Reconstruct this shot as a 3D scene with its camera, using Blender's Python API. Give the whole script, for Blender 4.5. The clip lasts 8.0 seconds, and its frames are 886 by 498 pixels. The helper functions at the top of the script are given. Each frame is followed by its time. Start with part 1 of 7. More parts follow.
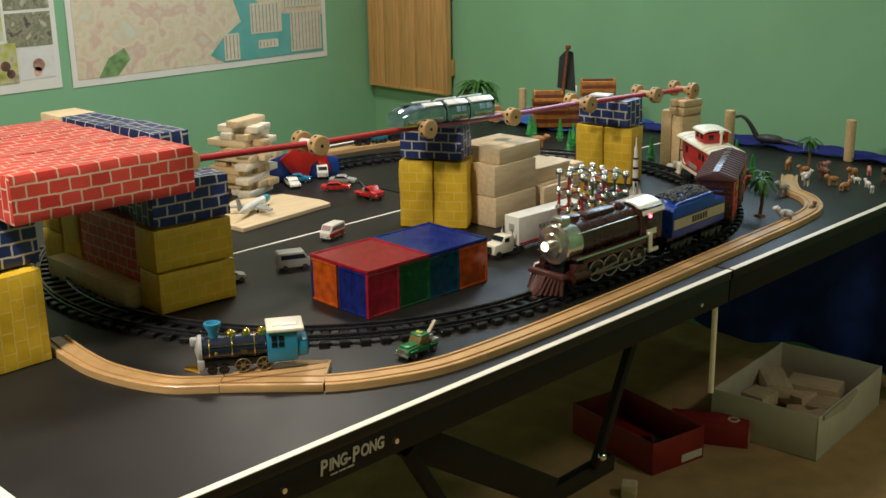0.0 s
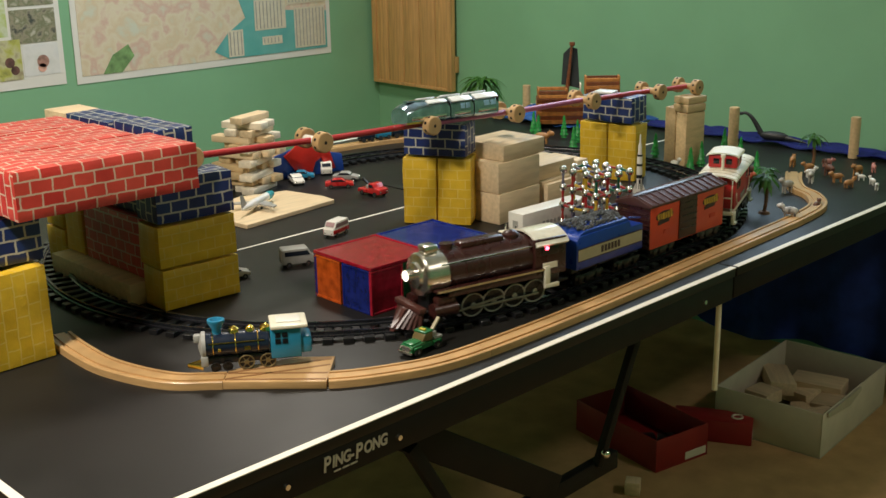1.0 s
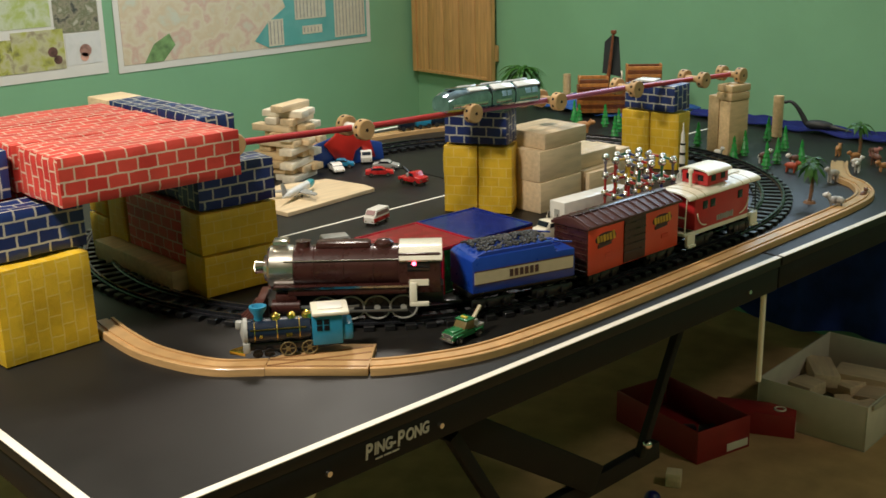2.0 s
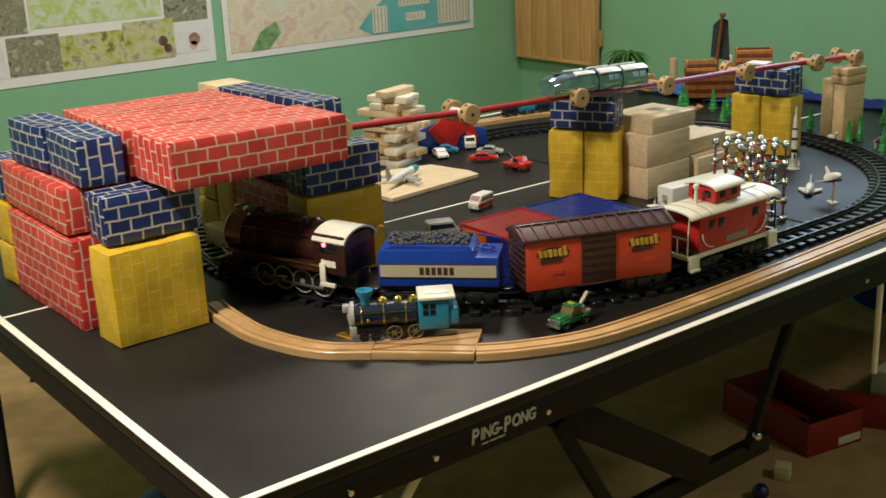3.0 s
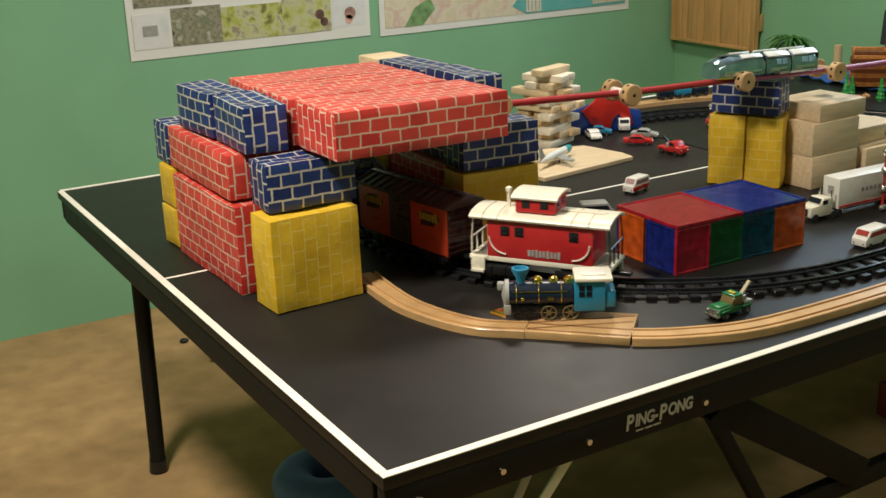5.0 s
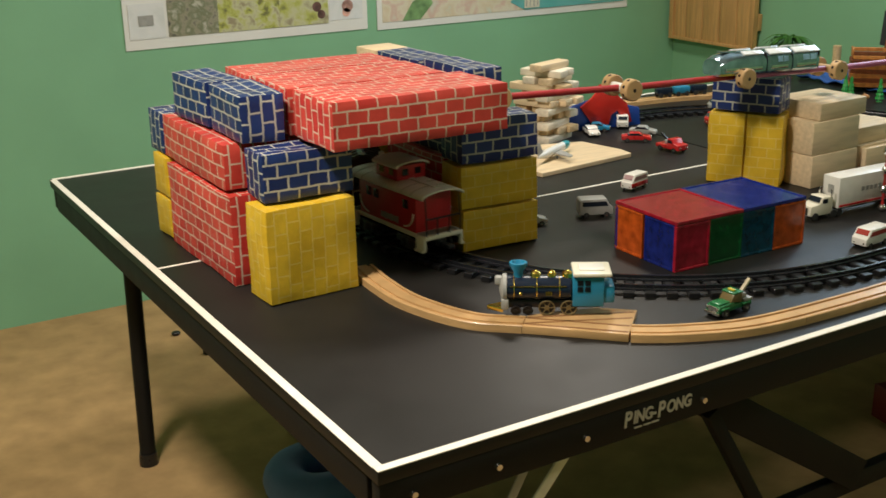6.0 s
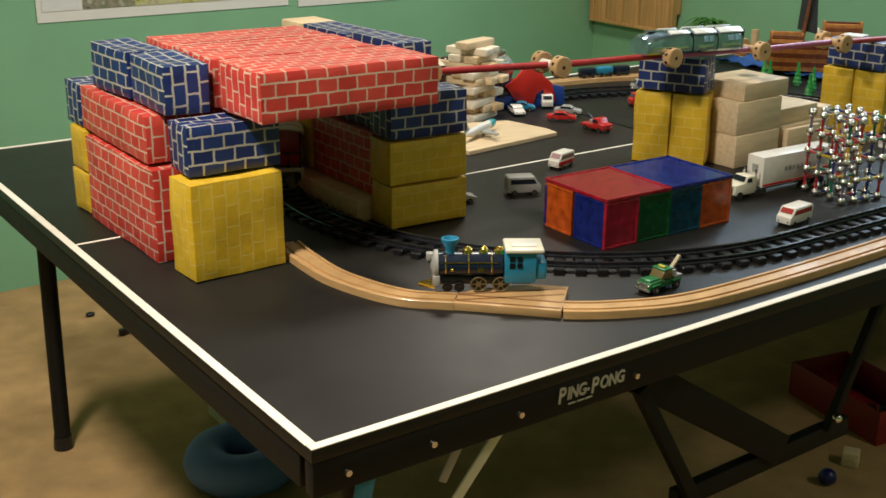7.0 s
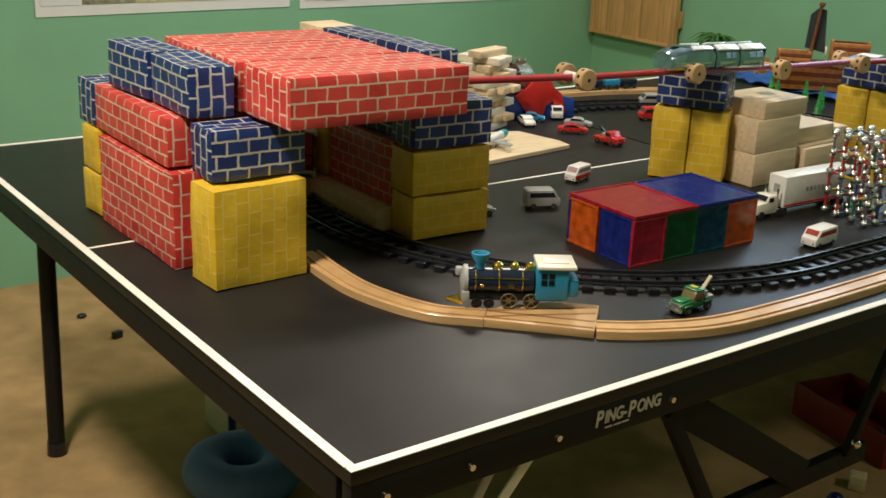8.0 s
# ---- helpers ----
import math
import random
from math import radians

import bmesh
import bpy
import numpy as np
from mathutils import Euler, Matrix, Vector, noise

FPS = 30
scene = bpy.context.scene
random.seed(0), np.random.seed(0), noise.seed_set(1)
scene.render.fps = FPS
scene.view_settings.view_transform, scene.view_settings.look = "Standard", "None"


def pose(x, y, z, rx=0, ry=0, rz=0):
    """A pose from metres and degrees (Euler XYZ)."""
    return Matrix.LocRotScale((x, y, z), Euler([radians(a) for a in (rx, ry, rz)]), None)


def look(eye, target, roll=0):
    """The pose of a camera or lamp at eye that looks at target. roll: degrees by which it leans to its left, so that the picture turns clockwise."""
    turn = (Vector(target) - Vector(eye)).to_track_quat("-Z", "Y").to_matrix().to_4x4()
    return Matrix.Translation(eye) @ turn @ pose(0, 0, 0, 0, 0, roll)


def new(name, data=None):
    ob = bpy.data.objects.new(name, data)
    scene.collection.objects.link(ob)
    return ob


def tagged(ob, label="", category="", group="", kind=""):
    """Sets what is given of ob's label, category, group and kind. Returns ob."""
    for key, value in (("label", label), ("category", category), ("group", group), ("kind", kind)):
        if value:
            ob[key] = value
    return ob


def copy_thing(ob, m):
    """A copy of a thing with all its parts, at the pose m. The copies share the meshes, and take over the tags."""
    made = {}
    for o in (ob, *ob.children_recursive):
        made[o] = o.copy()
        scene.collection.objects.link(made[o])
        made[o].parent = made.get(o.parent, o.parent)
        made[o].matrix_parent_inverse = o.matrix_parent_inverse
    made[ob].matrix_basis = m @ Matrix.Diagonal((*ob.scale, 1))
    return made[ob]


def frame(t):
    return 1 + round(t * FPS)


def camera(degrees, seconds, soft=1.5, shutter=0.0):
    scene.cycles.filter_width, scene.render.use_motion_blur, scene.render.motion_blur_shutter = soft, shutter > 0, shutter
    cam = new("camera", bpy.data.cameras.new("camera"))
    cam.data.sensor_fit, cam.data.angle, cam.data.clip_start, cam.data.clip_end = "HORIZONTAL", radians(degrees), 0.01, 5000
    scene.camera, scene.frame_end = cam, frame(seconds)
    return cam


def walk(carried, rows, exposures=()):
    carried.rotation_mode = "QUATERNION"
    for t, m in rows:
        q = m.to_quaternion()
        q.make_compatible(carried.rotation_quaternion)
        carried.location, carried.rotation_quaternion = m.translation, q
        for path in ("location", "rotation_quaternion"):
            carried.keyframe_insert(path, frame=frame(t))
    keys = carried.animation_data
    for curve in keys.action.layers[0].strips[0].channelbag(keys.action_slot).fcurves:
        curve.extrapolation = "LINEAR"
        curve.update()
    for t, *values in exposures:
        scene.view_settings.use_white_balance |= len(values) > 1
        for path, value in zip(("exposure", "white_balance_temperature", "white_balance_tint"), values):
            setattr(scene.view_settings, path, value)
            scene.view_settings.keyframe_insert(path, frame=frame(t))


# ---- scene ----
# camera and its way
cam = camera(42.0, 8.0, soft=1.5, shutter=0.3)
PATH = [
    (0, (-0.487, -1.087, 1.427), (0.856, 0.282, 0.858), -1.0),
    (0.5, (-0.487, -1.086, 1.429), (0.851, 0.286, 0.855), -0.9),
    (1, (-0.486, -1.087, 1.427), (0.85, 0.285, 0.853), -1.0),
    (2.5, (-0.486, -1.066, 1.415), (0.742, 0.396, 0.82), -1.8),
    (3, (-0.489, -1.06, 1.411), (0.664, 0.46, 0.809), -2.5),
    (3.5, (-0.493, -1.055, 1.404), (0.609, 0.495, 0.788), -2.7),
    (4, (-0.502, -1.045, 1.404), (0.564, 0.528, 0.78), -2.5),
    (4.5, (-0.512, -1.03, 1.404), (0.487, 0.583, 0.773), -2.3),
    (4.7, (-0.511, -1.028, 1.403), (0.462, 0.602, 0.773), -2.3),
    (5.8, (-0.51, -1.014, 1.395), (0.436, 0.635, 0.775), -1.8),
    (6, (-0.508, -1.008, 1.388), (0.46, 0.627, 0.761), -1.1),
    (6.5, (-0.494, -1.008, 1.376), (0.55, 0.573, 0.733), -2.1),
    (7, (-0.517, -0.978, 1.369), (0.57, 0.569, 0.715), 0.5),
    (7.5, (-0.54, -0.943, 1.378), (0.515, 0.624, 0.721), 0.7),
    (8, (-0.558, -0.895, 1.365), (0.57, 0.626, 0.721), 2.5),
]
walk(cam, [(t, look(eye, target, roll)) for t, eye, target, roll in PATH], exposures=[(0.0, 0.0), (8.0, 0.0)])

TOP = 0.76      # table top
FLOOR = 0.09
WALL_X, WALL_Y = 2.62, 2.46

# ---- light ----
world = bpy.data.worlds.new("room_world")
world.use_nodes = True
world.node_tree.nodes["Background"].inputs[0].default_value = (1.0, 0.93, 0.82, 1)
world.node_tree.nodes["Background"].inputs[1].default_value = 0.05
scene.world = world


def lamp(name, at, target, power, size, colour, tall=0.0):
    data = bpy.data.lights.new(name, "AREA")
    data.energy, data.color, data.shape, data.size = power, colour, "RECTANGLE" if tall else "DISK", size
    if tall:
        data.size_y = tall
    ob = new(name, data)
    ob.matrix_world = look(at, target)
    return ob


lamp("ceiling_lamp_light", (-0.62, 0.22, 2.40), (-0.62, 0.23, 0), 55, 0.34, (1.0, 0.905, 0.785))
# added fill, no fixture known there: lifts the far walls and table end
lamp("ceiling_lamp_light_far", (1.35, 1.25, 2.40), (1.35, 1.26, 0), 22, 0.34, (1.0, 0.905, 0.785))
# invented weak fill, out of view, for front faces and under the table
lamp("ceiling_lamp_light_front", (1.9, -1.7, 2.40), (1.9, -1.69, 0), 12, 0.34, (1.0, 0.905, 0.785))
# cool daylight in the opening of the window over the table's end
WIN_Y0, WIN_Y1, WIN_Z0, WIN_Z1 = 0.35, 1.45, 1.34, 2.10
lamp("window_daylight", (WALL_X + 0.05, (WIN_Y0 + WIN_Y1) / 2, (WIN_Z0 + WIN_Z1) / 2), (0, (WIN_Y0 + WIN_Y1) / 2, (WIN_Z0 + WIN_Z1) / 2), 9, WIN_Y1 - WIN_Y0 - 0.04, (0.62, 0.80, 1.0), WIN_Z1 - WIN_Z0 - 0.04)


# ---- materials ----
def mat(name, base, rough=0.5, metal=0.0, vary=0.12, size=30.0, bump=0.0, bump_size=200.0, coat=0.0, alpha_glass=0.0, emit=0.0, grain=None, spec=0.5):
    m = bpy.data.materials.new(name)
    m.use_nodes = True
    nt = m.node_tree
    b = nt.nodes["Principled BSDF"]
    b.inputs["Roughness"].default_value, b.inputs["Metallic"].default_value = rough, metal
    b.inputs["Specular IOR Level"].default_value = spec
    b.inputs["Coat Weight"].default_value = coat
    if alpha_glass:
        b.inputs["Transmission Weight"].default_value = alpha_glass
    co = nt.nodes.new("ShaderNodeTexCoord")
    src = co.outputs["Object"]
    if grain:
        mp = nt.nodes.new("ShaderNodeMapping")
        mp.inputs["Scale"].default_value = grain
        nt.links.new(src, mp.inputs[0])
        src = mp.outputs[0]
    big = nt.nodes.new("ShaderNodeTexNoise")
    big.inputs["Scale"].default_value, big.inputs["Detail"].default_value = size, 5
    nt.links.new(src, big.inputs["Vector"])
    ramp = nt.nodes.new("ShaderNodeValToRGB")
    ramp.color_ramp.elements[0].position, ramp.color_ramp.elements[1].position = 0.3, 0.72
    ramp.color_ramp.elements[0].color = (*[max(0, c * (1 - vary)) for c in base], 1)
    ramp.color_ramp.elements[1].color = (*[min(1, c * (1 + vary)) for c in base], 1)
    nt.links.new(big.outputs[0], ramp.inputs[0])
    info = nt.nodes.new("ShaderNodeObjectInfo")
    hsv = nt.nodes.new("ShaderNodeHueSaturation")
    rng = nt.nodes.new("ShaderNodeMapRange")
    rng.inputs["To Min"].default_value, rng.inputs["To Max"].default_value = 1 - vary * 0.6, 1 + vary * 0.6
    nt.links.new(info.outputs["Random"], rng.inputs["Value"])
    nt.links.new(rng.outputs[0], hsv.inputs["Value"])
    nt.links.new(ramp.outputs[0], hsv.inputs["Color"])
    nt.links.new(hsv.outputs[0], b.inputs["Base Color"])
    rr = nt.nodes.new("ShaderNodeMapRange")
    rr.inputs["To Min"].default_value, rr.inputs["To Max"].default_value = max(0.02, rough - 0.08), min(1, rough + 0.08)
    nt.links.new(big.outputs[0], rr.inputs["Value"])
    nt.links.new(rr.outputs[0], b.inputs["Roughness"])
    if bump:
        fine = nt.nodes.new("ShaderNodeTexNoise")
        fine.inputs["Scale"].default_value, fine.inputs["Detail"].default_value = bump_size, 4
        nt.links.new(src, fine.inputs["Vector"])
        bp = nt.nodes.new("ShaderNodeBump")
        bp.inputs["Strength"].default_value, bp.inputs["Distance"].default_value = bump, 0.002
        nt.links.new(fine.outputs[0], bp.inputs["Height"])
        nt.links.new(bp.outputs[0], b.inputs["Normal"])
    if emit:
        b.inputs["Emission Color"].default_value = (*base, 1)
        b.inputs["Emission Strength"].default_value = emit
    return m


def brick_print(name, brick, brick2, mortar, width=0.0330, height=0.0206, joint=0.0021, rough=0.42):
    """Printed cardboard: a brick pattern in the UVs, which are in metres, with worn spots."""
    m = bpy.data.materials.new(name)
    m.use_nodes = True
    nt = m.node_tree
    b = nt.nodes["Principled BSDF"]
    uv = nt.nodes.new("ShaderNodeTexCoord")
    warp = nt.nodes.new("ShaderNodeTexNoise")
    warp.inputs["Scale"].default_value = 70
    nt.links.new(uv.outputs["UV"], warp.inputs["Vector"])
    wob = nt.nodes.new("ShaderNodeVectorMath")
    wob.operation = "MULTIPLY_ADD"
    wob.inputs[1].default_value = (0.0034, 0.0034, 0)
    nt.links.new(warp.outputs["Color"], wob.inputs[0])
    nt.links.new(uv.outputs["UV"], wob.inputs[2])
    t = nt.nodes.new("ShaderNodeTexBrick")
    t.inputs["Color1"].default_value, t.inputs["Color2"].default_value = (*brick, 1), (*brick2, 1)
    t.inputs["Mortar"].default_value = (*mortar, 1)
    t.inputs["Scale"].default_value = 1
    t.inputs["Mortar Size"].default_value, t.inputs["Mortar Smooth"].default_value = joint * 0.5, 0.5
    t.inputs["Brick Width"].default_value, t.inputs["Row Height"].default_value = width, height
    nt.links.new(wob.outputs[0], t.inputs["Vector"])
    wear = nt.nodes.new("ShaderNodeTexNoise")
    wear.inputs["Scale"].default_value, wear.inputs["Detail"].default_value = 90, 8
    nt.links.new(uv.outputs["Object"], wear.inputs["Vector"])
    ramp = nt.nodes.new("ShaderNodeValToRGB")
    ramp.color_ramp.elements[0].position, ramp.color_ramp.elements[1].position = 0.66, 0.82
    ramp.color_ramp.elements[0].color, ramp.color_ramp.elements[1].color = (0, 0, 0, 1), (0.55, 0.55, 0.55, 1)
    nt.links.new(wear.outputs[0], ramp.inputs[0])
    mix = nt.nodes.new("ShaderNodeMix")
    mix.data_type = "RGBA"
    nt.links.new(ramp.outputs[0], mix.inputs["Factor"])
    nt.links.new(t.outputs["Color"], mix.inputs["A"])
    mix.inputs["B"].default_value = (*[min(1, c * 1.5 + 0.03) for c in brick], 1)
    blot = nt.nodes.new("ShaderNodeTexNoise")
    blot.inputs["Scale"].default_value, blot.inputs["Detail"].default_value = 16, 6
    nt.links.new(uv.outputs["Object"], blot.inputs["Vector"])
    tone = nt.nodes.new("ShaderNodeMapRange")
    tone.inputs["From Min"].default_value, tone.inputs["From Max"].default_value = 0.3, 0.7
    tone.inputs["To Min"].default_value, tone.inputs["To Max"].default_value = 0.80, 1.10
    nt.links.new(blot.outputs[0], tone.inputs["Value"])
    grime = nt.nodes.new("ShaderNodeHueSaturation")
    nt.links.new(tone.outputs[0], grime.inputs["Value"])
    nt.links.new(mix.outputs["Result"], grime.inputs["Color"])
    nt.links.new(grime.outputs[0], b.inputs["Base Color"])
    gloss = nt.nodes.new("ShaderNodeMapRange")
    gloss.inputs["To Min"].default_value, gloss.inputs["To Max"].default_value = rough - 0.14, rough + 0.14
    nt.links.new(blot.outputs[0], gloss.inputs["Value"])
    nt.links.new(gloss.outputs[0], b.inputs["Roughness"])
    bp = nt.nodes.new("ShaderNodeBump")
    bp.inputs["Strength"].default_value, bp.inputs["Distance"].default_value = 0.25, 0.002
    nt.links.new(wear.outputs[0], bp.inputs["Height"])
    nt.links.new(bp.outputs[0], b.inputs["Normal"])
    return m


RED_BRICK = brick_print("red_brick_card", (0.50, 0.030, 0.026), (0.64, 0.070, 0.050), (0.64, 0.47, 0.36), joint=0.0036)
BLUE_BRICK = brick_print("blue_brick_card", (0.007, 0.018, 0.100), (0.014, 0.038, 0.165), (0.46, 0.45, 0.39), joint=0.0042)
YELLOW_BRICK = brick_print("yellow_brick_card", (0.68, 0.42, 0.020), (0.74, 0.48, 0.032), (0.74, 0.53, 0.115), joint=0.0026)
TABLE_BLACK = mat("table_paint", (0.0100, 0.0092, 0.0080), 0.46, vary=0.22, size=9, bump=0.08, bump_size=500, spec=0.32)
STEEL_BLACK = mat("black_steel", (0.007, 0.0065, 0.006), 0.6, vary=0.2, size=20, spec=0.25)
LINE_WHITE = mat("line_white", (0.78, 0.74, 0.64), 0.5, vary=0.06, size=40)
WALL_GREEN = mat("wall_green", (0.200, 0.425, 0.250), 0.75, vary=0.05, size=4, bump=0.12, bump_size=160)
CEILING_WHITE = mat("ceiling_white", (0.75, 0.73, 0.68), 0.9, vary=0.04, size=5)
CARPET = mat("carpet_tan", (0.39, 0.250, 0.115), 0.95, vary=0.16, size=14, bump=0.6, bump_size=500, spec=0.1)
TRACK_WOOD = mat("beech_track", (0.55, 0.335, 0.145), 0.38, vary=0.16, size=26, grain=(1, 1, 6), coat=0.15)
PALE_WOOD = mat("pale_wood", (0.60, 0.43, 0.23), 0.5, vary=0.16, size=18, grain=(1, 6, 6), bump=0.1)
MAPLE = mat("maple_block", (0.66, 0.51, 0.32), 0.5, vary=0.14, size=14, grain=(1, 7, 7), bump=0.1)
SPOOL_WOOD = mat("spool_wood", (0.52, 0.33, 0.15), 0.5, vary=0.15, size=40)
PINE = mat("pine_board", (0.55, 0.31, 0.115), 0.45, vary=0.2, size=11, grain=(9, 9, 0.7), coat=0.1)
# near-black for the shade inside the spools' holes
DARK = mat("hole_shade", (0.01, 0.008, 0.006), 0.8)
BLACK_PLASTIC = mat("black_plastic", (0.010, 0.010, 0.011), 0.3, vary=0.25, size=60)
RAIL_PLASTIC = mat("rail_plastic", (0.014, 0.015, 0.018), 0.22, vary=0.25, size=60)
MAROON = mat("maroon_plastic", (0.040, 0.012, 0.010), 0.28, vary=0.15, size=50)
MAROON_ROOF = mat("maroon_roof", (0.060, 0.019, 0.016), 0.5, vary=0.15, size=50)
SILVER = mat("chrome_plastic", (0.72, 0.70, 0.66), 0.16, 1.0, vary=0.08, size=40)
CREAM = mat("cream_plastic", (0.77, 0.73, 0.59), 0.33, vary=0.05, size=50)
TENDER_BLUE = mat("tender_blue", (0.008, 0.044, 0.31), 0.3, vary=0.1, size=50)
COAL = mat("toy_coal", (0.045, 0.045, 0.045), 0.45, vary=0.5, size=150, bump=1.0, bump_size=220)
ORANGE = mat("orange_red_plastic", (0.64, 0.062, 0.024), 0.35, vary=0.07, size=40)
CABOOSE_RED = mat("caboose_red", (0.47, 0.022, 0.024), 0.33, vary=0.09, size=40)
BAND = mat("band_tan", (0.46, 0.40, 0.27), 0.45, vary=0.06, size=80)
GOLD_PRINT = mat("gold_print", (0.55, 0.33, 0.03), 0.5, vary=0.2, size=90)
DARK_PRINT = mat("dark_print", (0.05, 0.02, 0.02), 0.5)
GLASS_DARK = mat("dark_glass", (0.01, 0.012, 0.014), 0.08, vary=0.1)
RED_ROD = mat("red_rod", (0.46, 0.028, 0.03), 0.35, vary=0.1, size=60)
PINK_ROD = mat("pink_rod", (0.42, 0.10, 0.20), 0.35, vary=0.1, size=60)
BLUE_TOY = mat("sky_blue_toy", (0.02, 0.21, 0.36), 0.3, vary=0.08, size=60)
NAVY_TOY = mat("navy_toy", (0.008, 0.016, 0.034), 0.24, vary=0.15, size=60)
GOLD = mat("gold_plastic", (0.75, 0.55, 0.12), 0.22, 1.0, vary=0.1, size=60)
BRASS_DARK = mat("dull_brass", (0.22, 0.17, 0.08), 0.35, 0.5, vary=0.1, size=60)
YELLOW_TOY = mat("yellow_toy", (0.55, 0.42, 0.03), 0.4, vary=0.1, size=60)
GREEN_CAR = mat("green_car", (0.02, 0.16, 0.055), 0.25, vary=0.2, size=60)
GREEN_TREE = mat("green_plastic_tree", (0.015, 0.26, 0.045), 0.4, vary=0.2, size=90)
LEAF = mat("palm_leaf", (0.06, 0.19, 0.025), 0.45, vary=0.3, size=120)
TRUNK = mat("palm_trunk", (0.16, 0.075, 0.03), 0.7, vary=0.3, size=120)
WHITE_TOY = mat("white_toy", (0.72, 0.70, 0.64), 0.32, vary=0.06, size=60)
GREY_TOY = mat("grey_toy", (0.32, 0.32, 0.30), 0.4, vary=0.1, size=60)
RED_TOY = mat("red_toy", (0.50, 0.02, 0.02), 0.28, vary=0.1, size=60)
TOY_GLASS = mat("toy_window", (0.015, 0.02, 0.03), 0.1)
TYRE = mat("tyre", (0.015, 0.015, 0.015), 0.6)
BLUE_CLOTH = mat("blue_cloth", (0.016, 0.024, 0.16), 0.8, vary=0.3, size=20, bump=0.5, bump_size=60, spec=0.2)
NAVY_SHEET = mat("navy_sheet", (0.016, 0.036, 0.19), 0.8, vary=0.3, size=16, bump=0.4, bump_size=60, spec=0.2)
BROWN_SHIP = mat("ship_brown", (0.50, 0.20, 0.05), 0.5, vary=0.3, size=70)
SHIP_DARK = mat("ship_dark", (0.20, 0.06, 0.02), 0.5, vary=0.3, size=70)
SAIL = mat("dark_sail", (0.020, 0.026, 0.028), 0.8, vary=0.2, size=40)
CARD_WHITE = mat("white_card", (0.58, 0.51, 0.40), 0.75, vary=0.08, size=14, bump=0.15)
CARD_INSIDE = mat("card_inside", (0.40, 0.36, 0.27), 0.8, vary=0.1, size=14)
RED_CARD = mat("red_card", (0.25, 0.014, 0.013), 0.5, vary=0.12, size=20)
BLUE_RUBBER = mat("blue_cushion", (0.10, 0.185, 0.43), 0.7, vary=0.12, size=14, bump=0.3, bump_size=120)
PAPER = mat("poster_paper", (0.70, 0.70, 0.66), 0.55, vary=0.03, size=10)


def tile_glass(name, colour):
    m = mat(name, colour, 0.16, vary=0.35, size=60, alpha_glass=0.22, coat=0.3, bump=0.3, bump_size=140)
    return m


def chrome_bus():
    return mat("mirror_chrome", (0.30, 0.40, 0.47), 0.14, 0.85, vary=0.3, size=45, coat=0.5)


BUS_CHROME = chrome_bus()
BUS_GLASS = mat("bus_window", (0.30, 0.50, 0.66), 0.10, 0.0, vary=0.35, size=70)
DULL_SILVER = mat("dull_silver", (0.66, 0.63, 0.56), 0.24, 0.95, vary=0.15, size=60)
BOARD_WOOD = mat("plywood_board", (0.72, 0.56, 0.35), 0.5, vary=0.12, size=14, grain=(1, 6, 6))


# ---- mesh helpers ----
def finish(bm, name):
    me = bpy.data.meshes.new(name)
    bm.normal_update()
    bm.to_mesh(me)
    bm.free()
    return me


def smooth(me, angle=35):
    me.shade_smooth()
    me.set_sharp_from_angle(angle=radians(angle))


def part(name, bm, material, parent, label="", soft=True):
    me = finish(bm, name)
    if soft:
        smooth(me)
    mats = material if isinstance(material, (list, tuple)) else [material]
    for m in mats:
        me.materials.append(m)
    ob = new(name, me)
    ob.parent = parent
    if label:
        ob["label"] = label
    return ob


def thing(name, label, category, m, group="", kind=""):
    ob = new(name)
    ob.empty_display_size = 0.03
    ob.matrix_world = m
    return tagged(ob, label, category, group, kind)


def single(name, bm, material, label, category, m, group="", kind="", soft=True):
    """A thing that is one mesh."""
    me = finish(bm, name)
    if soft:
        smooth(me)
    for mt in material if isinstance(material, (list, tuple)) else [material]:
        me.materials.append(mt)
    ob = new(name, me)
    ob.matrix_world = m
    return tagged(ob, label, category, group, kind)


def add_box(bm, c, s, rot=(0, 0, 0), bevel=0.0, seg=2, mat_index=0):
    made = bmesh.ops.create_cube(bm, size=1.0, matrix=pose(*c, *rot) @ Matrix.Diagonal((*s, 1)))
    faces = {f for v in made["verts"] for f in v.link_faces}
    for f in faces:
        f.material_index = mat_index
    if bevel:
        edges = list({e for f in faces for e in f.edges})
        bmesh.ops.bevel(bm, geom=edges, offset=bevel, segments=seg, affect="EDGES", profile=0.5)
    return bm


def add_cyl(bm, p0, p1, r0, r1=None, seg=16, mat_index=0):
    p0, p1 = Vector(p0), Vector(p1)
    d = p1 - p0
    m = Matrix.Translation((p0 + p1) / 2) @ d.to_track_quat("Z", "Y").to_matrix().to_4x4()
    made = bmesh.ops.create_cone(bm, cap_ends=True, segments=seg, radius1=r0, radius2=r0 if r1 is None else r1, depth=d.length, matrix=m)
    for f in {f for v in made["verts"] for f in v.link_faces}:
        f.material_index = mat_index
    return bm


def add_ball(bm, c, r, seg=12, scale=(1, 1, 1), mat_index=0):
    made = bmesh.ops.create_uvsphere(bm, u_segments=seg, v_segments=max(6, seg // 2 + 2), radius=r, matrix=Matrix.Translation(c) @ Matrix.Diagonal((*scale, 1)))
    for f in {f for v in made["verts"] for f in v.link_faces}:
        f.material_index = mat_index
    return bm


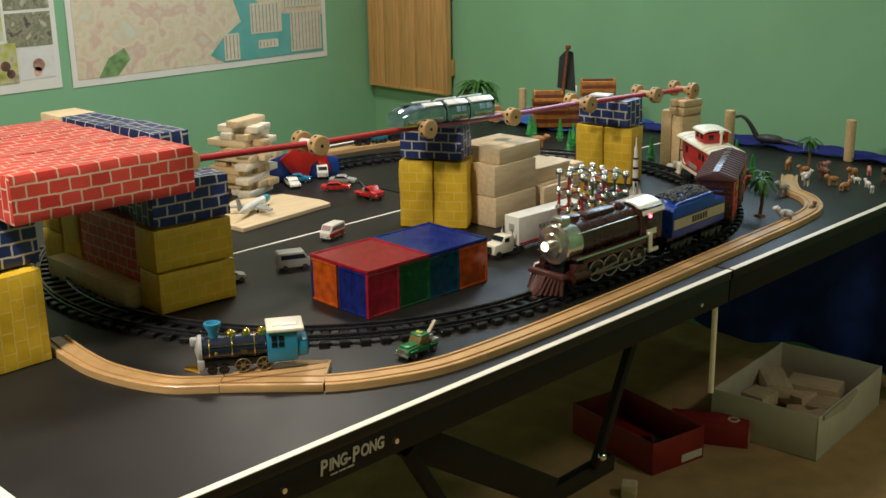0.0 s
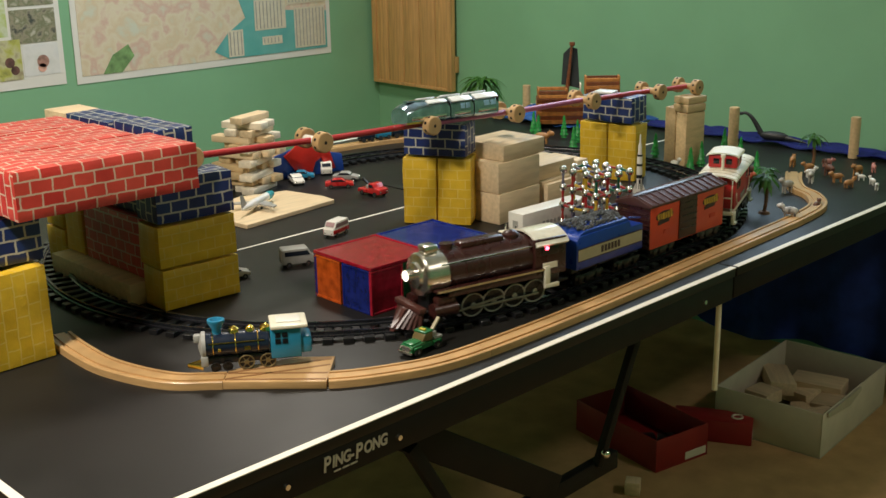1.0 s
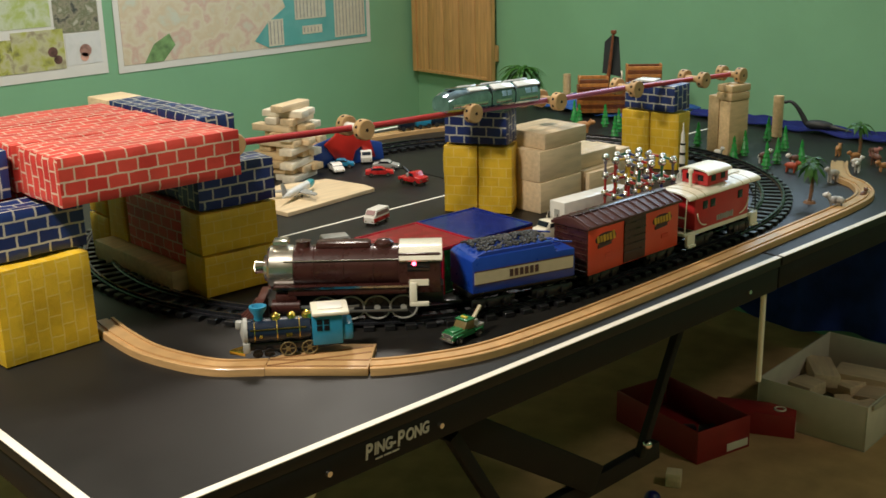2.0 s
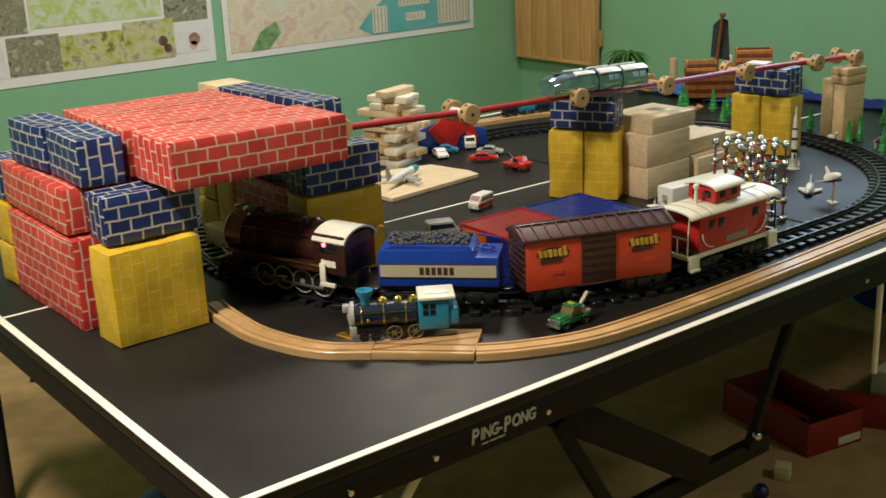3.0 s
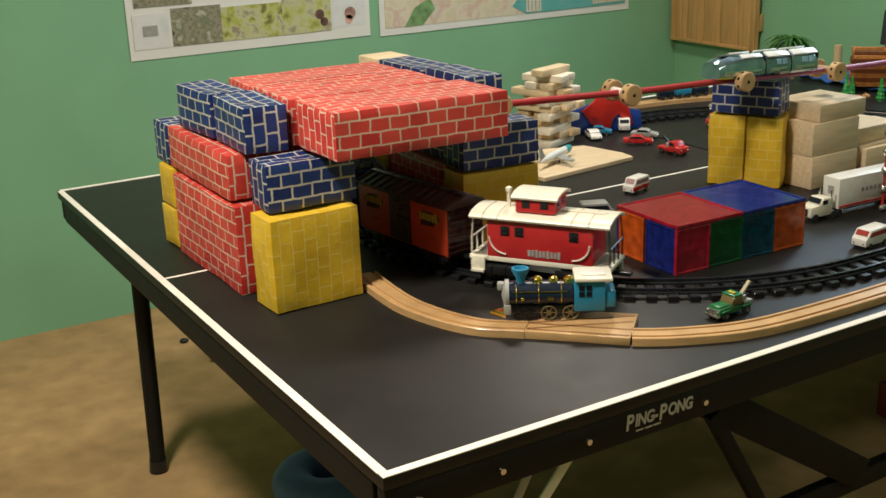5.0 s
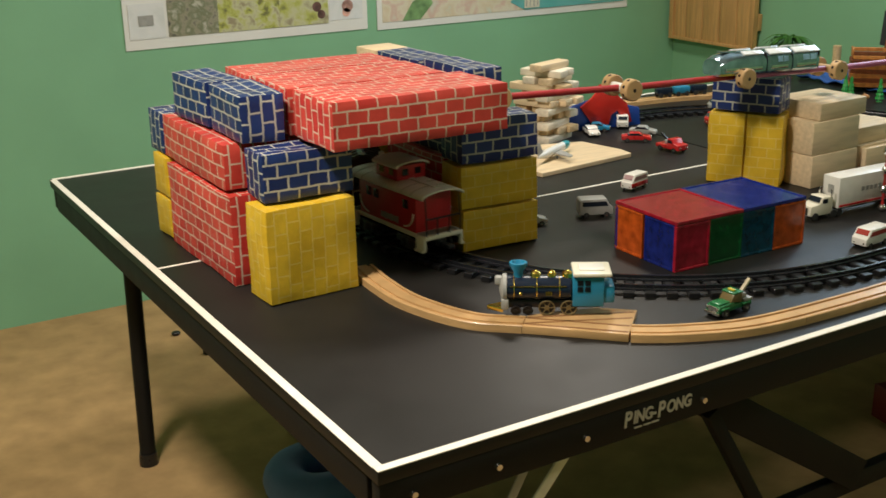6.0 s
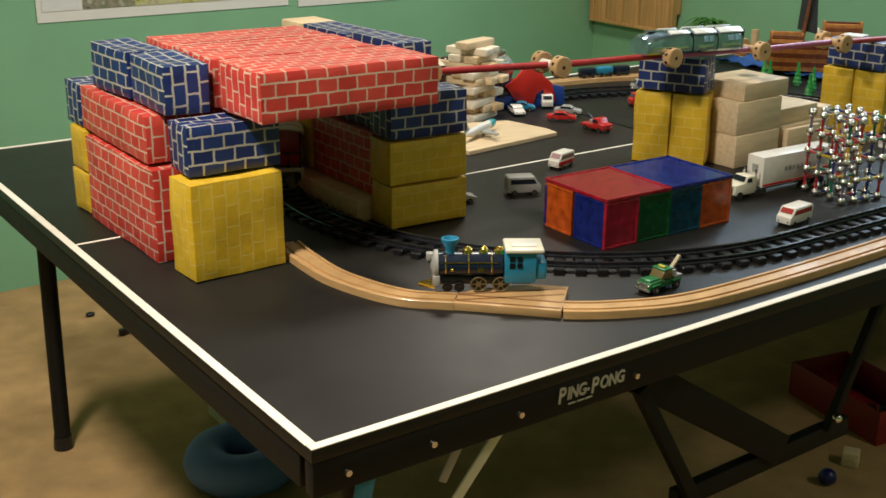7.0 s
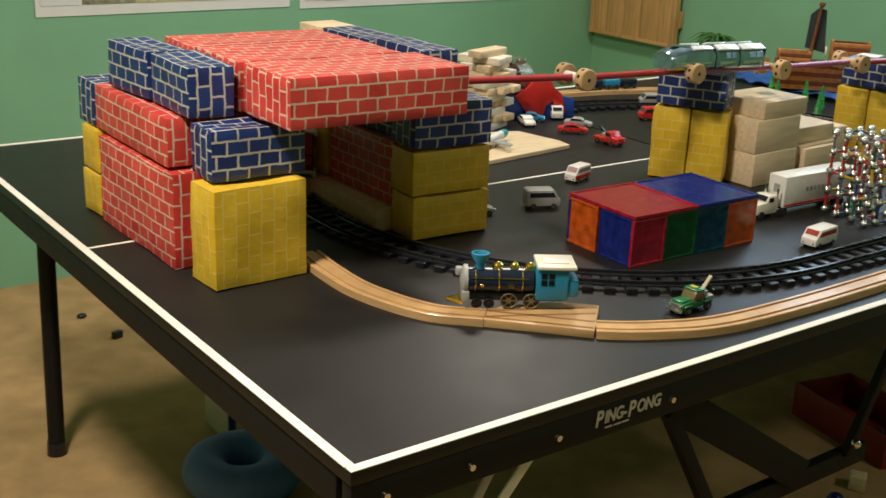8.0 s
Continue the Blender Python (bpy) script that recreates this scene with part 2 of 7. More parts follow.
def add_torus(bm, m, R, r, seg=24, sub=8):
    rings = []
    for i in range(seg):
        a = 2 * math.pi * i / seg
        rings.append([bm.verts.new(m @ Vector(((R + r * math.cos(b)) * math.cos(a), (R + r * math.cos(b)) * math.sin(a), r * math.sin(b)))) for b in [2 * math.pi * j / sub for j in range(sub)]])
    for i in range(seg):
        for j in range(sub):
            bm.faces.new((rings[i][j], rings[(i + 1) % seg][j], rings[(i + 1) % seg][(j + 1) % sub], rings[i][(j + 1) % sub]))
    return bm


def add_prism(bm, outline, axis, a, b, bevel=0.0):
    """A polygon swept along an axis from a to b. outline: pairs in the other two axes, in order."""
    def at(p, d):
        q = list(p)
        q.insert("xyz".index(axis), d)
        return q
    lo, hi = [bm.verts.new(at(p, a)) for p in outline], [bm.verts.new(at(p, b)) for p in outline]
    n = len(outline)
    faces = [bm.faces.new(lo), bm.faces.new(hi[::-1])]
    for i in range(n):
        faces.append(bm.faces.new((lo[i], hi[i], hi[(i + 1) % n], lo[(i + 1) % n])))
    bmesh.ops.recalc_face_normals(bm, faces=faces)
    if bevel:
        bmesh.ops.bevel(bm, geom=list({e for f in faces for e in f.edges}), offset=bevel, segments=2, affect="EDGES", profile=0.5)
    return bm


def add_lathe(bm, m, profile, seg=20):
    """A profile of (radius, height) turned about z."""
    rings = []
    for r, h in profile:
        rings.append([bm.verts.new(m @ Vector((r * math.cos(2 * math.pi * i / seg), r * math.sin(2 * math.pi * i / seg), h))) for i in range(seg)])
    faces = []
    for k in range(len(rings) - 1):
        for i in range(seg):
            faces.append(bm.faces.new((rings[k][i], rings[k][(i + 1) % seg], rings[k + 1][(i + 1) % seg], rings[k + 1][i])))
    faces += [bm.faces.new(rings[0][::-1]), bm.faces.new(rings[-1])]
    bmesh.ops.recalc_face_normals(bm, faces=faces)
    return bm


def add_sweep(bm, points, section, closed=False):
    """A cross-section of (sideways, up) pairs carried along a level path of (x, y, z)."""
    n = len(points)
    rings = []
    for i, p in enumerate(points):
        a = Vector(points[(i - 1) % n] if closed or i else points[0])
        b = Vector(points[(i + 1) % n] if closed or i < n - 1 else points[-1])
        d = (b - a).normalized()
        side = Vector((d.y, -d.x, 0)).normalized()
        rings.append([bm.verts.new(Vector(p) + side * u + Vector((0, 0, w))) for u, w in section])
    k = len(section)
    faces = []
    for i in range(n if closed else n - 1):
        q, r = rings[i], rings[(i + 1) % n]
        for j in range(k):
            faces.append(bm.faces.new((q[j], q[(j + 1) % k], r[(j + 1) % k], r[j])))
    if not closed:
        faces += [bm.faces.new(rings[0][::-1]), bm.faces.new(rings[-1])]
    bmesh.ops.recalc_face_normals(bm, faces=faces)
    return bm


def spline(points, n):
    """n points evenly along a smooth curve through the given ones."""
    pts = [Vector(p) for p in points]
    fine = []
    for i in range(len(pts) - 1):
        p0, p1, p2, p3 = pts[max(0, i - 1)], pts[i], pts[i + 1], pts[min(len(pts) - 1, i + 2)]
        for k in range(24):
            t = k / 24
            fine.append(0.5 * (2 * p1 + (p2 - p0) * t + (2 * p0 - 5 * p1 + 4 * p2 - p3) * t * t + (3 * p1 - p0 - 3 * p2 + p3) * t ** 3))
    fine.append(pts[-1])
    run = [0.0]
    for a, b in zip(fine, fine[1:]):
        run.append(run[-1] + (b - a).length)
    out = []
    for k in range(n):
        d = run[-1] * k / (n - 1)
        i = max(j for j in range(len(run)) if run[j] <= d + 1e-9)
        i = min(i, len(fine) - 2)
        out.append(fine[i].lerp(fine[i + 1], (d - run[i]) / max(1e-9, run[i + 1] - run[i])))
    return out


# ---- the room ----
def slab(name, lo, hi, material, label, category):
    bm = add_box(bmesh.new(), [(a + b) / 2 for a, b in zip(lo, hi)], [b - a for a, b in zip(lo, hi)])
    return single(name, bm, material, label, category, Matrix(), kind="structure", soft=False)


slab("floor", (-3.2, -3.2, FLOOR - 0.1), (WALL_X + 0.1, WALL_Y + 0.1, FLOOR), CARPET, "tan short pile carpet floor of the playroom", "floor")
slab("ceiling", (-3.2, -3.2, 2.45), (WALL_X + 0.1, WALL_Y + 0.1, 2.55), CEILING_WHITE, "plain white painted playroom ceiling", "ceiling")
slab("wall_north", (-3.2, WALL_Y, FLOOR), (WALL_X, WALL_Y + 0.1, 2.45), WALL_GREEN, "green painted wall with maps pinned up", "wall")
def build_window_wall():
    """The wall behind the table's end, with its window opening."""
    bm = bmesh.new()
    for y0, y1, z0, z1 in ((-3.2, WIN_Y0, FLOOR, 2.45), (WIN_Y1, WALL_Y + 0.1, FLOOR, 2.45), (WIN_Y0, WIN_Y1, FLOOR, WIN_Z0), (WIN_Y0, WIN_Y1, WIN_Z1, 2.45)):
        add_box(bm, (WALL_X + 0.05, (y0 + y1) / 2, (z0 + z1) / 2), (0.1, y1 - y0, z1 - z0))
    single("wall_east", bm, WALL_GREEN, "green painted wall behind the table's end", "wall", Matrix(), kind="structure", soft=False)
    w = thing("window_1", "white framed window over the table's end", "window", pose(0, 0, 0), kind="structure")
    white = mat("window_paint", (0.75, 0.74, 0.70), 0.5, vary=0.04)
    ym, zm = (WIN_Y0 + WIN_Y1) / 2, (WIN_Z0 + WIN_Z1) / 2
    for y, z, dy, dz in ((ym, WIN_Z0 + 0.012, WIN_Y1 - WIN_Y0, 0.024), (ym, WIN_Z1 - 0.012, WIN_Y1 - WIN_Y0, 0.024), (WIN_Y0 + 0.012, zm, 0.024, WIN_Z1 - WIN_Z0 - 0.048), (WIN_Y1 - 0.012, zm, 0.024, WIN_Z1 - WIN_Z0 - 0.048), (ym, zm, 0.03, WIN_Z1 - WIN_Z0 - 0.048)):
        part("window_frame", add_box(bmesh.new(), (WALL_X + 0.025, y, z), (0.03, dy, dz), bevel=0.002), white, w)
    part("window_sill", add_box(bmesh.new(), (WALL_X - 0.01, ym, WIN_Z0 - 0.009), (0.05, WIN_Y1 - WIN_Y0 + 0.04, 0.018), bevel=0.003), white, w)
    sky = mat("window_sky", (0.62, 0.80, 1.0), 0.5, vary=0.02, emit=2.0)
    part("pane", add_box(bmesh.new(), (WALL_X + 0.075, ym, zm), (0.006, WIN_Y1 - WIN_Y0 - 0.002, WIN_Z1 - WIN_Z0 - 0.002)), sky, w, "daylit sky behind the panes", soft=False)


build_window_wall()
slab("wall_west", (-3.2, -3.2, FLOOR), (-3.1, WALL_Y, 2.45), WALL_GREEN, "green painted wall of the playroom", "wall")
slab("wall_south", (-3.1, -3.2, FLOOR), (WALL_X, -3.1, 2.45), WALL_GREEN, "green painted wall of the playroom", "wall")


# ---- the table ----
def build_table():
    t = thing("table_tennis_table", "black folding table tennis table with white edge lines", "table", pose(0, 0, 0))
    length, seam, line = 2.5, 1.352, 0.0125
    for x0, x1 in ((0.0, seam), (seam + 0.006, length)):
        part("tabletop", add_box(bmesh.new(), ((x0 + x1) / 2, 0.7635, TOP - 0.009), (x1 - x0, 1.527, 0.018), bevel=0.0015), TABLE_BLACK, t)
    for c, s in (((seam / 2, line / 2 - 0.001, TOP), (seam, line, 0.0016)), (((seam + length) / 2 + 0.002, line / 2 - 0.001, TOP), (length - seam - 0.012, line, 0.0016)),
                 ((line / 2 - 0.001, 0.7635, TOP + 0.0002), (line, 1.5036, 0.0016)), ((length / 2, 1.5205, TOP), (length - 0.01, line, 0.0016)),
                 ((seam / 2 + 0.004, 0.807, TOP), (seam - 0.016, 0.006, 0.0014)), (((seam + length) / 2, 0.806, TOP), (length - seam - 0.03, 0.006, 0.0014))):
        part("painted_line", add_box(bmesh.new(), c, s, bevel=0.0004, seg=1), LINE_WHITE, t, "white painted line", soft=False)
    for c, s in (((seam / 2, 0.012, TOP - 0.041), (seam - 0.004, 0.02, 0.046)), (((seam + length) / 2, 0.014, TOP - 0.041), (length - seam - 0.01, 0.02, 0.046)),
                 ((0.012, 0.7635, TOP - 0.042), (0.019, 1.46, 0.046)), ((length / 2, 1.514, TOP - 0.041), (length - 0.01, 0.02, 0.046)),
                 ((length - 0.012, 0.7635, TOP - 0.042), (0.019, 1.46, 0.046))):
        part("apron", add_box(bmesh.new(), c, s, bevel=0.003), STEEL_BLACK, t, "black steel apron")
    for x in (0.045, 0.16, 0.29, 0.485, 1.25):
        bm = add_cyl(bmesh.new(), (x, 0.004, TOP - 0.042), (x, -0.003, TOP - 0.042), 0.0055, 0.004, 12)
        part("bolt", bm, SILVER, t, "worn steel bolt head")
    for x, y in ((0.125, 1.40), (0.13, 0.13), (2.3, 1.4)):
        bm = add_cyl(bmesh.new(), (x, y, TOP - 0.03), (x - 0.01, y, FLOOR + 0.02), 0.018, seg=18)
        leg = part("leg", bm, STEEL_BLACK, t, "black tubular steel leg")
        part("rubber_foot", add_cyl(bmesh.new(), (x - 0.01, y, FLOOR), (x - 0.01, y, FLOOR + 0.03), 0.022, 0.020, 18), BLACK_PLASTIC, leg)
    # folding frame under the first half
    def bar(p, q, w, h):
        p, q = Vector(p), Vector(q)
        m = Matrix.Translation((p + q) / 2) @ (q - p).to_track_quat("X", "Z").to_matrix().to_4x4()
        bm = bmesh.new()
        add_box(bm, (0, 0, 0), ((q - p).length, w, h), bevel=0.002)
        bm.transform(m)
        return bm
    for p, q, w, h, n in (((0.585, 0.12, 0.655), (0.965, 0.12, 0.405), 0.02, 0.056, "brace"), ((0.595, 0.10, 0.63), (0.90, 0.10, FLOOR + 0.03), 0.018, 0.022, "brace"),
                          ((1.245, 0.12, 0.71), (1.095, 0.12, 0.40), 0.016, 0.018, "brace"), ((0.72, 0.13, 0.385), (1.16, 0.13, 0.392), 0.02, 0.036, "brace")):
        part(n, bar(p, q, w, h), STEEL_BLACK, t, "black steel frame bar")
    part("brace", bar((0.335, 0.06, 0.70), (0.13, 0.075, 0.44), 0.004, 0.016), CREAM, t, "bare metal stay")
    part("brace", bar((0.25, 0.05, 0.70), (0.215, 0.06, 0.62), 0.004, 0.012), GREY_TOY, t, "bare metal stay")
    part("tag", add_box(bmesh.new(), (0.075, 0.02, 0.665), (0.025, 0.003, 0.05), (0, 12, 0), bevel=0.0008), BLUE_TOY, t, "blue hanging tag")
    part("knob", add_ball(bmesh.new(), (1.10, 0.105, 0.43), 0.009), SILVER, t, "chrome knob")
    # lettering on the apron, small capitals after two large initials
    silver = mat("letter_silver", (0.50, 0.48, 0.44), 0.5, vary=0.2, size=90)
    across = 0.350
    for body, size in (("P", 0.0300), ("ING-", 0.0235), ("P", 0.0300), ("ONG", 0.0235)):
        cu = bpy.data.curves.new("lettering", "FONT")
        cu.body, cu.size, cu.extrude, cu.space_character, cu.offset, cu.shear = body, size, 0.0005, 0.95, 0.0007, 0.12
        tmp = new("lettering_source", cu)
        me = bpy.data.meshes.new_from_object(tmp.evaluated_get(bpy.context.evaluated_depsgraph_get()))
        bpy.data.objects.remove(tmp)
        me.transform(Matrix.Diagonal((0.80, 1, 1, 1)))
        wide = max(v.co.x for v in me.vertices)
        me.materials.append(silver)
        ob = new("lettering", me)
        ob.matrix_world = pose(across, 0.0008 + 0.008 * across, TOP - 0.0435 - (0.0022 if body == "P" else 0), 90, 0, 0.46)
        ob.parent = t
        ob["label"] = "silver printed lettering"
        across += wide + (0.0012 if body == "P" else 0.0018)
    for x in (0.374, 0.389, 0.403):
        part("lettering_line", add_box(bmesh.new(), (x, 0.0012, TOP - 0.0505), (0.012, 0.0012, 0.0022)), silver, t, "fine unreadable print", soft=False)
    # the near edge of the old table is not quite square to its end
    for ob in t.children:
        if ob.name.split(".")[0] != "lettering":
            for v in ob.data.vertices:
                v.co.y += 0.008 * v.co.x * max(0.0, 1 - v.co.y / 1.5)
    return t


build_table()


# ---- cardboard blocks ----
def card_block(size, material, m, label, sag=0.004, turn=False, seed=0, group="cardboard building blocks"):
    """A printed cardboard block, worn round at the edges and slightly crushed. Its origin is the middle of its base."""
    sx, sy, sz = size
    bm = bmesh.new()
    n = 7
    bmesh.ops.create_cube(bm, size=1.0)
    bmesh.ops.subdivide_edges(bm, edges=bm.edges[:], cuts=n, use_grid_fill=True)
    for v in bm.verts:
        c = v.co.copy()
        p = Vector((c.x * sx, c.y * sy, (c.z + 0.5) * sz))
        # rounded corners
        near = sorted((0.5 - abs(q)) * s for q, s in zip(c, size))
        if near[1] < 0.001:
            pull = 0.0022
            p -= Vector([math.copysign(pull, q) if abs(q) > 0.499 else 0 for q in c])
        k = Vector((noise.noise(p * 14 + Vector((seed * 3.1, 0, 0))), noise.noise(p * 14 + Vector((0, seed * 5.7, 9))), noise.noise(p * 14 + Vector((7, 0, seed)))))
        p += k * 0.0022
        dip = (1 - (2 * c.x) ** 2) * (1 - (2 * c.y) ** 2)
        if c.z > 0.499:
            p.z -= sag * dip
        if c.z < -0.499:
            p.z = max(p.z, 0.0)
        v.co = p
    uv = bm.loops.layers.uv.new("UVMap")
    bm.normal_update()
    for f in bm.faces:
        nrm = f.normal
        ax = max(range(3), key=lambda i: abs(nrm[i]))
        for l in f.loops:
            x, y, z = l.vert.co
            u = ((y, z), (x, z), (x, y))[ax]
            if ax == 2 and sy > sx:
                u = (u[1], u[0])
            end = ax < 2 and size[1 - ax] < size[ax] - 0.02
            if turn or end:
                u = (u[1], u[0])
            l[uv].uv = (u[0] + 0.5 + 0.0137 * seed, u[1] + 0.0206 * 24 + (0.012 if ax == 2 else 0))
    return single("cardboard_block", bm, material, label, "toy block", m, group)


H = 0.076


def build_house():
    RL, BL, YL = "red brick-print cardboard block", "dark blue brick-print cardboard block", "yellow brick-print cardboard block"
    z1, z2, z3 = TOP, TOP + 0.152, TOP + 0.152 + 0.077
    # left side
    card_block((0.155, 0.078, 0.151), YELLOW_BRICK, pose(0.1745, 0.573, z1, 0, 0, 3), YL + ", standing at the tunnel mouth", turn=True, seed=1)
    card_block((0.152, 0.076, 0.077), BLUE_BRICK, pose(0.187, 0.598, z2, 0, 0, -1), BL + ", on a yellow block", seed=2)
    card_block((0.072, 0.29, 0.150), RED_BRICK, pose(0.119, 0.790, z1, 0, 0, 1), RL + ", standing on edge", seed=3)
    card_block((0.072, 0.070, 0.0755), YELLOW_BRICK, pose(0.118, 0.985, z1, 0, 0, 3), YL + ", low in the back corner", turn=True, seed=4)
    card_block((0.072, 0.070, 0.0755), YELLOW_BRICK, pose(0.119, 0.985, z1 + 0.076, 0, 0, 2), YL + ", stacked on another", turn=True, seed=5)
    card_block((0.15, 0.30, 0.077), RED_BRICK, pose(0.163, 0.815, z2, 0, 0, 0), RL + ", lying flat on the wall", seed=6)
    card_block((0.15, 0.074, 0.077), BLUE_BRICK, pose(0.163, 1.006, z2, 0, 0, 2), BL + ", in the back corner", seed=7)
    card_block((0.074, 0.15, 0.077), BLUE_BRICK, pose(0.148, 0.703, z3 + 0.001, 0, 0, -2), BL + ", beside the roof", seed=8)
    card_block((0.074, 0.15, 0.077), BLUE_BRICK, pose(0.142, 0.857, z3 + 0.001, 0, 0, 3), BL + ", beside the roof at the back", seed=9)
    # roof
    card_block((0.305, 0.150, 0.077), RED_BRICK, pose(0.347, 0.556, z3 + 0.004, -0.6, 0.3, -1), RL + ", forming the tunnel roof", sag=0.003, seed=10)
    card_block((0.290, 0.152, 0.077), RED_BRICK, pose(0.336, 0.710, z3 + 0.003, 0, 0.3, -1), RL + ", forming the tunnel roof", sag=0.006, seed=11)
    card_block((0.285, 0.120, 0.077), RED_BRICK, pose(0.332, 0.848, z3 + 0.003, 0, 0.2, -1), RL + ", forming the tunnel roof at the back", sag=0.004, seed=12)
    # right side
    card_block((0.154, 0.072, 0.0755), YELLOW_BRICK, pose(0.553, 0.617, z1, 0, 0, -2.5), YL + ", lying at the tunnel mouth", seed=13)
    card_block((0.154, 0.072, 0.0755), YELLOW_BRICK, pose(0.551, 0.618, z1 + 0.076, 0, 0, -2), YL + ", stacked on another", seed=14)
    card_block((0.152, 0.078, 0.077), BLUE_BRICK, pose(0.556, 0.625, z2, 0, 0, -4), BL + ", under the roof's edge", seed=15)
    plank = add_box(bmesh.new(), (0, 0, 0.02), (0.075, 0.29, 0.04), bevel=0.002)
    single("wooden_plank", plank, MAPLE, "plain unit block plank lying inside the tunnel", "toy block", pose(0.489, 0.803, z1), "wooden unit blocks")
    card_block((0.074, 0.212, 0.112), RED_BRICK, pose(0.523, 0.767, z1 + 0.04), RL + ", standing on a plank", seed=16)
    card_block((0.074, 0.072, 0.112), YELLOW_BRICK, pose(0.521, 0.911, z1 + 0.04), YL + ", at the plank's end inside the tunnel", turn=True, seed=26)
    for k in range(2):
        card_block((0.074, 0.072, 0.0755), YELLOW_BRICK, pose(0.523, 0.995, z1 + 0.0757 * k, 0, 0, 1), YL + ", at the tunnel's far mouth", turn=True, seed=17 + k)
    card_block((0.074, 0.17, 0.077), BLUE_BRICK, pose(0.535, 0.755, z2, 0, 0, 0), BL + ", on the tunnel wall", seed=19)
    card_block((0.074, 0.16, 0.077), BLUE_BRICK, pose(0.535, 0.925, z2, 0, 0, 0), BL + ", on the tunnel wall at the back", seed=20)
    card_block((0.072, 0.152, 0.077), BLUE_BRICK, pose(0.541, 0.690, z3 + 0.004, 0, 1.0, 0), BL + ", on the top course", seed=21)
    card_block((0.072, 0.152, 0.077), BLUE_BRICK, pose(0.535, 0.846, z3 + 0.002, 0, -1.0, 2), BL + ", on the top course", seed=22)
    cube = add_box(bmesh.new(), (0, 0, 0.037), (0.074, 0.075, 0.074), bevel=0.0025)
    single("wooden_block", cube, BOARD_WOOD, "pale wooden cube on the top course", "toy block", pose(0.533, 0.964, z3 + 0.002, 0, 0, 2), "wooden unit blocks")
    # two towers that carry the monorail
    for m, s, hy, hb in ((pose(1.216, 0.666, 0, 0, 0, 34), 30, 0.148, 0.074), (pose(1.80, 0.645, 0, 0, 0, 14), 40, 0.142, 0.066)):
        for k in (-1, 1):
            card_block((0.074, 0.0755, hy), YELLOW_BRICK, m @ pose(0, 0.0378 * k, TOP), YL + ", in the monorail tower", seed=s + k)
        card_block((0.076, 0.142, hb), BLUE_BRICK, m @ pose(0.004, 0.0, TOP + hy + 0.001, 0, 0, -7), BL + ", under the monorail", seed=s + 5)


build_house()


# ---- wooden blocks ----
def unit_block(size, m, label, material=MAPLE, group="wooden unit blocks", name="wooden_block"):
    bm = add_box(bmesh.new(), (0, 0, size[2] / 2), size, bevel=0.0025)
    return single(name, bm, material, label, "toy block", m, group)


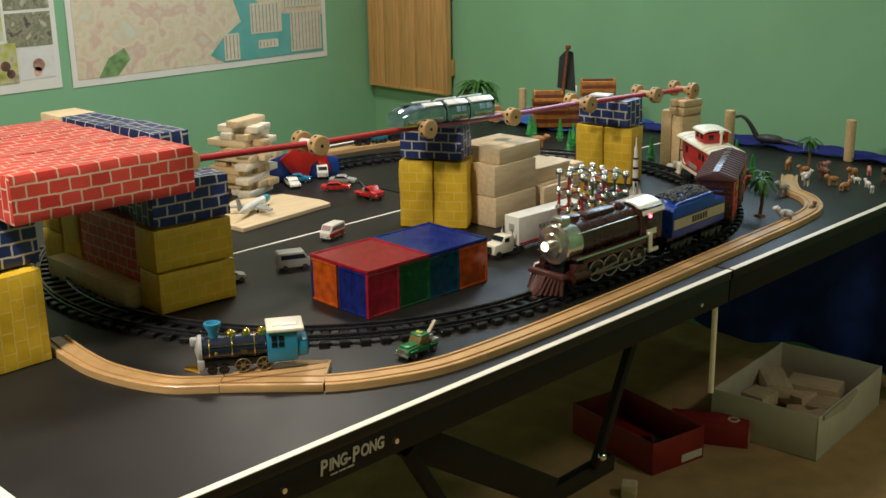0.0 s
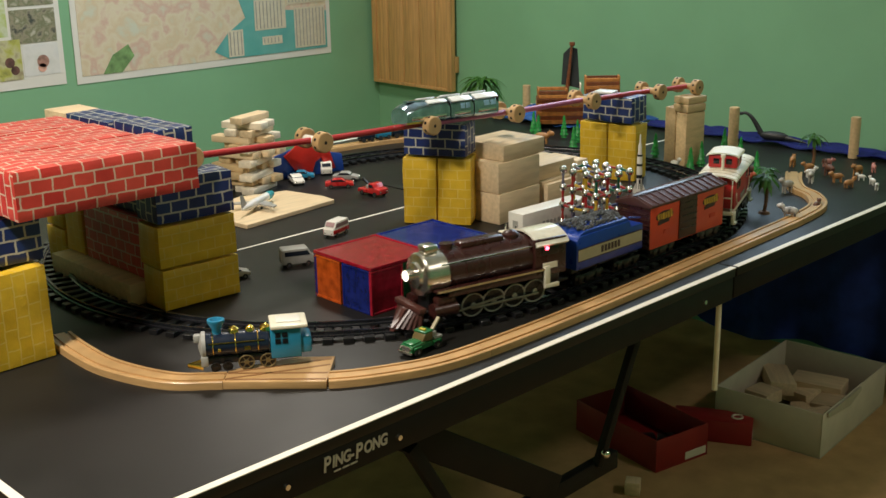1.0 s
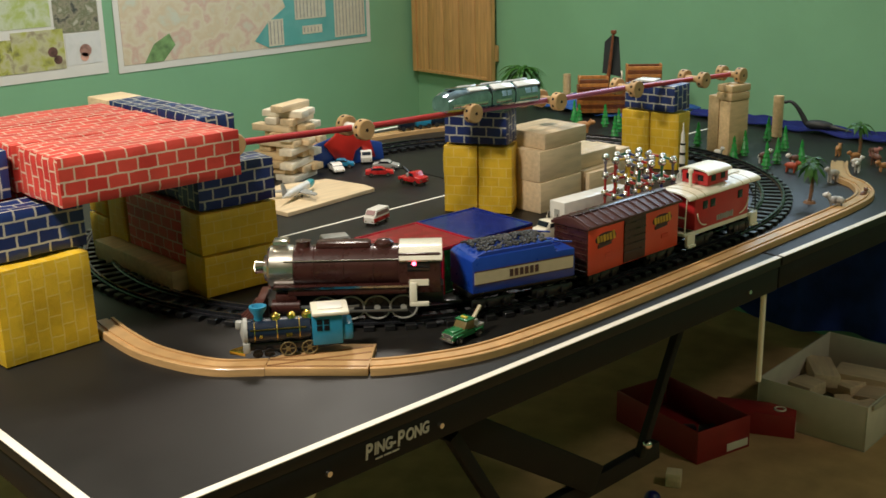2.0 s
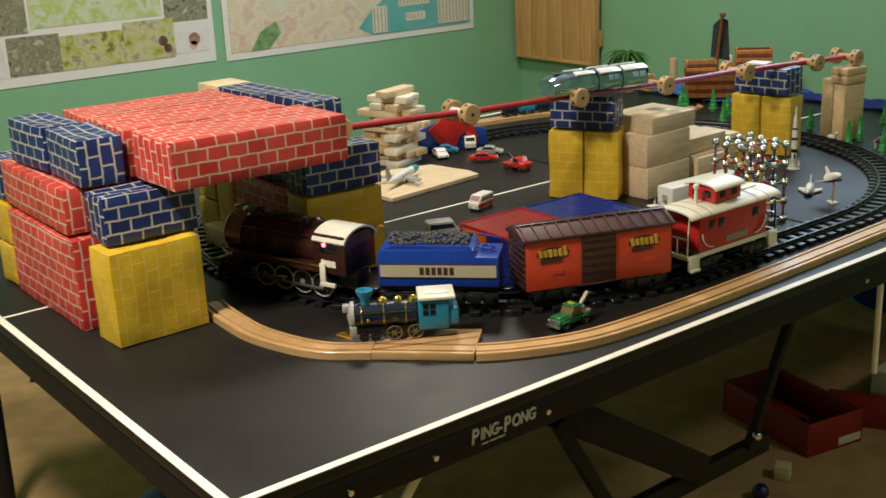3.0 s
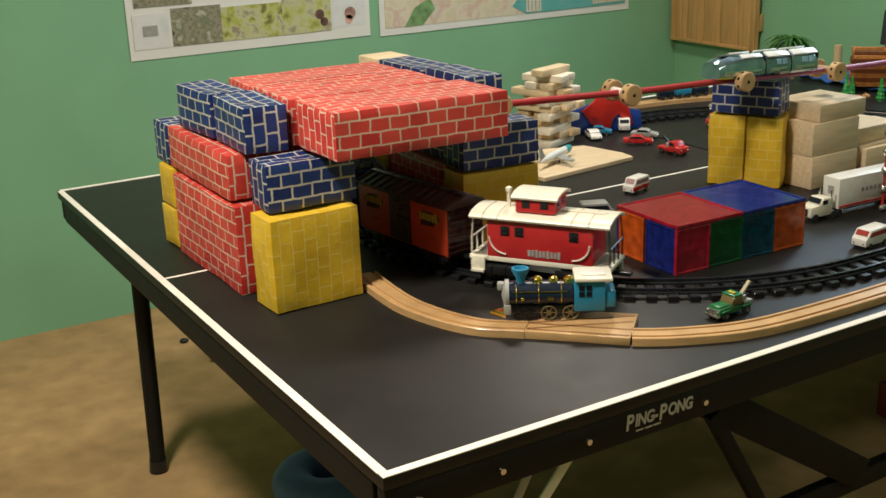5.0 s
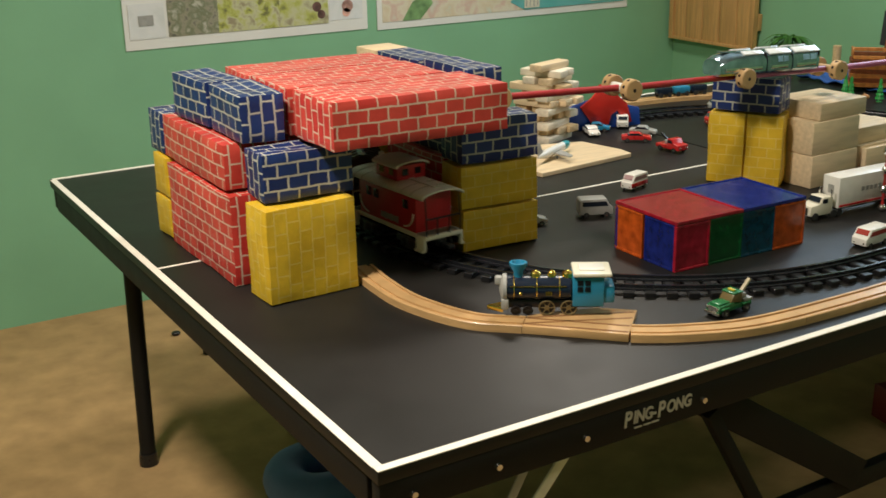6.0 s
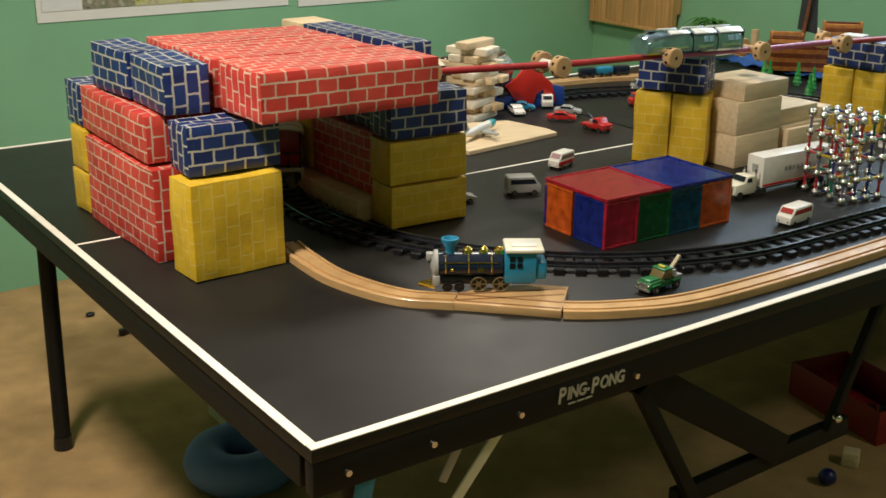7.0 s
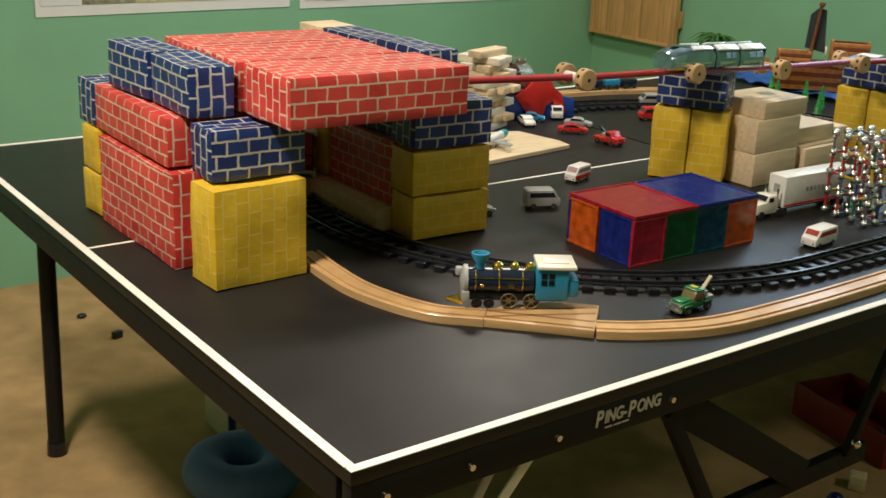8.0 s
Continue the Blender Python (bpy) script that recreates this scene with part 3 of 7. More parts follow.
def build_blocks():
    lab = "plain maple unit block in the stepped wall"
    base = pose(1.415, 0.583, TOP, 0, 0, 2)
    for c, s in (((-0.075, 0.0, 0), (0.138, 0.07, 0.067)), ((0.075, 0.004, 0), (0.138, 0.07, 0.067)),
                 ((-0.075, 0.002, 0.0675), (0.140, 0.07, 0.067)), ((-0.055, 0.03, 0.135), (0.14, 0.12, 0.035)), ((0.07, 0.03, 0.0675), (0.135, 0.1, 0.034)),
                 ((-0.043, 0.075, 0), (0.138, 0.07, 0.067)), ((-0.043, 0.075, 0.0675), (0.145, 0.07, 0.067)), ((0.06, -0.042, 0.0), (0.11, 0.012, 0.064)),
                 ((0.17, 0.03, 0.0), (0.04, 0.1, 0.09))):
        unit_block(s, base @ pose(*c), lab)
    # pillar at the monorail's end
    lab = "tall pale wooden block in the end pillar"
    p = pose(2.045, 0.60, TOP, 0, 0, -8)
    unit_block((0.07, 0.036, 0.14), p @ pose(0, -0.019, 0), lab, PALE_WOOD)
    unit_block((0.07, 0.036, 0.150), p @ pose(0, 0.019, 0), lab, PALE_WOOD)
    unit_block((0.07, 0.05, 0.020), p @ pose(0.0, -0.014, 0.141), "flat pale wooden block on the end pillar", PALE_WOOD)
    unit_block((0.07, 0.05, 0.018), p @ pose(0.004, -0.012, 0.162), "flat pale wooden block on the end pillar", PALE_WOOD)
    # stack of small blocks
    WHITE_BLOCK = mat("bare_block", (0.74, 0.66, 0.52), 0.45, vary=0.1, size=18, grain=(1, 6, 6))
    rnd = random.Random(5)
    lab = "small loose wooden block in a leaning stack"
    for layer in range(11):
        n = 3 if layer < 8 else 2
        for k in range(n):
            if layer == 10 and k:
                continue
            along = layer % 2
            off = (k - (n - 1) / 2) * 0.038
            m = pose(1.112 + (off if along else rnd.uniform(-0.012, 0.012)) + layer * 0.001, 1.235 + (rnd.uniform(-0.014, 0.014) if along else off), TOP + layer * 0.0170, 0, 0, rnd.uniform(-7, 7) + (90 if along else 0) + 20)
            unit_block((0.112, 0.035, 0.0167), m, lab, [PALE_WOOD, MAPLE, WHITE_BLOCK][min(2, int(rnd.random() * 3.2))], "small stacked blocks")
    for k in range(9):
        m = pose(1.02 + 0.035 * (k % 3) + rnd.uniform(-0.01, 0.01), 1.30 + 0.03 * (k // 3), TOP + 0.0155 * (k % 5 > 2), 0, 0, rnd.uniform(-40, 40))
        if k % 5 <= 2:
            unit_block((0.07, 0.024, 0.0152), m, lab, PALE_WOOD, "small stacked blocks")
    # round posts
    for x, y, h, r in ((2.39, 0.30, 0.110, 0.013), (2.30, 0.61, 0.114, 0.014), (2.43, 1.49, 0.075, 0.013)):
        bm = add_cyl(bmesh.new(), (0, 0, 0), (0, 0, h), r, seg=24)
        bmesh.ops.bevel(bm, geom=[e for e in bm.edges if len(e.link_faces) == 2 and e.calc_face_angle(0) > 1], offset=0.0015, segments=2, affect="EDGES")
        single("wooden_post", bm, PALE_WOOD, "plain round wooden post standing on the table", "toy block", pose(x, y, TOP), "round wooden posts")
    # flat board by the tower
    bm = add_prism(bmesh.new(), [(0.885, 0.925), (1.155, 0.958), (1.160, 1.0), (1.135, 1.115), (1.02, 1.15), (0.87, 1.09)], "z", 0, 0.010, bevel=0.0015)
    single("wooden_board", bm, BOARD_WOOD, "flat pale plywood board lying on the table", "board", pose(0, 0, TOP), soft=False)


build_blocks()


# ---- wooden track ----
WOOD_WAY = [(0.288, 0.60), (0.279, 0.52), (0.280, 0.42), (0.314, 0.312), (0.372, 0.252), (0.474, 0.147), (0.56, 0.096), (0.65, 0.068), (0.80, 0.060), (0.97, 0.061), (1.15, 0.066), (1.35, 0.074),
            (1.55, 0.082), (1.74, 0.092), (1.85, 0.112), (1.925, 0.165), (1.965, 0.225), (2.03, 0.272), (2.10, 0.31)]


def track_section(w=0.020, h=0.012):
    g0, g1, d = 0.0085, 0.0145, 0.003
    return [(-w, 0.0), (-w, h - 0.001), (-w + 0.001, h), (-g1, h), (-g1, h - d), (-g0, h - d), (-g0, h), (g0, h), (g0, h - d), (g1, h - d), (g1, h), (w - 0.001, h), (w, h - 0.001), (w, 0.0)]


def build_wood_track():
    way = spline([(x, y, 0) for x, y in WOOD_WAY], 150)
    def nearest(x, y):
        return min(range(len(way)), key=lambda k: (way[k].x - x) ** 2 + (way[k].y - y) ** 2)
    ja, jb = nearest(0.366, 0.254), nearest(0.479, 0.143)
    joints = [0, ja, jb, 52, 74, 97, 118, 134, 149]
    for a, b in zip(joints, joints[1:]):
        if (a, b) == (ja, jb):
            continue
        pts = [p + Vector((0, 0, 0)) for p in way[a:b + 1]]
        d = (pts[-1] - pts[-2]).normalized()
        pts[-1] = pts[-1] - d * 0.0006
        mid = pts[len(pts) // 2].copy()
        bm = add_sweep(bmesh.new(), [p - mid for p in pts], track_section())
        single("wooden_track_piece", bm, TRACK_WOOD, "varnished beech toy track piece with two grooves", "toy track", Matrix.Translation(mid) @ pose(0, 0, TOP), "wooden track pieces")
    # the switch piece on which the small engine stands
    a, b = way[ja], way[jb]
    d = (b - a).normalized()
    side = Vector((-d.y, d.x, 0))
    t = thing("wooden_track_switch", "varnished beech switch piece with diverging grooves", "toy track", Matrix.Translation(a) @ pose(0, 0, TOP, 0, 0, math.degrees(math.atan2(d.y, d.x))), "wooden track pieces")
    L = (b - a).length
    part("switch_body", add_prism(bmesh.new(), [(0.0005, -0.02), (L - 0.0005, -0.02), (L + 0.0015, 0.076), (L * 0.62, 0.074), (L * 0.25, 0.046), (0.0005, 0.022)], "z", 0, 0.012, bevel=0.0008), TRACK_WOOD, t)
    # grooves are not cut here: dark strips on top give their shade
    for y0, y1 in ((-0.0115, -0.0115), (0.0115, 0.0115), (-0.010, 0.043), (0.0125, 0.066)):
        p, q = Vector((0.002, y0, 0.0122)), Vector((L - 0.002, y1, 0.0122))
        m = Matrix.Translation((p + q) / 2) @ (q - p).to_track_quat("X", "Z").to_matrix().to_4x4()
        bm = add_box(bmesh.new(), (0, 0, 0), ((q - p).length, 0.0042, 0.0008))
        bm.transform(m)
        part("groove", bm, mat("groove_shade", (0.26, 0.13, 0.05), 0.6), t, "dark strip for groove shade", soft=False)
    return t


build_wood_track()


# ---- black railway ----
R, CL, CR, CY = 0.5625, 0.97, 1.40, 0.7225
STRAIGHT = CR - CL
LOOP = 2 * math.pi * R + 2 * STRAIGHT


def rail_point(s):
    """Place and heading on the loop at s metres, from the near side's left bend onward, the way the train goes."""
    s %= LOOP
    if s < math.pi * R:
        a = s / R
        return Vector((CL - R * math.sin(a), CY - R * math.cos(a), 0)), Vector((-math.cos(a), math.sin(a), 0))
    s -= math.pi * R
    if s < STRAIGHT:
        return Vector((CL + s, CY + R, 0)), Vector((1, 0, 0))
    s -= STRAIGHT
    if s < math.pi * R:
        a = s / R
        return Vector((CR + R * math.sin(a), CY + R * math.cos(a), 0)), Vector((math.cos(a), -math.sin(a), 0))
    s -= math.pi * R
    return Vector((CR - s, CY - R, 0)), Vector((-1, 0, 0))


def build_railway():
    t = thing("railway_track", "black plastic toy railway loop with closely set ties", "toy track", pose(0, 0, TOP))
    n = 190
    pts = [rail_point(LOOP * k / n)[0] for k in range(n)]
    for off in (-0.0225, 0.0225):
        sec = [(off - 0.004, 0.006), (off - 0.004, 0.009), (off - 0.0018, 0.0105), (off - 0.0022, 0.0155), (off + 0.0022, 0.0155), (off + 0.0018, 0.0105), (off + 0.004, 0.009), (off + 0.004, 0.006)]
        part("rail", add_sweep(bmesh.new(), pts, sec, closed=True), RAIL_PLASTIC, t, "black plastic rail")
    bm = bmesh.new()
    add_box(bm, (0, 0, 0.0035), (0.014, 0.078, 0.007), bevel=0.0012, seg=1)
    add_box(bm, (0, 0.036, 0.0045), (0.017, 0.012, 0.009), bevel=0.001, seg=1)
    add_box(bm, (0, -0.036, 0.0045), (0.017, 0.012, 0.009), bevel=0.001, seg=1)
    me = finish(bm, "tie")
    me.materials.append(BLACK_PLASTIC)
    count = 142
    for k in range(count):
        p, d = rail_point(LOOP * k / count)
        ob = new("tie", me)
        ob.parent = t
        ob.matrix_basis = Matrix.Translation(p) @ pose(0, 0, 0, 0, 0, math.degrees(math.atan2(d.y, d.x)))


build_railway()


# ---- the train; each car runs towards +x, its origin on the rails ----
RAIL = TOP + 0.0155


def add_wheel(parent, x, side, r, name="wheel", rim=CREAM, spokes=True, w=0.006):
    y = side * 0.0265
    if not spokes:
        wheel = part(name, add_cyl(bmesh.new(), (x, y - 0.0025, r), (x, y + 0.0025, r), r * 0.98, seg=20), rim, parent)
        part("hub", add_cyl(bmesh.new(), (x, y - 0.0035, r), (x, y + 0.0035, r), r * 0.3, seg=10), rim, wheel)
        return wheel
    wheel = part(name, add_torus(bmesh.new(), pose(x, y + side * 0.0022, r, 90, 0, 0), r * 0.92, r * 0.075, 26, 6), rim, parent, "pale rimmed driving wheel")
    part("wheel_disc", add_cyl(bmesh.new(), (x, y - 0.0025, r), (x, y + 0.0025, r), r * 0.93, seg=24), BLACK_PLASTIC, wheel)
    part("hub", add_cyl(bmesh.new(), (x, y, r), (x, y + side * 0.0045, r), r * 0.22, seg=12), WHEEL_GREY, wheel)
    for k in range(8):
        a = 2 * math.pi * k / 8
        part("spoke", add_cyl(bmesh.new(), (x + r * 0.2 * math.cos(a), y + side * 0.0027, r + r * 0.2 * math.sin(a)), (x + r * 0.88 * math.cos(a), y + side * 0.0027, r + r * 0.88 * math.sin(a)), r * 0.035, seg=5), BLACK_PLASTIC, wheel)
    return wheel


def add_bogie(parent, x, wheels=(-0.024, 0.024)):
    bm = bmesh.new()
    add_box(bm, (x, 0, 0.02), (0.075, 0.02, 0.012), bevel=0.002)
    for s in (-1, 1):
        add_box(bm, (x, s * 0.033, 0.017), (0.078, 0.005, 0.010), bevel=0.0015)
        add_box(bm, (x, s * 0.034, 0.013), (0.022, 0.006, 0.014), bevel=0.0015)
        for w in wheels:
            add_box(bm, (x + w, s * 0.034, 0.013), (0.013, 0.007, 0.013), bevel=0.001)
    b = part("bogie", bm, BLACK_PLASTIC, parent)
    for w in wheels:
        for s in (-1, 1):
            add_wheel(b, x + w, s, 0.0125, rim=BLACK_PLASTIC, spokes=False)
    return b


def coupler(parent, x):
    bm = add_box(bmesh.new(), (x, 0, 0.018), (0.03, 0.012, 0.006), bevel=0.0015)
    part("coupler", bm, BLACK_PLASTIC, parent)


ROOF_CREAM = mat("glossy_cream", (0.72, 0.69, 0.58), 0.16, vary=0.08, size=60, coat=0.5)
WHEEL_GREY = mat("wheel_grey", (0.42, 0.41, 0.37), 0.38, 0.3, vary=0.1)
ROD_GREY = mat("rod_grey", (0.30, 0.29, 0.27), 0.3, 0.8, vary=0.1)


def build_engine():
    t = thing("steam_locomotive", "maroon toy steam locomotive with silver smokebox and cream cab roof", "toy train", pose(0, 0, RAIL))
    z = 0.078  # boiler axis
    boiler = part("boiler", add_cyl(bmesh.new(), (-0.055, 0, z), (0.088, 0, z), 0.0345, seg=36), MAROON, t)
    for x in (-0.02, 0.02, 0.06):
        bm = bmesh.new()
        add_torus(bm, pose(x, 0, z, 0, 90, 0), 0.0345, 0.0009, 36, 6)
        part("boiler_band", bm, MAROON, boiler)
    part("smokebox", add_lathe(bmesh.new(), pose(0.088, 0, z, 0, 90, 0), [(0.0352, 0), (0.0352, 0.032), (0.033, 0.035), (0.022, 0.037), (0.020, 0.041), (0.008, 0.043), (0.002, 0.044)], 36), DULL_SILVER, t, "silver smokebox front")
    bm = add_cyl(bmesh.new(), (0.13, 0, z + 0.002), (0.142, 0, z + 0.002), 0.009, 0.0105, 20)
    hl = part("headlight", bm, SILVER, t)
    part("lens", add_ball(bmesh.new(), (0.1415, 0, z + 0.002), 0.0085, 14, (0.35, 1, 1)), mat("headlight_glow", (1.0, 0.9, 0.7), 0.2, emit=3.5), hl, "lit headlight")
    bm = bmesh.new()
    add_box(bm, (0.105, 0, z + 0.040), (0.022, 0.026, 0.014), bevel=0.004)
    part("feedwater_heater", bm, DULL_SILVER, t, "silver block on the smokebox")
    part("chimney", add_lathe(bmesh.new(), pose(0.075, 0, z + 0.03), [(0.011, 0), (0.009, 0.006), (0.010, 0.012), (0.011, 0.013)], 20), MAROON, t)
    bm = bmesh.new()
    add_box(bm, (0.02, 0, z + 0.036), (0.075, 0.026, 0.012), bevel=0.005)
    part("sand_dome", bm, MAROON, t)
    part("steam_dome", add_lathe(bmesh.new(), pose(-0.035, 0, z + 0.028), [(0.014, 0), (0.013, 0.010), (0.009, 0.014), (0.002, 0.016)], 20), MAROON, t)
    for s in (-1, 1):
        part("handrail", add_cyl(bmesh.new(), (-0.055, s * 0.031, z + 0.019), (0.10, s * 0.031, z + 0.019), 0.0011, seg=8), SILVER, t, "thin silver handrail")
        part("running_board", add_box(bmesh.new(), (0.02, s * 0.036, 0.058), (0.19, 0.014, 0.003), bevel=0.0008), MAROON, t)
        part("side_skirt", add_box(bmesh.new(), (0.015, s * 0.0405, 0.0510), (0.160, 0.004, 0.011), bevel=0.001), MAROON, t)
        part("board_edge", add_box(bmesh.new(), (0.02, s * 0.0438, 0.058), (0.188, 0.0015, 0.0036)), SILVER, t, "silver running board edge", soft=False)
        bm = bmesh.new()
        add_box(bm, (-0.074, s * 0.043, 0.045), (0.010, 0.004, 0.036), bevel=0.001)
        add_box(bm, (-0.082, s * 0.043, 0.029), (0.026, 0.005, 0.007), bevel=0.001)
        part("ladder", bm, CREAM, t, "cream cab ladder")
        bm = bmesh.new()
        add_cyl(bm, (0.080, s * 0.034, 0.026), (0.118, s * 0.034, 0.026), 0.012, seg=20)
        add_box(bm, (0.098, s * 0.034, 0.041), (0.03, 0.016, 0.014), bevel=0.003)
        part("cylinder", bm, MAROON, t)
        for x in (-0.06, -0.024, 0.012, 0.048):
            add_wheel(t, x, s, 0.0200, "driving_wheel", rim=WHEEL_GREY)
        bm = bmesh.new()
        add_box(bm, (-0.006, s * 0.0335, 0.016), (0.118, 0.0022, 0.0042), bevel=0.0006)
        part("side_rod", bm, ROD_GREY, t, "grey side rod")
        bm = bmesh.new()
        add_box(bm, (0.045, s * 0.036, 0.021), (0.09, 0.002, 0.004), (0, 6, 0), bevel=0.0006)
        part("main_rod", bm, ROD_GREY, t, "grey main rod")
        add_wheel(t, 0.108, s, 0.0105, "pilot_wheel", rim=BLACK_PLASTIC, spokes=False)
    part("chassis", add_box(bmesh.new(), (0.0, 0, 0.035), (0.23, 0.034, 0.03), bevel=0.003), BLACK_PLASTIC, t)
    bm = bmesh.new()
    add_prism(bm, [(-0.112, 0.045), (-0.112, 0.108), (-0.055, 0.108), (-0.055, 0.045)], "y", -0.0385, 0.0385, bevel=0.002)
    cab = part("cab", bm, MAROON, t)
    for s in (-1, 1):
        part("cab_window", add_box(bmesh.new(), (-0.082, s * 0.0385, 0.090), (0.030, 0.0016, 0.020), bevel=0.0005), GLASS_DARK, cab, "dark cab window")
        part("cab_plate", add_box(bmesh.new(), (-0.082, s * 0.0390, 0.062), (0.026, 0.0014, 0.010)), CREAM, cab, "cream number plate bar", soft=False)
    part("cab_lamp", add_ball(bmesh.new(), (-0.076, 0.0400, 0.092), 0.0030, 10), mat("red_lamp", (1.0, 0.06, 0.10), 0.3, emit=14.0), cab, "small lit red lamp")
    arch = [(0.044 * math.cos(a), 0.092 + 0.026 * math.sin(a)) for a in [math.pi * (0.08 + 0.84 * k / 14) for k in range(15)]]
    inner = [(y * 0.95, w - 0.003) for y, w in arch[::-1]]
    part("cab_roof", add_prism(bmesh.new(), arch + inner, "x", -0.114, -0.056), ROOF_CREAM, t, "glossy cream curved cab roof")
    # cow-catcher
    bm = bmesh.new()
    add_prism(bm, [(0.128, 0.030), (0.128, -0.004), (0.167, -0.004), (0.163, 0.001), (0.146, 0.028)], "y", -0.005, 0.005)
    catcher_brown = mat("cowcatcher_brown", (0.075, 0.026, 0.021), 0.35)
    catcher = part("cowcatcher", bm, catcher_brown, t, "brown slatted cowcatcher")
    for k in range(-5, 6):
        y = k * 0.0066
        part("slat", add_cyl(bmesh.new(), (0.134, y, 0.030), (0.166 - abs(k) * 0.005, y * 1.1, 0.000), 0.0030, seg=6), catcher_brown, catcher)
    part("pilot_beam", add_box(bmesh.new(), (0.135, 0, 0.031), (0.012, 0.078, 0.009), bevel=0.002), catcher_brown, catcher)
    coupler(t, -0.125)
    return t


def build_tender():
    t = thing("coal_tender", "blue toy tender with a tan side band and black coal", "toy train", pose(0, 0, RAIL))
    part("tender_frame", add_box(bmesh.new(), (0, 0, 0.030), (0.195, 0.058, 0.010), bevel=0.002), BLACK_PLASTIC, t)
    body = part("tender_body", add_prism(bmesh.new(), [(-0.096, 0.034), (0.096, 0.034), (0.096, 0.088), (0.088, 0.094), (-0.055, 0.094), (-0.060, 0.082), (-0.096, 0.082)], "y", -0.039, 0.039, bevel=0.002), TENDER_BLUE, t)
    for s in (-1, 1):
        part("side_band", add_box(bmesh.new(), (0.0, s * 0.0395, 0.060), (0.184, 0.0014, 0.020)), BAND, body, "tan side band", soft=False)
        for dz in (0.0108, -0.0108):
            part("band_line", add_box(bmesh.new(), (0.0, s * 0.0398, 0.060 + dz), (0.184, 0.0012, 0.0014)), DARK_PRINT, body, "thin dark line", soft=False)
        for k in range(6):
            part("print_bar", add_box(bmesh.new(), (-0.022 + k * 0.0095, s * 0.0403, 0.060), (0.0066, 0.0012, 0.0125), bevel=0.0004, seg=1), DARK_PRINT, body, "dark brown print mark", soft=False)
        part("side_rail", add_cyl(bmesh.new(), (-0.092, s * 0.034, 0.092), (-0.058, s * 0.034, 0.099), 0.0016, seg=8), TENDER_BLUE, body)
    top = bmesh.new()
    add_prism(top, [(0.088, 0.094), (0.070, 0.100), (-0.050, 0.100), (-0.055, 0.094)], "y", -0.036, 0.036)
    part("tender_top", top, TENDER_BLUE, body)
    bm = bmesh.new()
    rnd = random.Random(3)
    for k in range(420):
        x, y = rnd.uniform(-0.048, 0.082), rnd.uniform(-0.031, 0.031)
        h = 0.099 + 0.008 * (1 - (y / 0.034) ** 2)
        r = rnd.uniform(0.0022, 0.0044)
        made = bmesh.ops.create_icosphere(bm, subdivisions=1, radius=r, matrix=pose(x, y, h, rnd.uniform(0, 180), rnd.uniform(0, 180), 0) @ Matrix.Diagonal((1, 0.8, 0.7, 1)))
    part("coal_load", bm, COAL, t, "black lumpy coal load", soft=False)
    bm = bmesh.new()
    add_torus(bm, pose(-0.075, 0, 0.088), 0.010, 0.002, 18, 6)
    part("filler_hatch", bm, TENDER_BLUE, body)
    add_bogie(t, 0.055), add_bogie(t, -0.055)
    coupler(t, -0.105), coupler(t, 0.105)
    return t


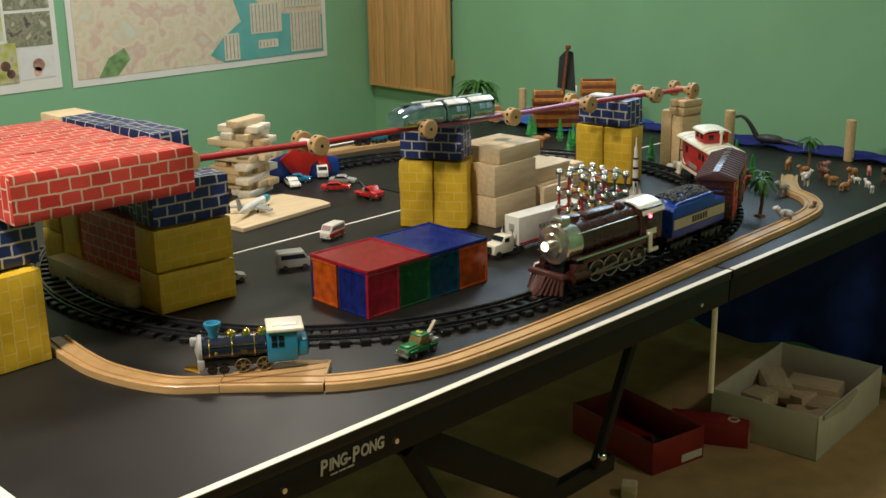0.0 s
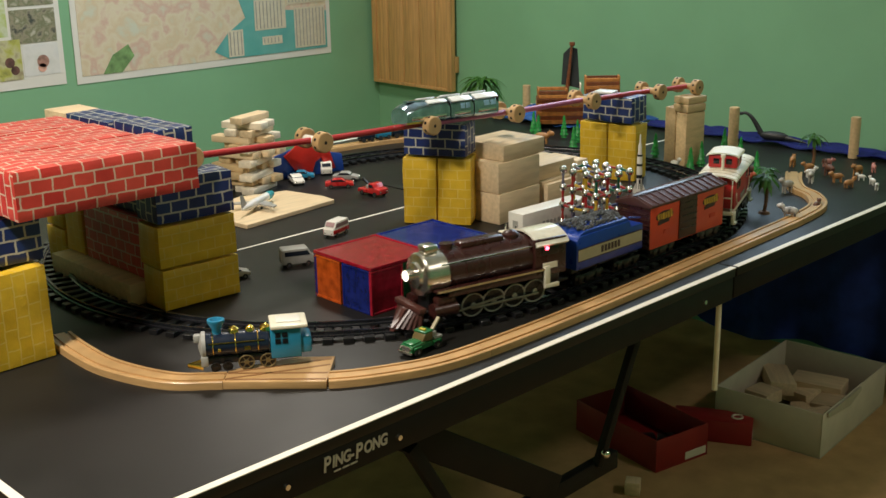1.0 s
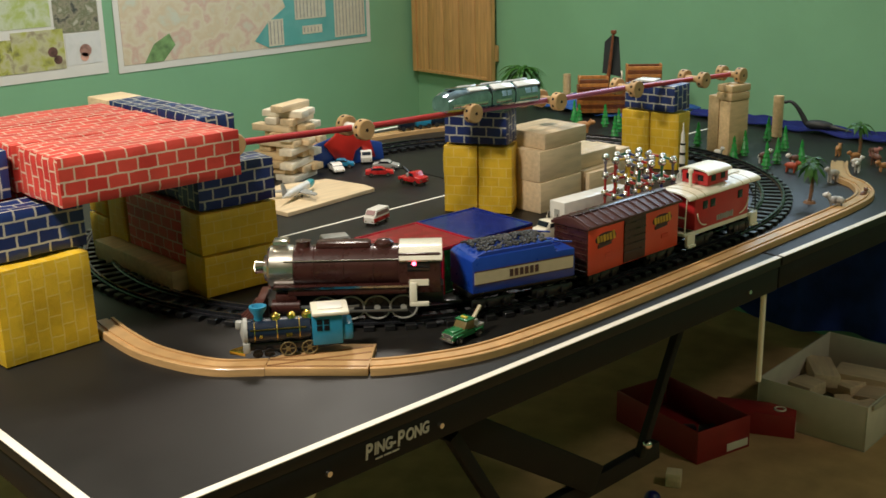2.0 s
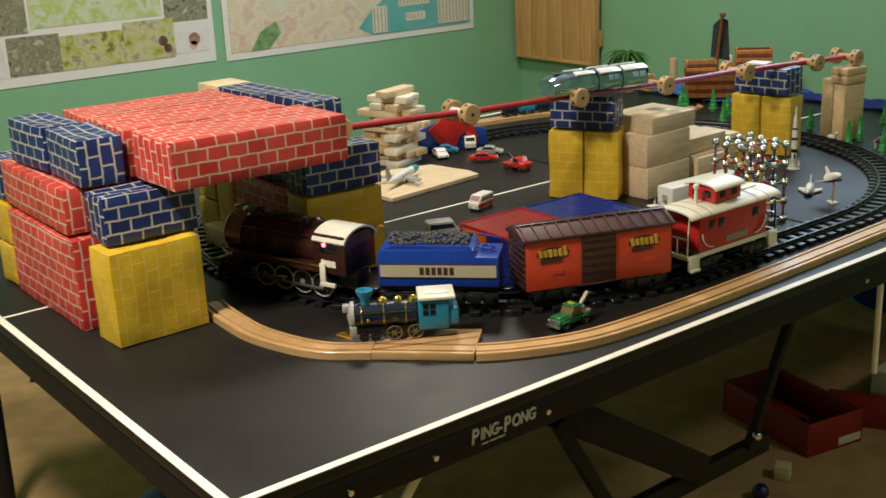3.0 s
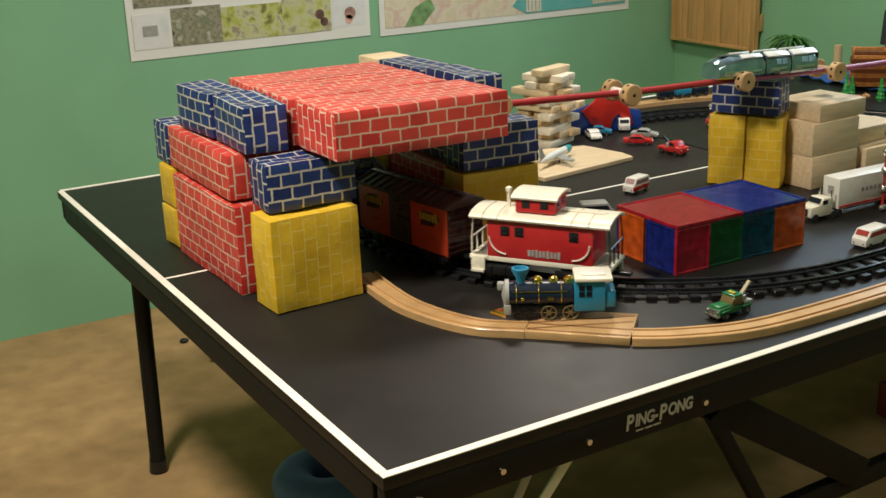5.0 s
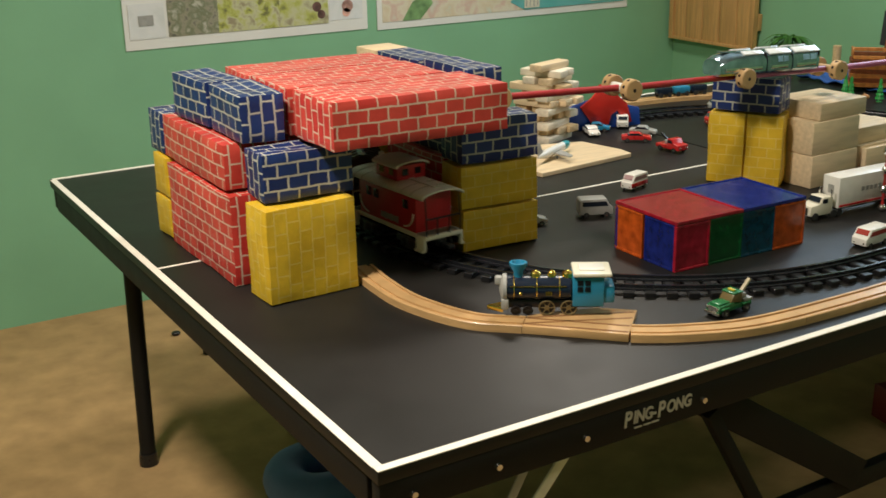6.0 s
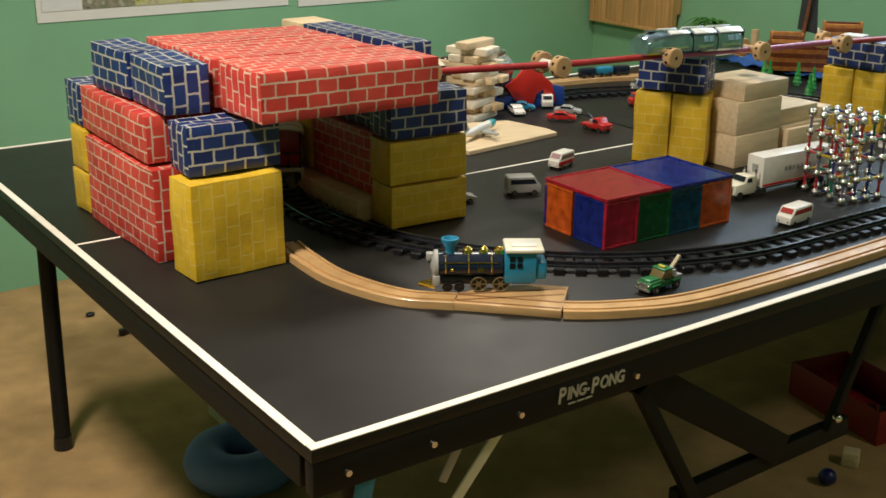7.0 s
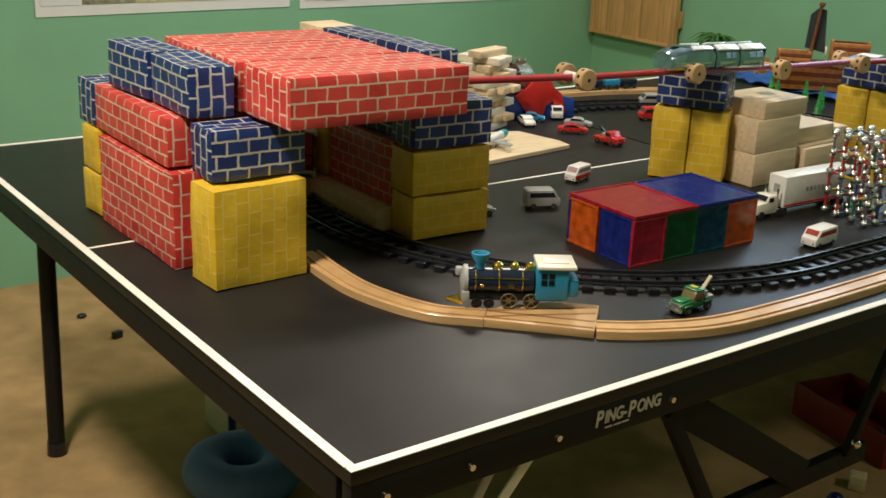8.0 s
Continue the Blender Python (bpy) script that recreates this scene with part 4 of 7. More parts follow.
def build_boxcar():
    t = thing("boxcar", "orange toy boxcar with brown sliding door and maroon roof", "toy train", pose(0, 0, RAIL))
    part("car_frame", add_box(bmesh.new(), (0, 0, 0.026), (0.225, 0.055, 0.008), bevel=0.002), BLACK_PLASTIC, t)
    body = part("car_body", add_box(bmesh.new(), (0, 0, 0.0615), (0.238, 0.076, 0.079), bevel=0.0015), ORANGE, t)
    for e in (-1, 1):
        part("car_end", add_box(bmesh.new(), (e * 0.1192, 0, 0.0615), (0.0022, 0.0745, 0.077), bevel=0.0005), MAROON, body, "maroon ribbed end")
        for k in range(8):
            part("end_rib", add_box(bmesh.new(), (e * 0.1203, 0, 0.028 + k * 0.0095), (0.0022, 0.070, 0.0036), bevel=0.0008, seg=1), MAROON, body)
    for s in (-1, 1):
        part("sliding_door", add_box(bmesh.new(), (0.002, s * 0.0388, 0.0615), (0.056, 0.0026, 0.074), bevel=0.0006), mat("door_brown", (0.05, 0.020, 0.012), 0.5), body, "dark brown sliding door")
        for k in range(5):
            part("door_rib", add_box(bmesh.new(), (0.002, s * 0.0404, 0.042 + k * 0.012), (0.054, 0.0016, 0.0022)), MAROON, body, soft=False)
        part("door_rail", add_box(bmesh.new(), (0.0, s * 0.0392, 0.099), (0.15, 0.002, 0.0024)), MAROON, body, soft=False)
        for x in (-0.073, 0.076):
            part("print_ground", add_cyl(bmesh.new(), (x, s * 0.0378, 0.078), (x, s * 0.0386, 0.078), 0.0105, seg=24), DARK_PRINT, body, "dark printed ground", soft=False).data.transform(Matrix.Translation((x, 0, 0.078)) @ Matrix.Diagonal((2.5, 1, 0.95, 1)) @ Matrix.Translation((-x, 0, -0.078)))
            for k in range(6):
                part("print_bar", add_box(bmesh.new(), (x + (k - 2.5) * 0.0078, s * 0.0390, 0.0785 + (0.0015 if k == 0 else 0)), (0.0060, 0.0012, 0.011 + (0.004 if k == 0 else 0.0012 * (k % 2))), (0, s * 12, 0), bevel=0.0005, seg=1), GOLD_PRINT, body, "gold printed mark", soft=False)
            part("print_bar", add_box(bmesh.new(), (x + 0.003, s * 0.0386, 0.0675), (0.034, 0.0014, 0.006), (0, s * 4, 0)), DARK_PRINT, body, "dark printed bar", soft=False)
            part("print_bar", add_box(bmesh.new(), (x - s * 0.008, s * 0.0385, 0.048), (0.018, 0.0012, 0.007)), mat("faint_print", (0.55, 0.05, 0.02), 0.5), body, "faint red print", soft=False)
    roof = part("car_roof", add_prism(bmesh.new(), [(-0.042, 0.099), (-0.042, 0.103), (-0.006, 0.115), (0.006, 0.115), (0.042, 0.103), (0.042, 0.099)], "x", -0.124, 0.124, bevel=0.0008), MAROON_ROOF, t)
    for k in range(13):
        x = -0.118 + k * 0.0197
        for s in (-1, 1):
            bm = add_box(bmesh.new(), (0, 0, 0), (0.0026, 0.037, 0.0026), bevel=0.0006, seg=1)
            bm.transform(pose(x, s * 0.0235, 0.1100, s * -18.4, 0, 0))
            part("roof_rib", bm, MAROON_ROOF, roof)
    part("roof_walk", add_box(bmesh.new(), (0, 0, 0.1165), (0.245, 0.013, 0.002), bevel=0.0005), MAROON, roof)
    add_bogie(t, 0.075), add_bogie(t, -0.075)
    coupler(t, -0.13), coupler(t, 0.13)
    return t


def arch_prism(half, z0, rise, x0, x1, thick=0.0025):
    up = [(half * math.cos(a), z0 + rise * math.sin(a)) for a in [math.pi * k / 14 for k in range(15)]]
    return add_prism(bmesh.new(), up + [(y * 0.97, w - thick) for y, w in up[::-1]], "x", x0, x1)


def build_caboose():
    t = thing("caboose", "red toy caboose with cream roof, cupola and railings", "toy train", pose(0, 0, RAIL))
    part("car_frame", add_box(bmesh.new(), (0, 0, 0.0305), (0.205, 0.072, 0.008), bevel=0.0015), CREAM, t, "cream frame")
    body = part("car_body", add_prism(bmesh.new(), [(-0.036, 0.034), (-0.036, 0.090), (-0.026, 0.096), (0, 0.099), (0.026, 0.096), (0.036, 0.090), (0.036, 0.034)], "x", -0.080, 0.080, bevel=0.001), CABOOSE_RED, t)
    for s in (-1, 1):
        for x in (-0.052, 0.030, 0.052):
            part("window", add_box(bmesh.new(), (x, s * 0.0362, 0.074), (0.014, 0.0016, 0.014), bevel=0.0004), GLASS_DARK, body, "dark square window")
        for k in range(9):
            part("print_bar", add_box(bmesh.new(), (-0.030 + k * 0.0056, s * 0.0366, 0.0445), (0.0040, 0.0012, 0.009 + 0.002 * (k % 3 == 0))), GREY_TOY, body, "grey printed mark", soft=False)
        for e in (-1, 1):
            bm = bmesh.new()
            pts = [Vector((e * (0.076 - 0.026 * (1 - math.cos(a))), s * 0.0385, 0.064 - 0.024 * math.sin(a))) for a in [math.pi / 2 * k / 6 for k in range(7)]]
            for p, q in zip(pts, pts[1:]):
                add_cyl(bm, p, q, 0.0012, seg=6)
            part("grab_rail", bm, CREAM, body, "curved cream grab rail")
    part("car_roof", arch_prism(0.043, 0.0925, 0.0095, -0.106, 0.106), CREAM, t, "cream curved roof")
    for x in (-0.075, -0.05, 0.062, 0.085):
        part("roof_seam", arch_prism(0.0434, 0.0928, 0.0098, x - 0.0008, x + 0.0008, 0.002), BAND, t, "thin roof seam")
    part("roof_walk", add_box(bmesh.new(), (-0.045, 0, 0.1028), (0.09, 0.010, 0.0018)), CREAM, t, soft=False)
    cup = part("cupola", add_box(bmesh.new(), (0.008, 0, 0.113), (0.060, 0.058, 0.022), bevel=0.001), CABOOSE_RED, t)
    for s in (-1, 1):
        for x in (-0.006, 0.022):
            part("cupola_window", add_box(bmesh.new(), (x, s * 0.0292, 0.114), (0.012, 0.0014, 0.010)), GLASS_DARK, cup, "dark cupola window", soft=False)
    for e in (-1, 1):
        for y in (-0.013, 0.013):
            part("cupola_window", add_box(bmesh.new(), (0.008 + e * 0.0302, y, 0.114), (0.0014, 0.012, 0.010)), GLASS_DARK, cup, "dark cupola window", soft=False)
    part("cupola_roof", arch_prism(0.034, 0.124, 0.007, -0.027, 0.043), CREAM, cup, "cream cupola roof")
    part("chimney", add_lathe(bmesh.new(), pose(0.056, 0.004, 0.1), [(0.003, 0), (0.003, 0.024), (0.005, 0.025), (0.005, 0.030), (0.002, 0.032)], 14), CREAM, t, "cream stove pipe")
    for e in (-1, 1):
        part("platform", add_box(bmesh.new(), (e * 0.094, 0, 0.0315), (0.028, 0.076, 0.006), bevel=0.001), CREAM, t, "cream end platform")
        paint = CREAM if e > 0 else BLACK_PLASTIC
        rail = part("end_railing", add_cyl(bmesh.new(), (e * 0.105, -0.035, 0.060), (e * 0.105, 0.035, 0.060), 0.0015, seg=6), paint, t)
        for y in (-0.034, -0.012, 0.012, 0.034):
            part("railing_post", add_cyl(bmesh.new(), (e * 0.105, y, 0.033), (e * 0.105, y, 0.060), 0.0014, seg=6), paint, rail)
        for y in (-0.034, 0.034):
            part("roof_post", add_cyl(bmesh.new(), (e * 0.105, y, 0.06), (e * 0.102, y, 0.093), 0.0012, seg=6), paint, rail)
        for s in (-1, 1):
            bm = bmesh.new()
            add_box(bm, (e * 0.094, s * 0.0375, 0.022), (0.022, 0.006, 0.022), bevel=0.001)
            add_box(bm, (e * 0.094, s * 0.040, 0.012), (0.020, 0.008, 0.004), bevel=0.0008)
            part("step", bm, CREAM, t, "cream platform step")
    add_bogie(t, 0.062, (-0.018, 0.018)), add_bogie(t, -0.062, (-0.018, 0.018))
    coupler(t, -0.113), coupler(t, 0.113)
    return t


ENGINE, TENDER, BOXCAR, CABOOSE = build_engine(), build_tender(), build_boxcar(), build_caboose()
ENGINE.scale, BOXCAR.scale, CABOOSE.scale = (1.16, 1.02, 1.03), (1.045, 1.0, 1.05), (1.09, 1.0, 1.11)


# ---- magnetic tile box ----
def build_tile_box():
    t = thing("magnetic_tile_box", "box of translucent coloured magnetic tiles lying on the table", "toy", pose(0.707, 0.312, TOP, 0, 0, -1.2))
    s, h = 0.0718, 0.084
    hue = {"red": (0.40, 0.014, 0.034), "orange": (0.50, 0.085, 0.012), "blue": (0.012, 0.024, 0.19), "green": (0.005, 0.085, 0.022), "teal": (0.005, 0.07, 0.13)}
    mats = {k: tile_glass("tile_" + k, v) for k, v in hue.items()}
    def tile(w, d, m, colour):
        """A tile in its own plane: a rim, a thin window and the little ribs."""
        bm = bmesh.new()
        b = 0.0045
        for c, z in (((0, d / 2 - b / 2, 0), (w, b, 0.006)), ((0, -d / 2 + b / 2, 0), (w, b, 0.006)), ((w / 2 - b / 2, 0, 0), (b, d - 2 * b, 0.006)), ((-w / 2 + b / 2, 0, 0), (b, d - 2 * b, 0.006))):
            add_box(bm, c, z, bevel=0.0007, seg=1)
        add_box(bm, (0, 0, 0), (w - 2 * b, d - 2 * b, 0.0028))
        for k in range(2):
            for j in range(2):
                add_cyl(bm, ((k - 0.5) * (w - 0.004), (j - 0.5) * (d - 0.004), 0.002), ((k - 0.5) * (w - 0.004), (j - 0.5) * (d - 0.004), 0.0034), 0.0014, seg=8)
        bm.transform(m)
        part("tile", bm, mats[colour], t, "translucent %s tile" % colour, soft=False)
    for k, c in enumerate(("red", "green", "teal", "orange")):
        tile(s, h - 0.006, pose(s * (k + 0.5), 0.003, h / 2 - 0.003, 90, 0, 0), c)
        tile(s, h - 0.006, pose(s * (k + 0.5), 2.2 * s - 0.003, h / 2 - 0.003, 90, 0, 0), ("blue", "orange", "red", "green")[k])
    for k, c in enumerate(("blue", "orange")):
        tile(h - 0.006, 1.1 * s - 0.006, pose(0.003, 0.003 + 1.1 * s * (k + 0.5), h / 2 - 0.003, 0, 90, 0), c)
        tile(h - 0.006, 1.1 * s - 0.006, pose(4 * s - 0.003, 0.003 + 1.1 * s * (k + 0.5), h / 2 - 0.003, 0, 90, 0), ("teal", "green")[k])
    tile(2 * s, 2.2 * s, pose(s, 1.1 * s, h - 0.002), "red")
    tile(2 * s, 2.2 * s, pose(3 * s, 1.1 * s, h - 0.002), "blue")


build_tile_box()


# ---- the small engine on the wooden track ----
def build_small_engine():
    t = thing("small_steam_engine", "small navy toy engine with sky blue cab and funnel", "toy train", pose(0.435, 0.257, TOP + 0.0125, 0, 0, 147) @ Matrix.Diagonal((1.31, 1.24, 1.20, 1)))
    boiler = part("boiler", add_cyl(bmesh.new(), (-0.012, 0, 0.030), (0.058, 0, 0.030), 0.0155, seg=28), NAVY_TOY, t)
    for x in (0.0, 0.025, 0.05):
        part("boiler_band", add_torus(bmesh.new(), pose(x, 0, 0.030, 0, 90, 0), 0.0155, 0.0006, 28, 6), GOLD, boiler, "thin gold band")
    part("boiler_front", add_lathe(bmesh.new(), pose(0.058, 0, 0.030, 0, 90, 0), [(0.0175, 0), (0.0175, 0.004), (0.013, 0.006), (0.004, 0.008), (0.001, 0.0085)], 26), GREY_TOY, t, "grey boiler front")
    part("front_lamp", add_box(bmesh.new(), (0.067, 0, 0.040), (0.008, 0.010, 0.010), bevel=0.002), GREY_TOY, t)
    part("funnel", add_lathe(bmesh.new(), pose(0.045, 0, 0.042), [(0.0055, 0), (0.005, 0.008), (0.0098, 0.017), (0.0098, 0.0205), (0.0072, 0.0207), (0.005, 0.016)], 24), BLUE_TOY, t, "flared sky blue funnel")
    for x, r in ((0.026, 0.0062), (0.008, 0.0052), (-0.009, 0.0066)):
        part("dome", add_lathe(bmesh.new(), pose(x, 0, 0.043), [(r, 0), (r * 0.9, 0.006), (r * 0.5, 0.0085), (0.001, 0.0095)], 16), GOLD, t, "gold dome")
    part("frame", add_box(bmesh.new(), (0.008, 0, 0.013), (0.105, 0.022, 0.010), bevel=0.0015), BLACK_PLASTIC, t)
    cab = part("cab", add_box(bmesh.new(), (-0.031, 0, 0.031), (0.034, 0.037, 0.038), bevel=0.0012), BLUE_TOY, t, "sky blue cab")
    for s in (-1, 1):
        for dx in (-0.004, 0.004):
            for dz in (-0.004, 0.004):
                part("window", add_box(bmesh.new(), (-0.026 + dx, s * 0.0187, 0.038 + dz), (0.006, 0.001, 0.006)), GLASS_DARK, cab, soft=False)
        part("gold_plate", add_box(bmesh.new(), (0.012, s * 0.0158, 0.028), (0.007, 0.0012, 0.005)), GOLD, t, soft=False)
        part("gold_plate", add_ball(bmesh.new(), (0.043, s * 0.0155, 0.028), 0.0024, 10), GOLD, t)
        part("running_line", add_box(bmesh.new(), (0.024, s * 0.0148, 0.0365), (0.062, 0.0012, 0.0012)), GOLD, t, "thin gold line", soft=False)
        for x, r in ((0.014, 0.0095), (-0.010, 0.0095), (0.035, 0.006), (0.048, 0.006)):
            bm = bmesh.new()
            add_torus(bm, pose(x, s * 0.0150, r, 90, 0, 0), r * 0.90, r * 0.09, 20, 6)
            add_cyl(bm, (x, s * 0.013, r), (x, s * 0.016, r), r * 0.3, seg=10)
            for k in range(3):
                a = math.pi * k / 3
                add_cyl(bm, (x - r * 0.8 * math.cos(a), s * 0.0145, r - r * 0.8 * math.sin(a)), (x + r * 0.8 * math.cos(a), s * 0.0145, r + r * 0.8 * math.sin(a)), 0.0006, seg=6)
            w = part("wheel", bm, BRASS_DARK if r > 0.007 else BLACK_PLASTIC, t, "spoked wheel")
            part("wheel_disc", add_cyl(bmesh.new(), (x, s * 0.0125, r), (x, s * 0.0143, r), r * 0.9, seg=20), BLACK_PLASTIC, w)
    roof = part("cab_roof", add_box(bmesh.new(), (-0.035, 0, 0.0525), (0.042, 0.044, 0.005), bevel=0.0018), CREAM, t, "cream cab roof")
    part("roof_plate", add_box(bmesh.new(), (-0.035, 0, 0.0555), (0.028, 0.022, 0.002), bevel=0.0006), WHITE_TOY, roof)
    part("tender_box", add_box(bmesh.new(), (-0.053, 0, 0.026), (0.014, 0.032, 0.022), bevel=0.003), BLUE_TOY, t, "sky blue bunker")
    part("buffer", add_box(bmesh.new(), (0.060, 0, 0.014), (0.008, 0.034, 0.013), bevel=0.0015), GREY_TOY, t)
    part("cowcatcher", add_prism(bmesh.new(), [(0.062, -0.012), (0.062, 0.012), (0.080, 0.0)], "z", 0.002, 0.008, bevel=0.001), GOLD, t, "gold pointed cowcatcher")


build_small_engine()


# ---- toy cars ----
def toy_car(name, kind, paint, label, x, y, turn, L=0.066, W=0.027, stripe=None, scale=1.0, pane=None):
    """A die-cast car towards +x. kind: car, van, truck."""
    t = thing(name, label, "toy car", pose(x, y, TOP, 0, 0, turn), "toy cars")
    L, W = L * scale, W * scale
    r = 0.0052 * scale
    if kind == "car":
        low = [(-L / 2, 0.006), (-L / 2, 0.015), (-L * 0.30, 0.0165), (-L * 0.20, 0.0225), (L * 0.08, 0.0225), (L * 0.22, 0.0165), (L * 0.47, 0.013), (L / 2, 0.009), (L / 2, 0.006)]
        glass = [(-L * 0.30, 0.0168), (-L * 0.205, 0.0220), (L * 0.085, 0.0220), (L * 0.215, 0.0168)]
    elif kind == "van":
        low = [(-L / 2, 0.006), (-L / 2, 0.030), (-L * 0.46, 0.033), (L * 0.30, 0.033), (L * 0.42, 0.022), (L / 2, 0.018), (L / 2, 0.006)]
        glass = [(-L * 0.42, 0.021), (-L * 0.42, 0.029), (L * 0.28, 0.029), (L * 0.36, 0.021)]
    else:
        low = [(-L / 2, 0.006), (-L / 2, 0.013), (0.0, 0.013), (0.0, 0.026), (L * 0.2, 0.026), (L * 0.28, 0.018), (L / 2, 0.016), (L / 2, 0.006)]
        glass = [(L * 0.03, 0.018), (L * 0.03, 0.024), (L * 0.19, 0.024), (L * 0.25, 0.018)]
    low = [(a, b * scale) for a, b in low]
    glass = [(a, b * scale) for a, b in glass]
    body = part("car_body", add_prism(bmesh.new(), low, "y", -W / 2, W / 2, bevel=0.0012 * scale), paint, t)
    part("window_band", add_prism(bmesh.new(), glass, "y", -W / 2 - 0.0004, W / 2 + 0.0004), pane or TOY_GLASS, body, "tinted windows", soft=False)
    if kind == "van":
        part("windscreen", add_box(bmesh.new(), (L * 0.365, 0, 0.0275 * scale), (0.0012, W * 0.8, 0.010 * scale), (0, -40, 0)), pane or TOY_GLASS, body, "tinted windscreen", soft=False)
    if stripe:
        part("lower_panel", add_box(bmesh.new(), (0, 0, 0.0125 * scale), (L * 0.99, W + 0.0012, 0.009 * scale), bevel=0.001), stripe, body, "contrasting lower panel")
    for sx in (-0.3, 0.3):
        for s in (-1, 1):
            w = part("wheel", add_cyl(bmesh.new(), (sx * L, s * (W / 2 - 0.003), r), (sx * L, s * (W / 2 + 0.0006), r), r, seg=16), TYRE, t)
            part("hub", add_cyl(bmesh.new(), (sx * L, s * (W / 2), r), (sx * L, s * (W / 2 + 0.0012), r), r * 0.5, seg=10), SILVER, w)
    for s in (-1, 1):
        part("headlight", add_ball(bmesh.new(), (L * 0.495, s * W * 0.32, 0.0105 * scale), 0.0019 * scale, 8), SILVER, t)
    return t


def crane(t, paint, L=0.03, up=45, x=-0.006, z=0.013):
    bm = add_box(bmesh.new(), (0, 0, 0), (L, 0.006, 0.004), bevel=0.001)
    bm.transform(pose(x - L / 2 * math.cos(radians(up)), 0, z + L / 2 * math.sin(radians(up)), 0, up, 0))
    part("crane_arm", bm, paint, t, "raised crane arm")
    part("crane_base", add_box(bmesh.new(), (x - 0.004, 0, z + 0.002), (0.014, 0.016, 0.010), bevel=0.002), GREY_TOY, t)


def build_crane_truck():
    """A die-cast jeep towards +x with a crane on its bed."""
    t = thing("toy_crane_truck", "green toy jeep with a raised cream crane", "toy car", pose(0.659, 0.140, TOP, 0, 0, 184), "toy cars")
    body = part("car_body", add_prism(bmesh.new(), [(-0.034, 0.008), (-0.034, 0.016), (0.002, 0.016), (0.004, 0.020), (0.034, 0.018), (0.036, 0.014), (0.036, 0.007)], "y", -0.0125, 0.0125, bevel=0.0012), GREEN_CAR, t)
    tan = mat("jeep_window", (0.16, 0.12, 0.05), 0.2, vary=0.2)
    cab = part("cab", add_prism(bmesh.new(), [(-0.014, 0.016), (-0.013, 0.031), (0.004, 0.031), (0.011, 0.0195)], "y", -0.0115, 0.0115, bevel=0.001), tan, t, "tan tinted cab windows")
    part("cab_roof", add_box(bmesh.new(), (-0.005, 0, 0.0318), (0.020, 0.0245, 0.003), bevel=0.0009), GREEN_CAR, cab)
    part("bonnet", add_box(bmesh.new(), (0.021, 0, 0.0195), (0.024, 0.019, 0.004), bevel=0.0012), GREEN_CAR, body)
    part("bed", add_box(bmesh.new(), (-0.026, 0, 0.0175), (0.018, 0.025, 0.004), bevel=0.0008), GREY_TOY, t, "grey load bed")
    part("grille", add_box(bmesh.new(), (0.0362, 0, 0.0135), (0.0016, 0.016, 0.008), bevel=0.0004, seg=1), DULL_SILVER, t, "dull silver grille")
    part("bumper", add_box(bmesh.new(), (0.0375, 0, 0.0075), (0.003, 0.028, 0.004), bevel=0.001), DULL_SILVER, t, "dull silver bumper")
    for s in (-1, 1):
        part("headlight", add_ball(bmesh.new(), (0.0365, s * 0.0095, 0.0145), 0.0022, 10), SILVER, t)
        for x in (-0.021, 0.023):
            part("mudguard", add_box(bmesh.new(), (x, s * 0.0135, 0.0135), (0.017, 0.004, 0.003), bevel=0.0009), GREEN_CAR, body)
            w = part("wheel", add_cyl(bmesh.new(), (x, s * 0.0105, 0.0066), (x, s * 0.0155, 0.0066), 0.0066, seg=18), TYRE, t)
            part("hub", add_cyl(bmesh.new(), (x, s * 0.015, 0.0066), (x, s * 0.0161, 0.0066), 0.003, seg=10), SILVER, w)
    crane(t, BAND, 0.034, 44, x=-0.016, z=0.020)
    part("lamp_bar", add_box(bmesh.new(), (-0.003, 0, 0.0345), (0.005, 0.012, 0.0025), bevel=0.0006), YELLOW_TOY, t, "yellow roof lamps")


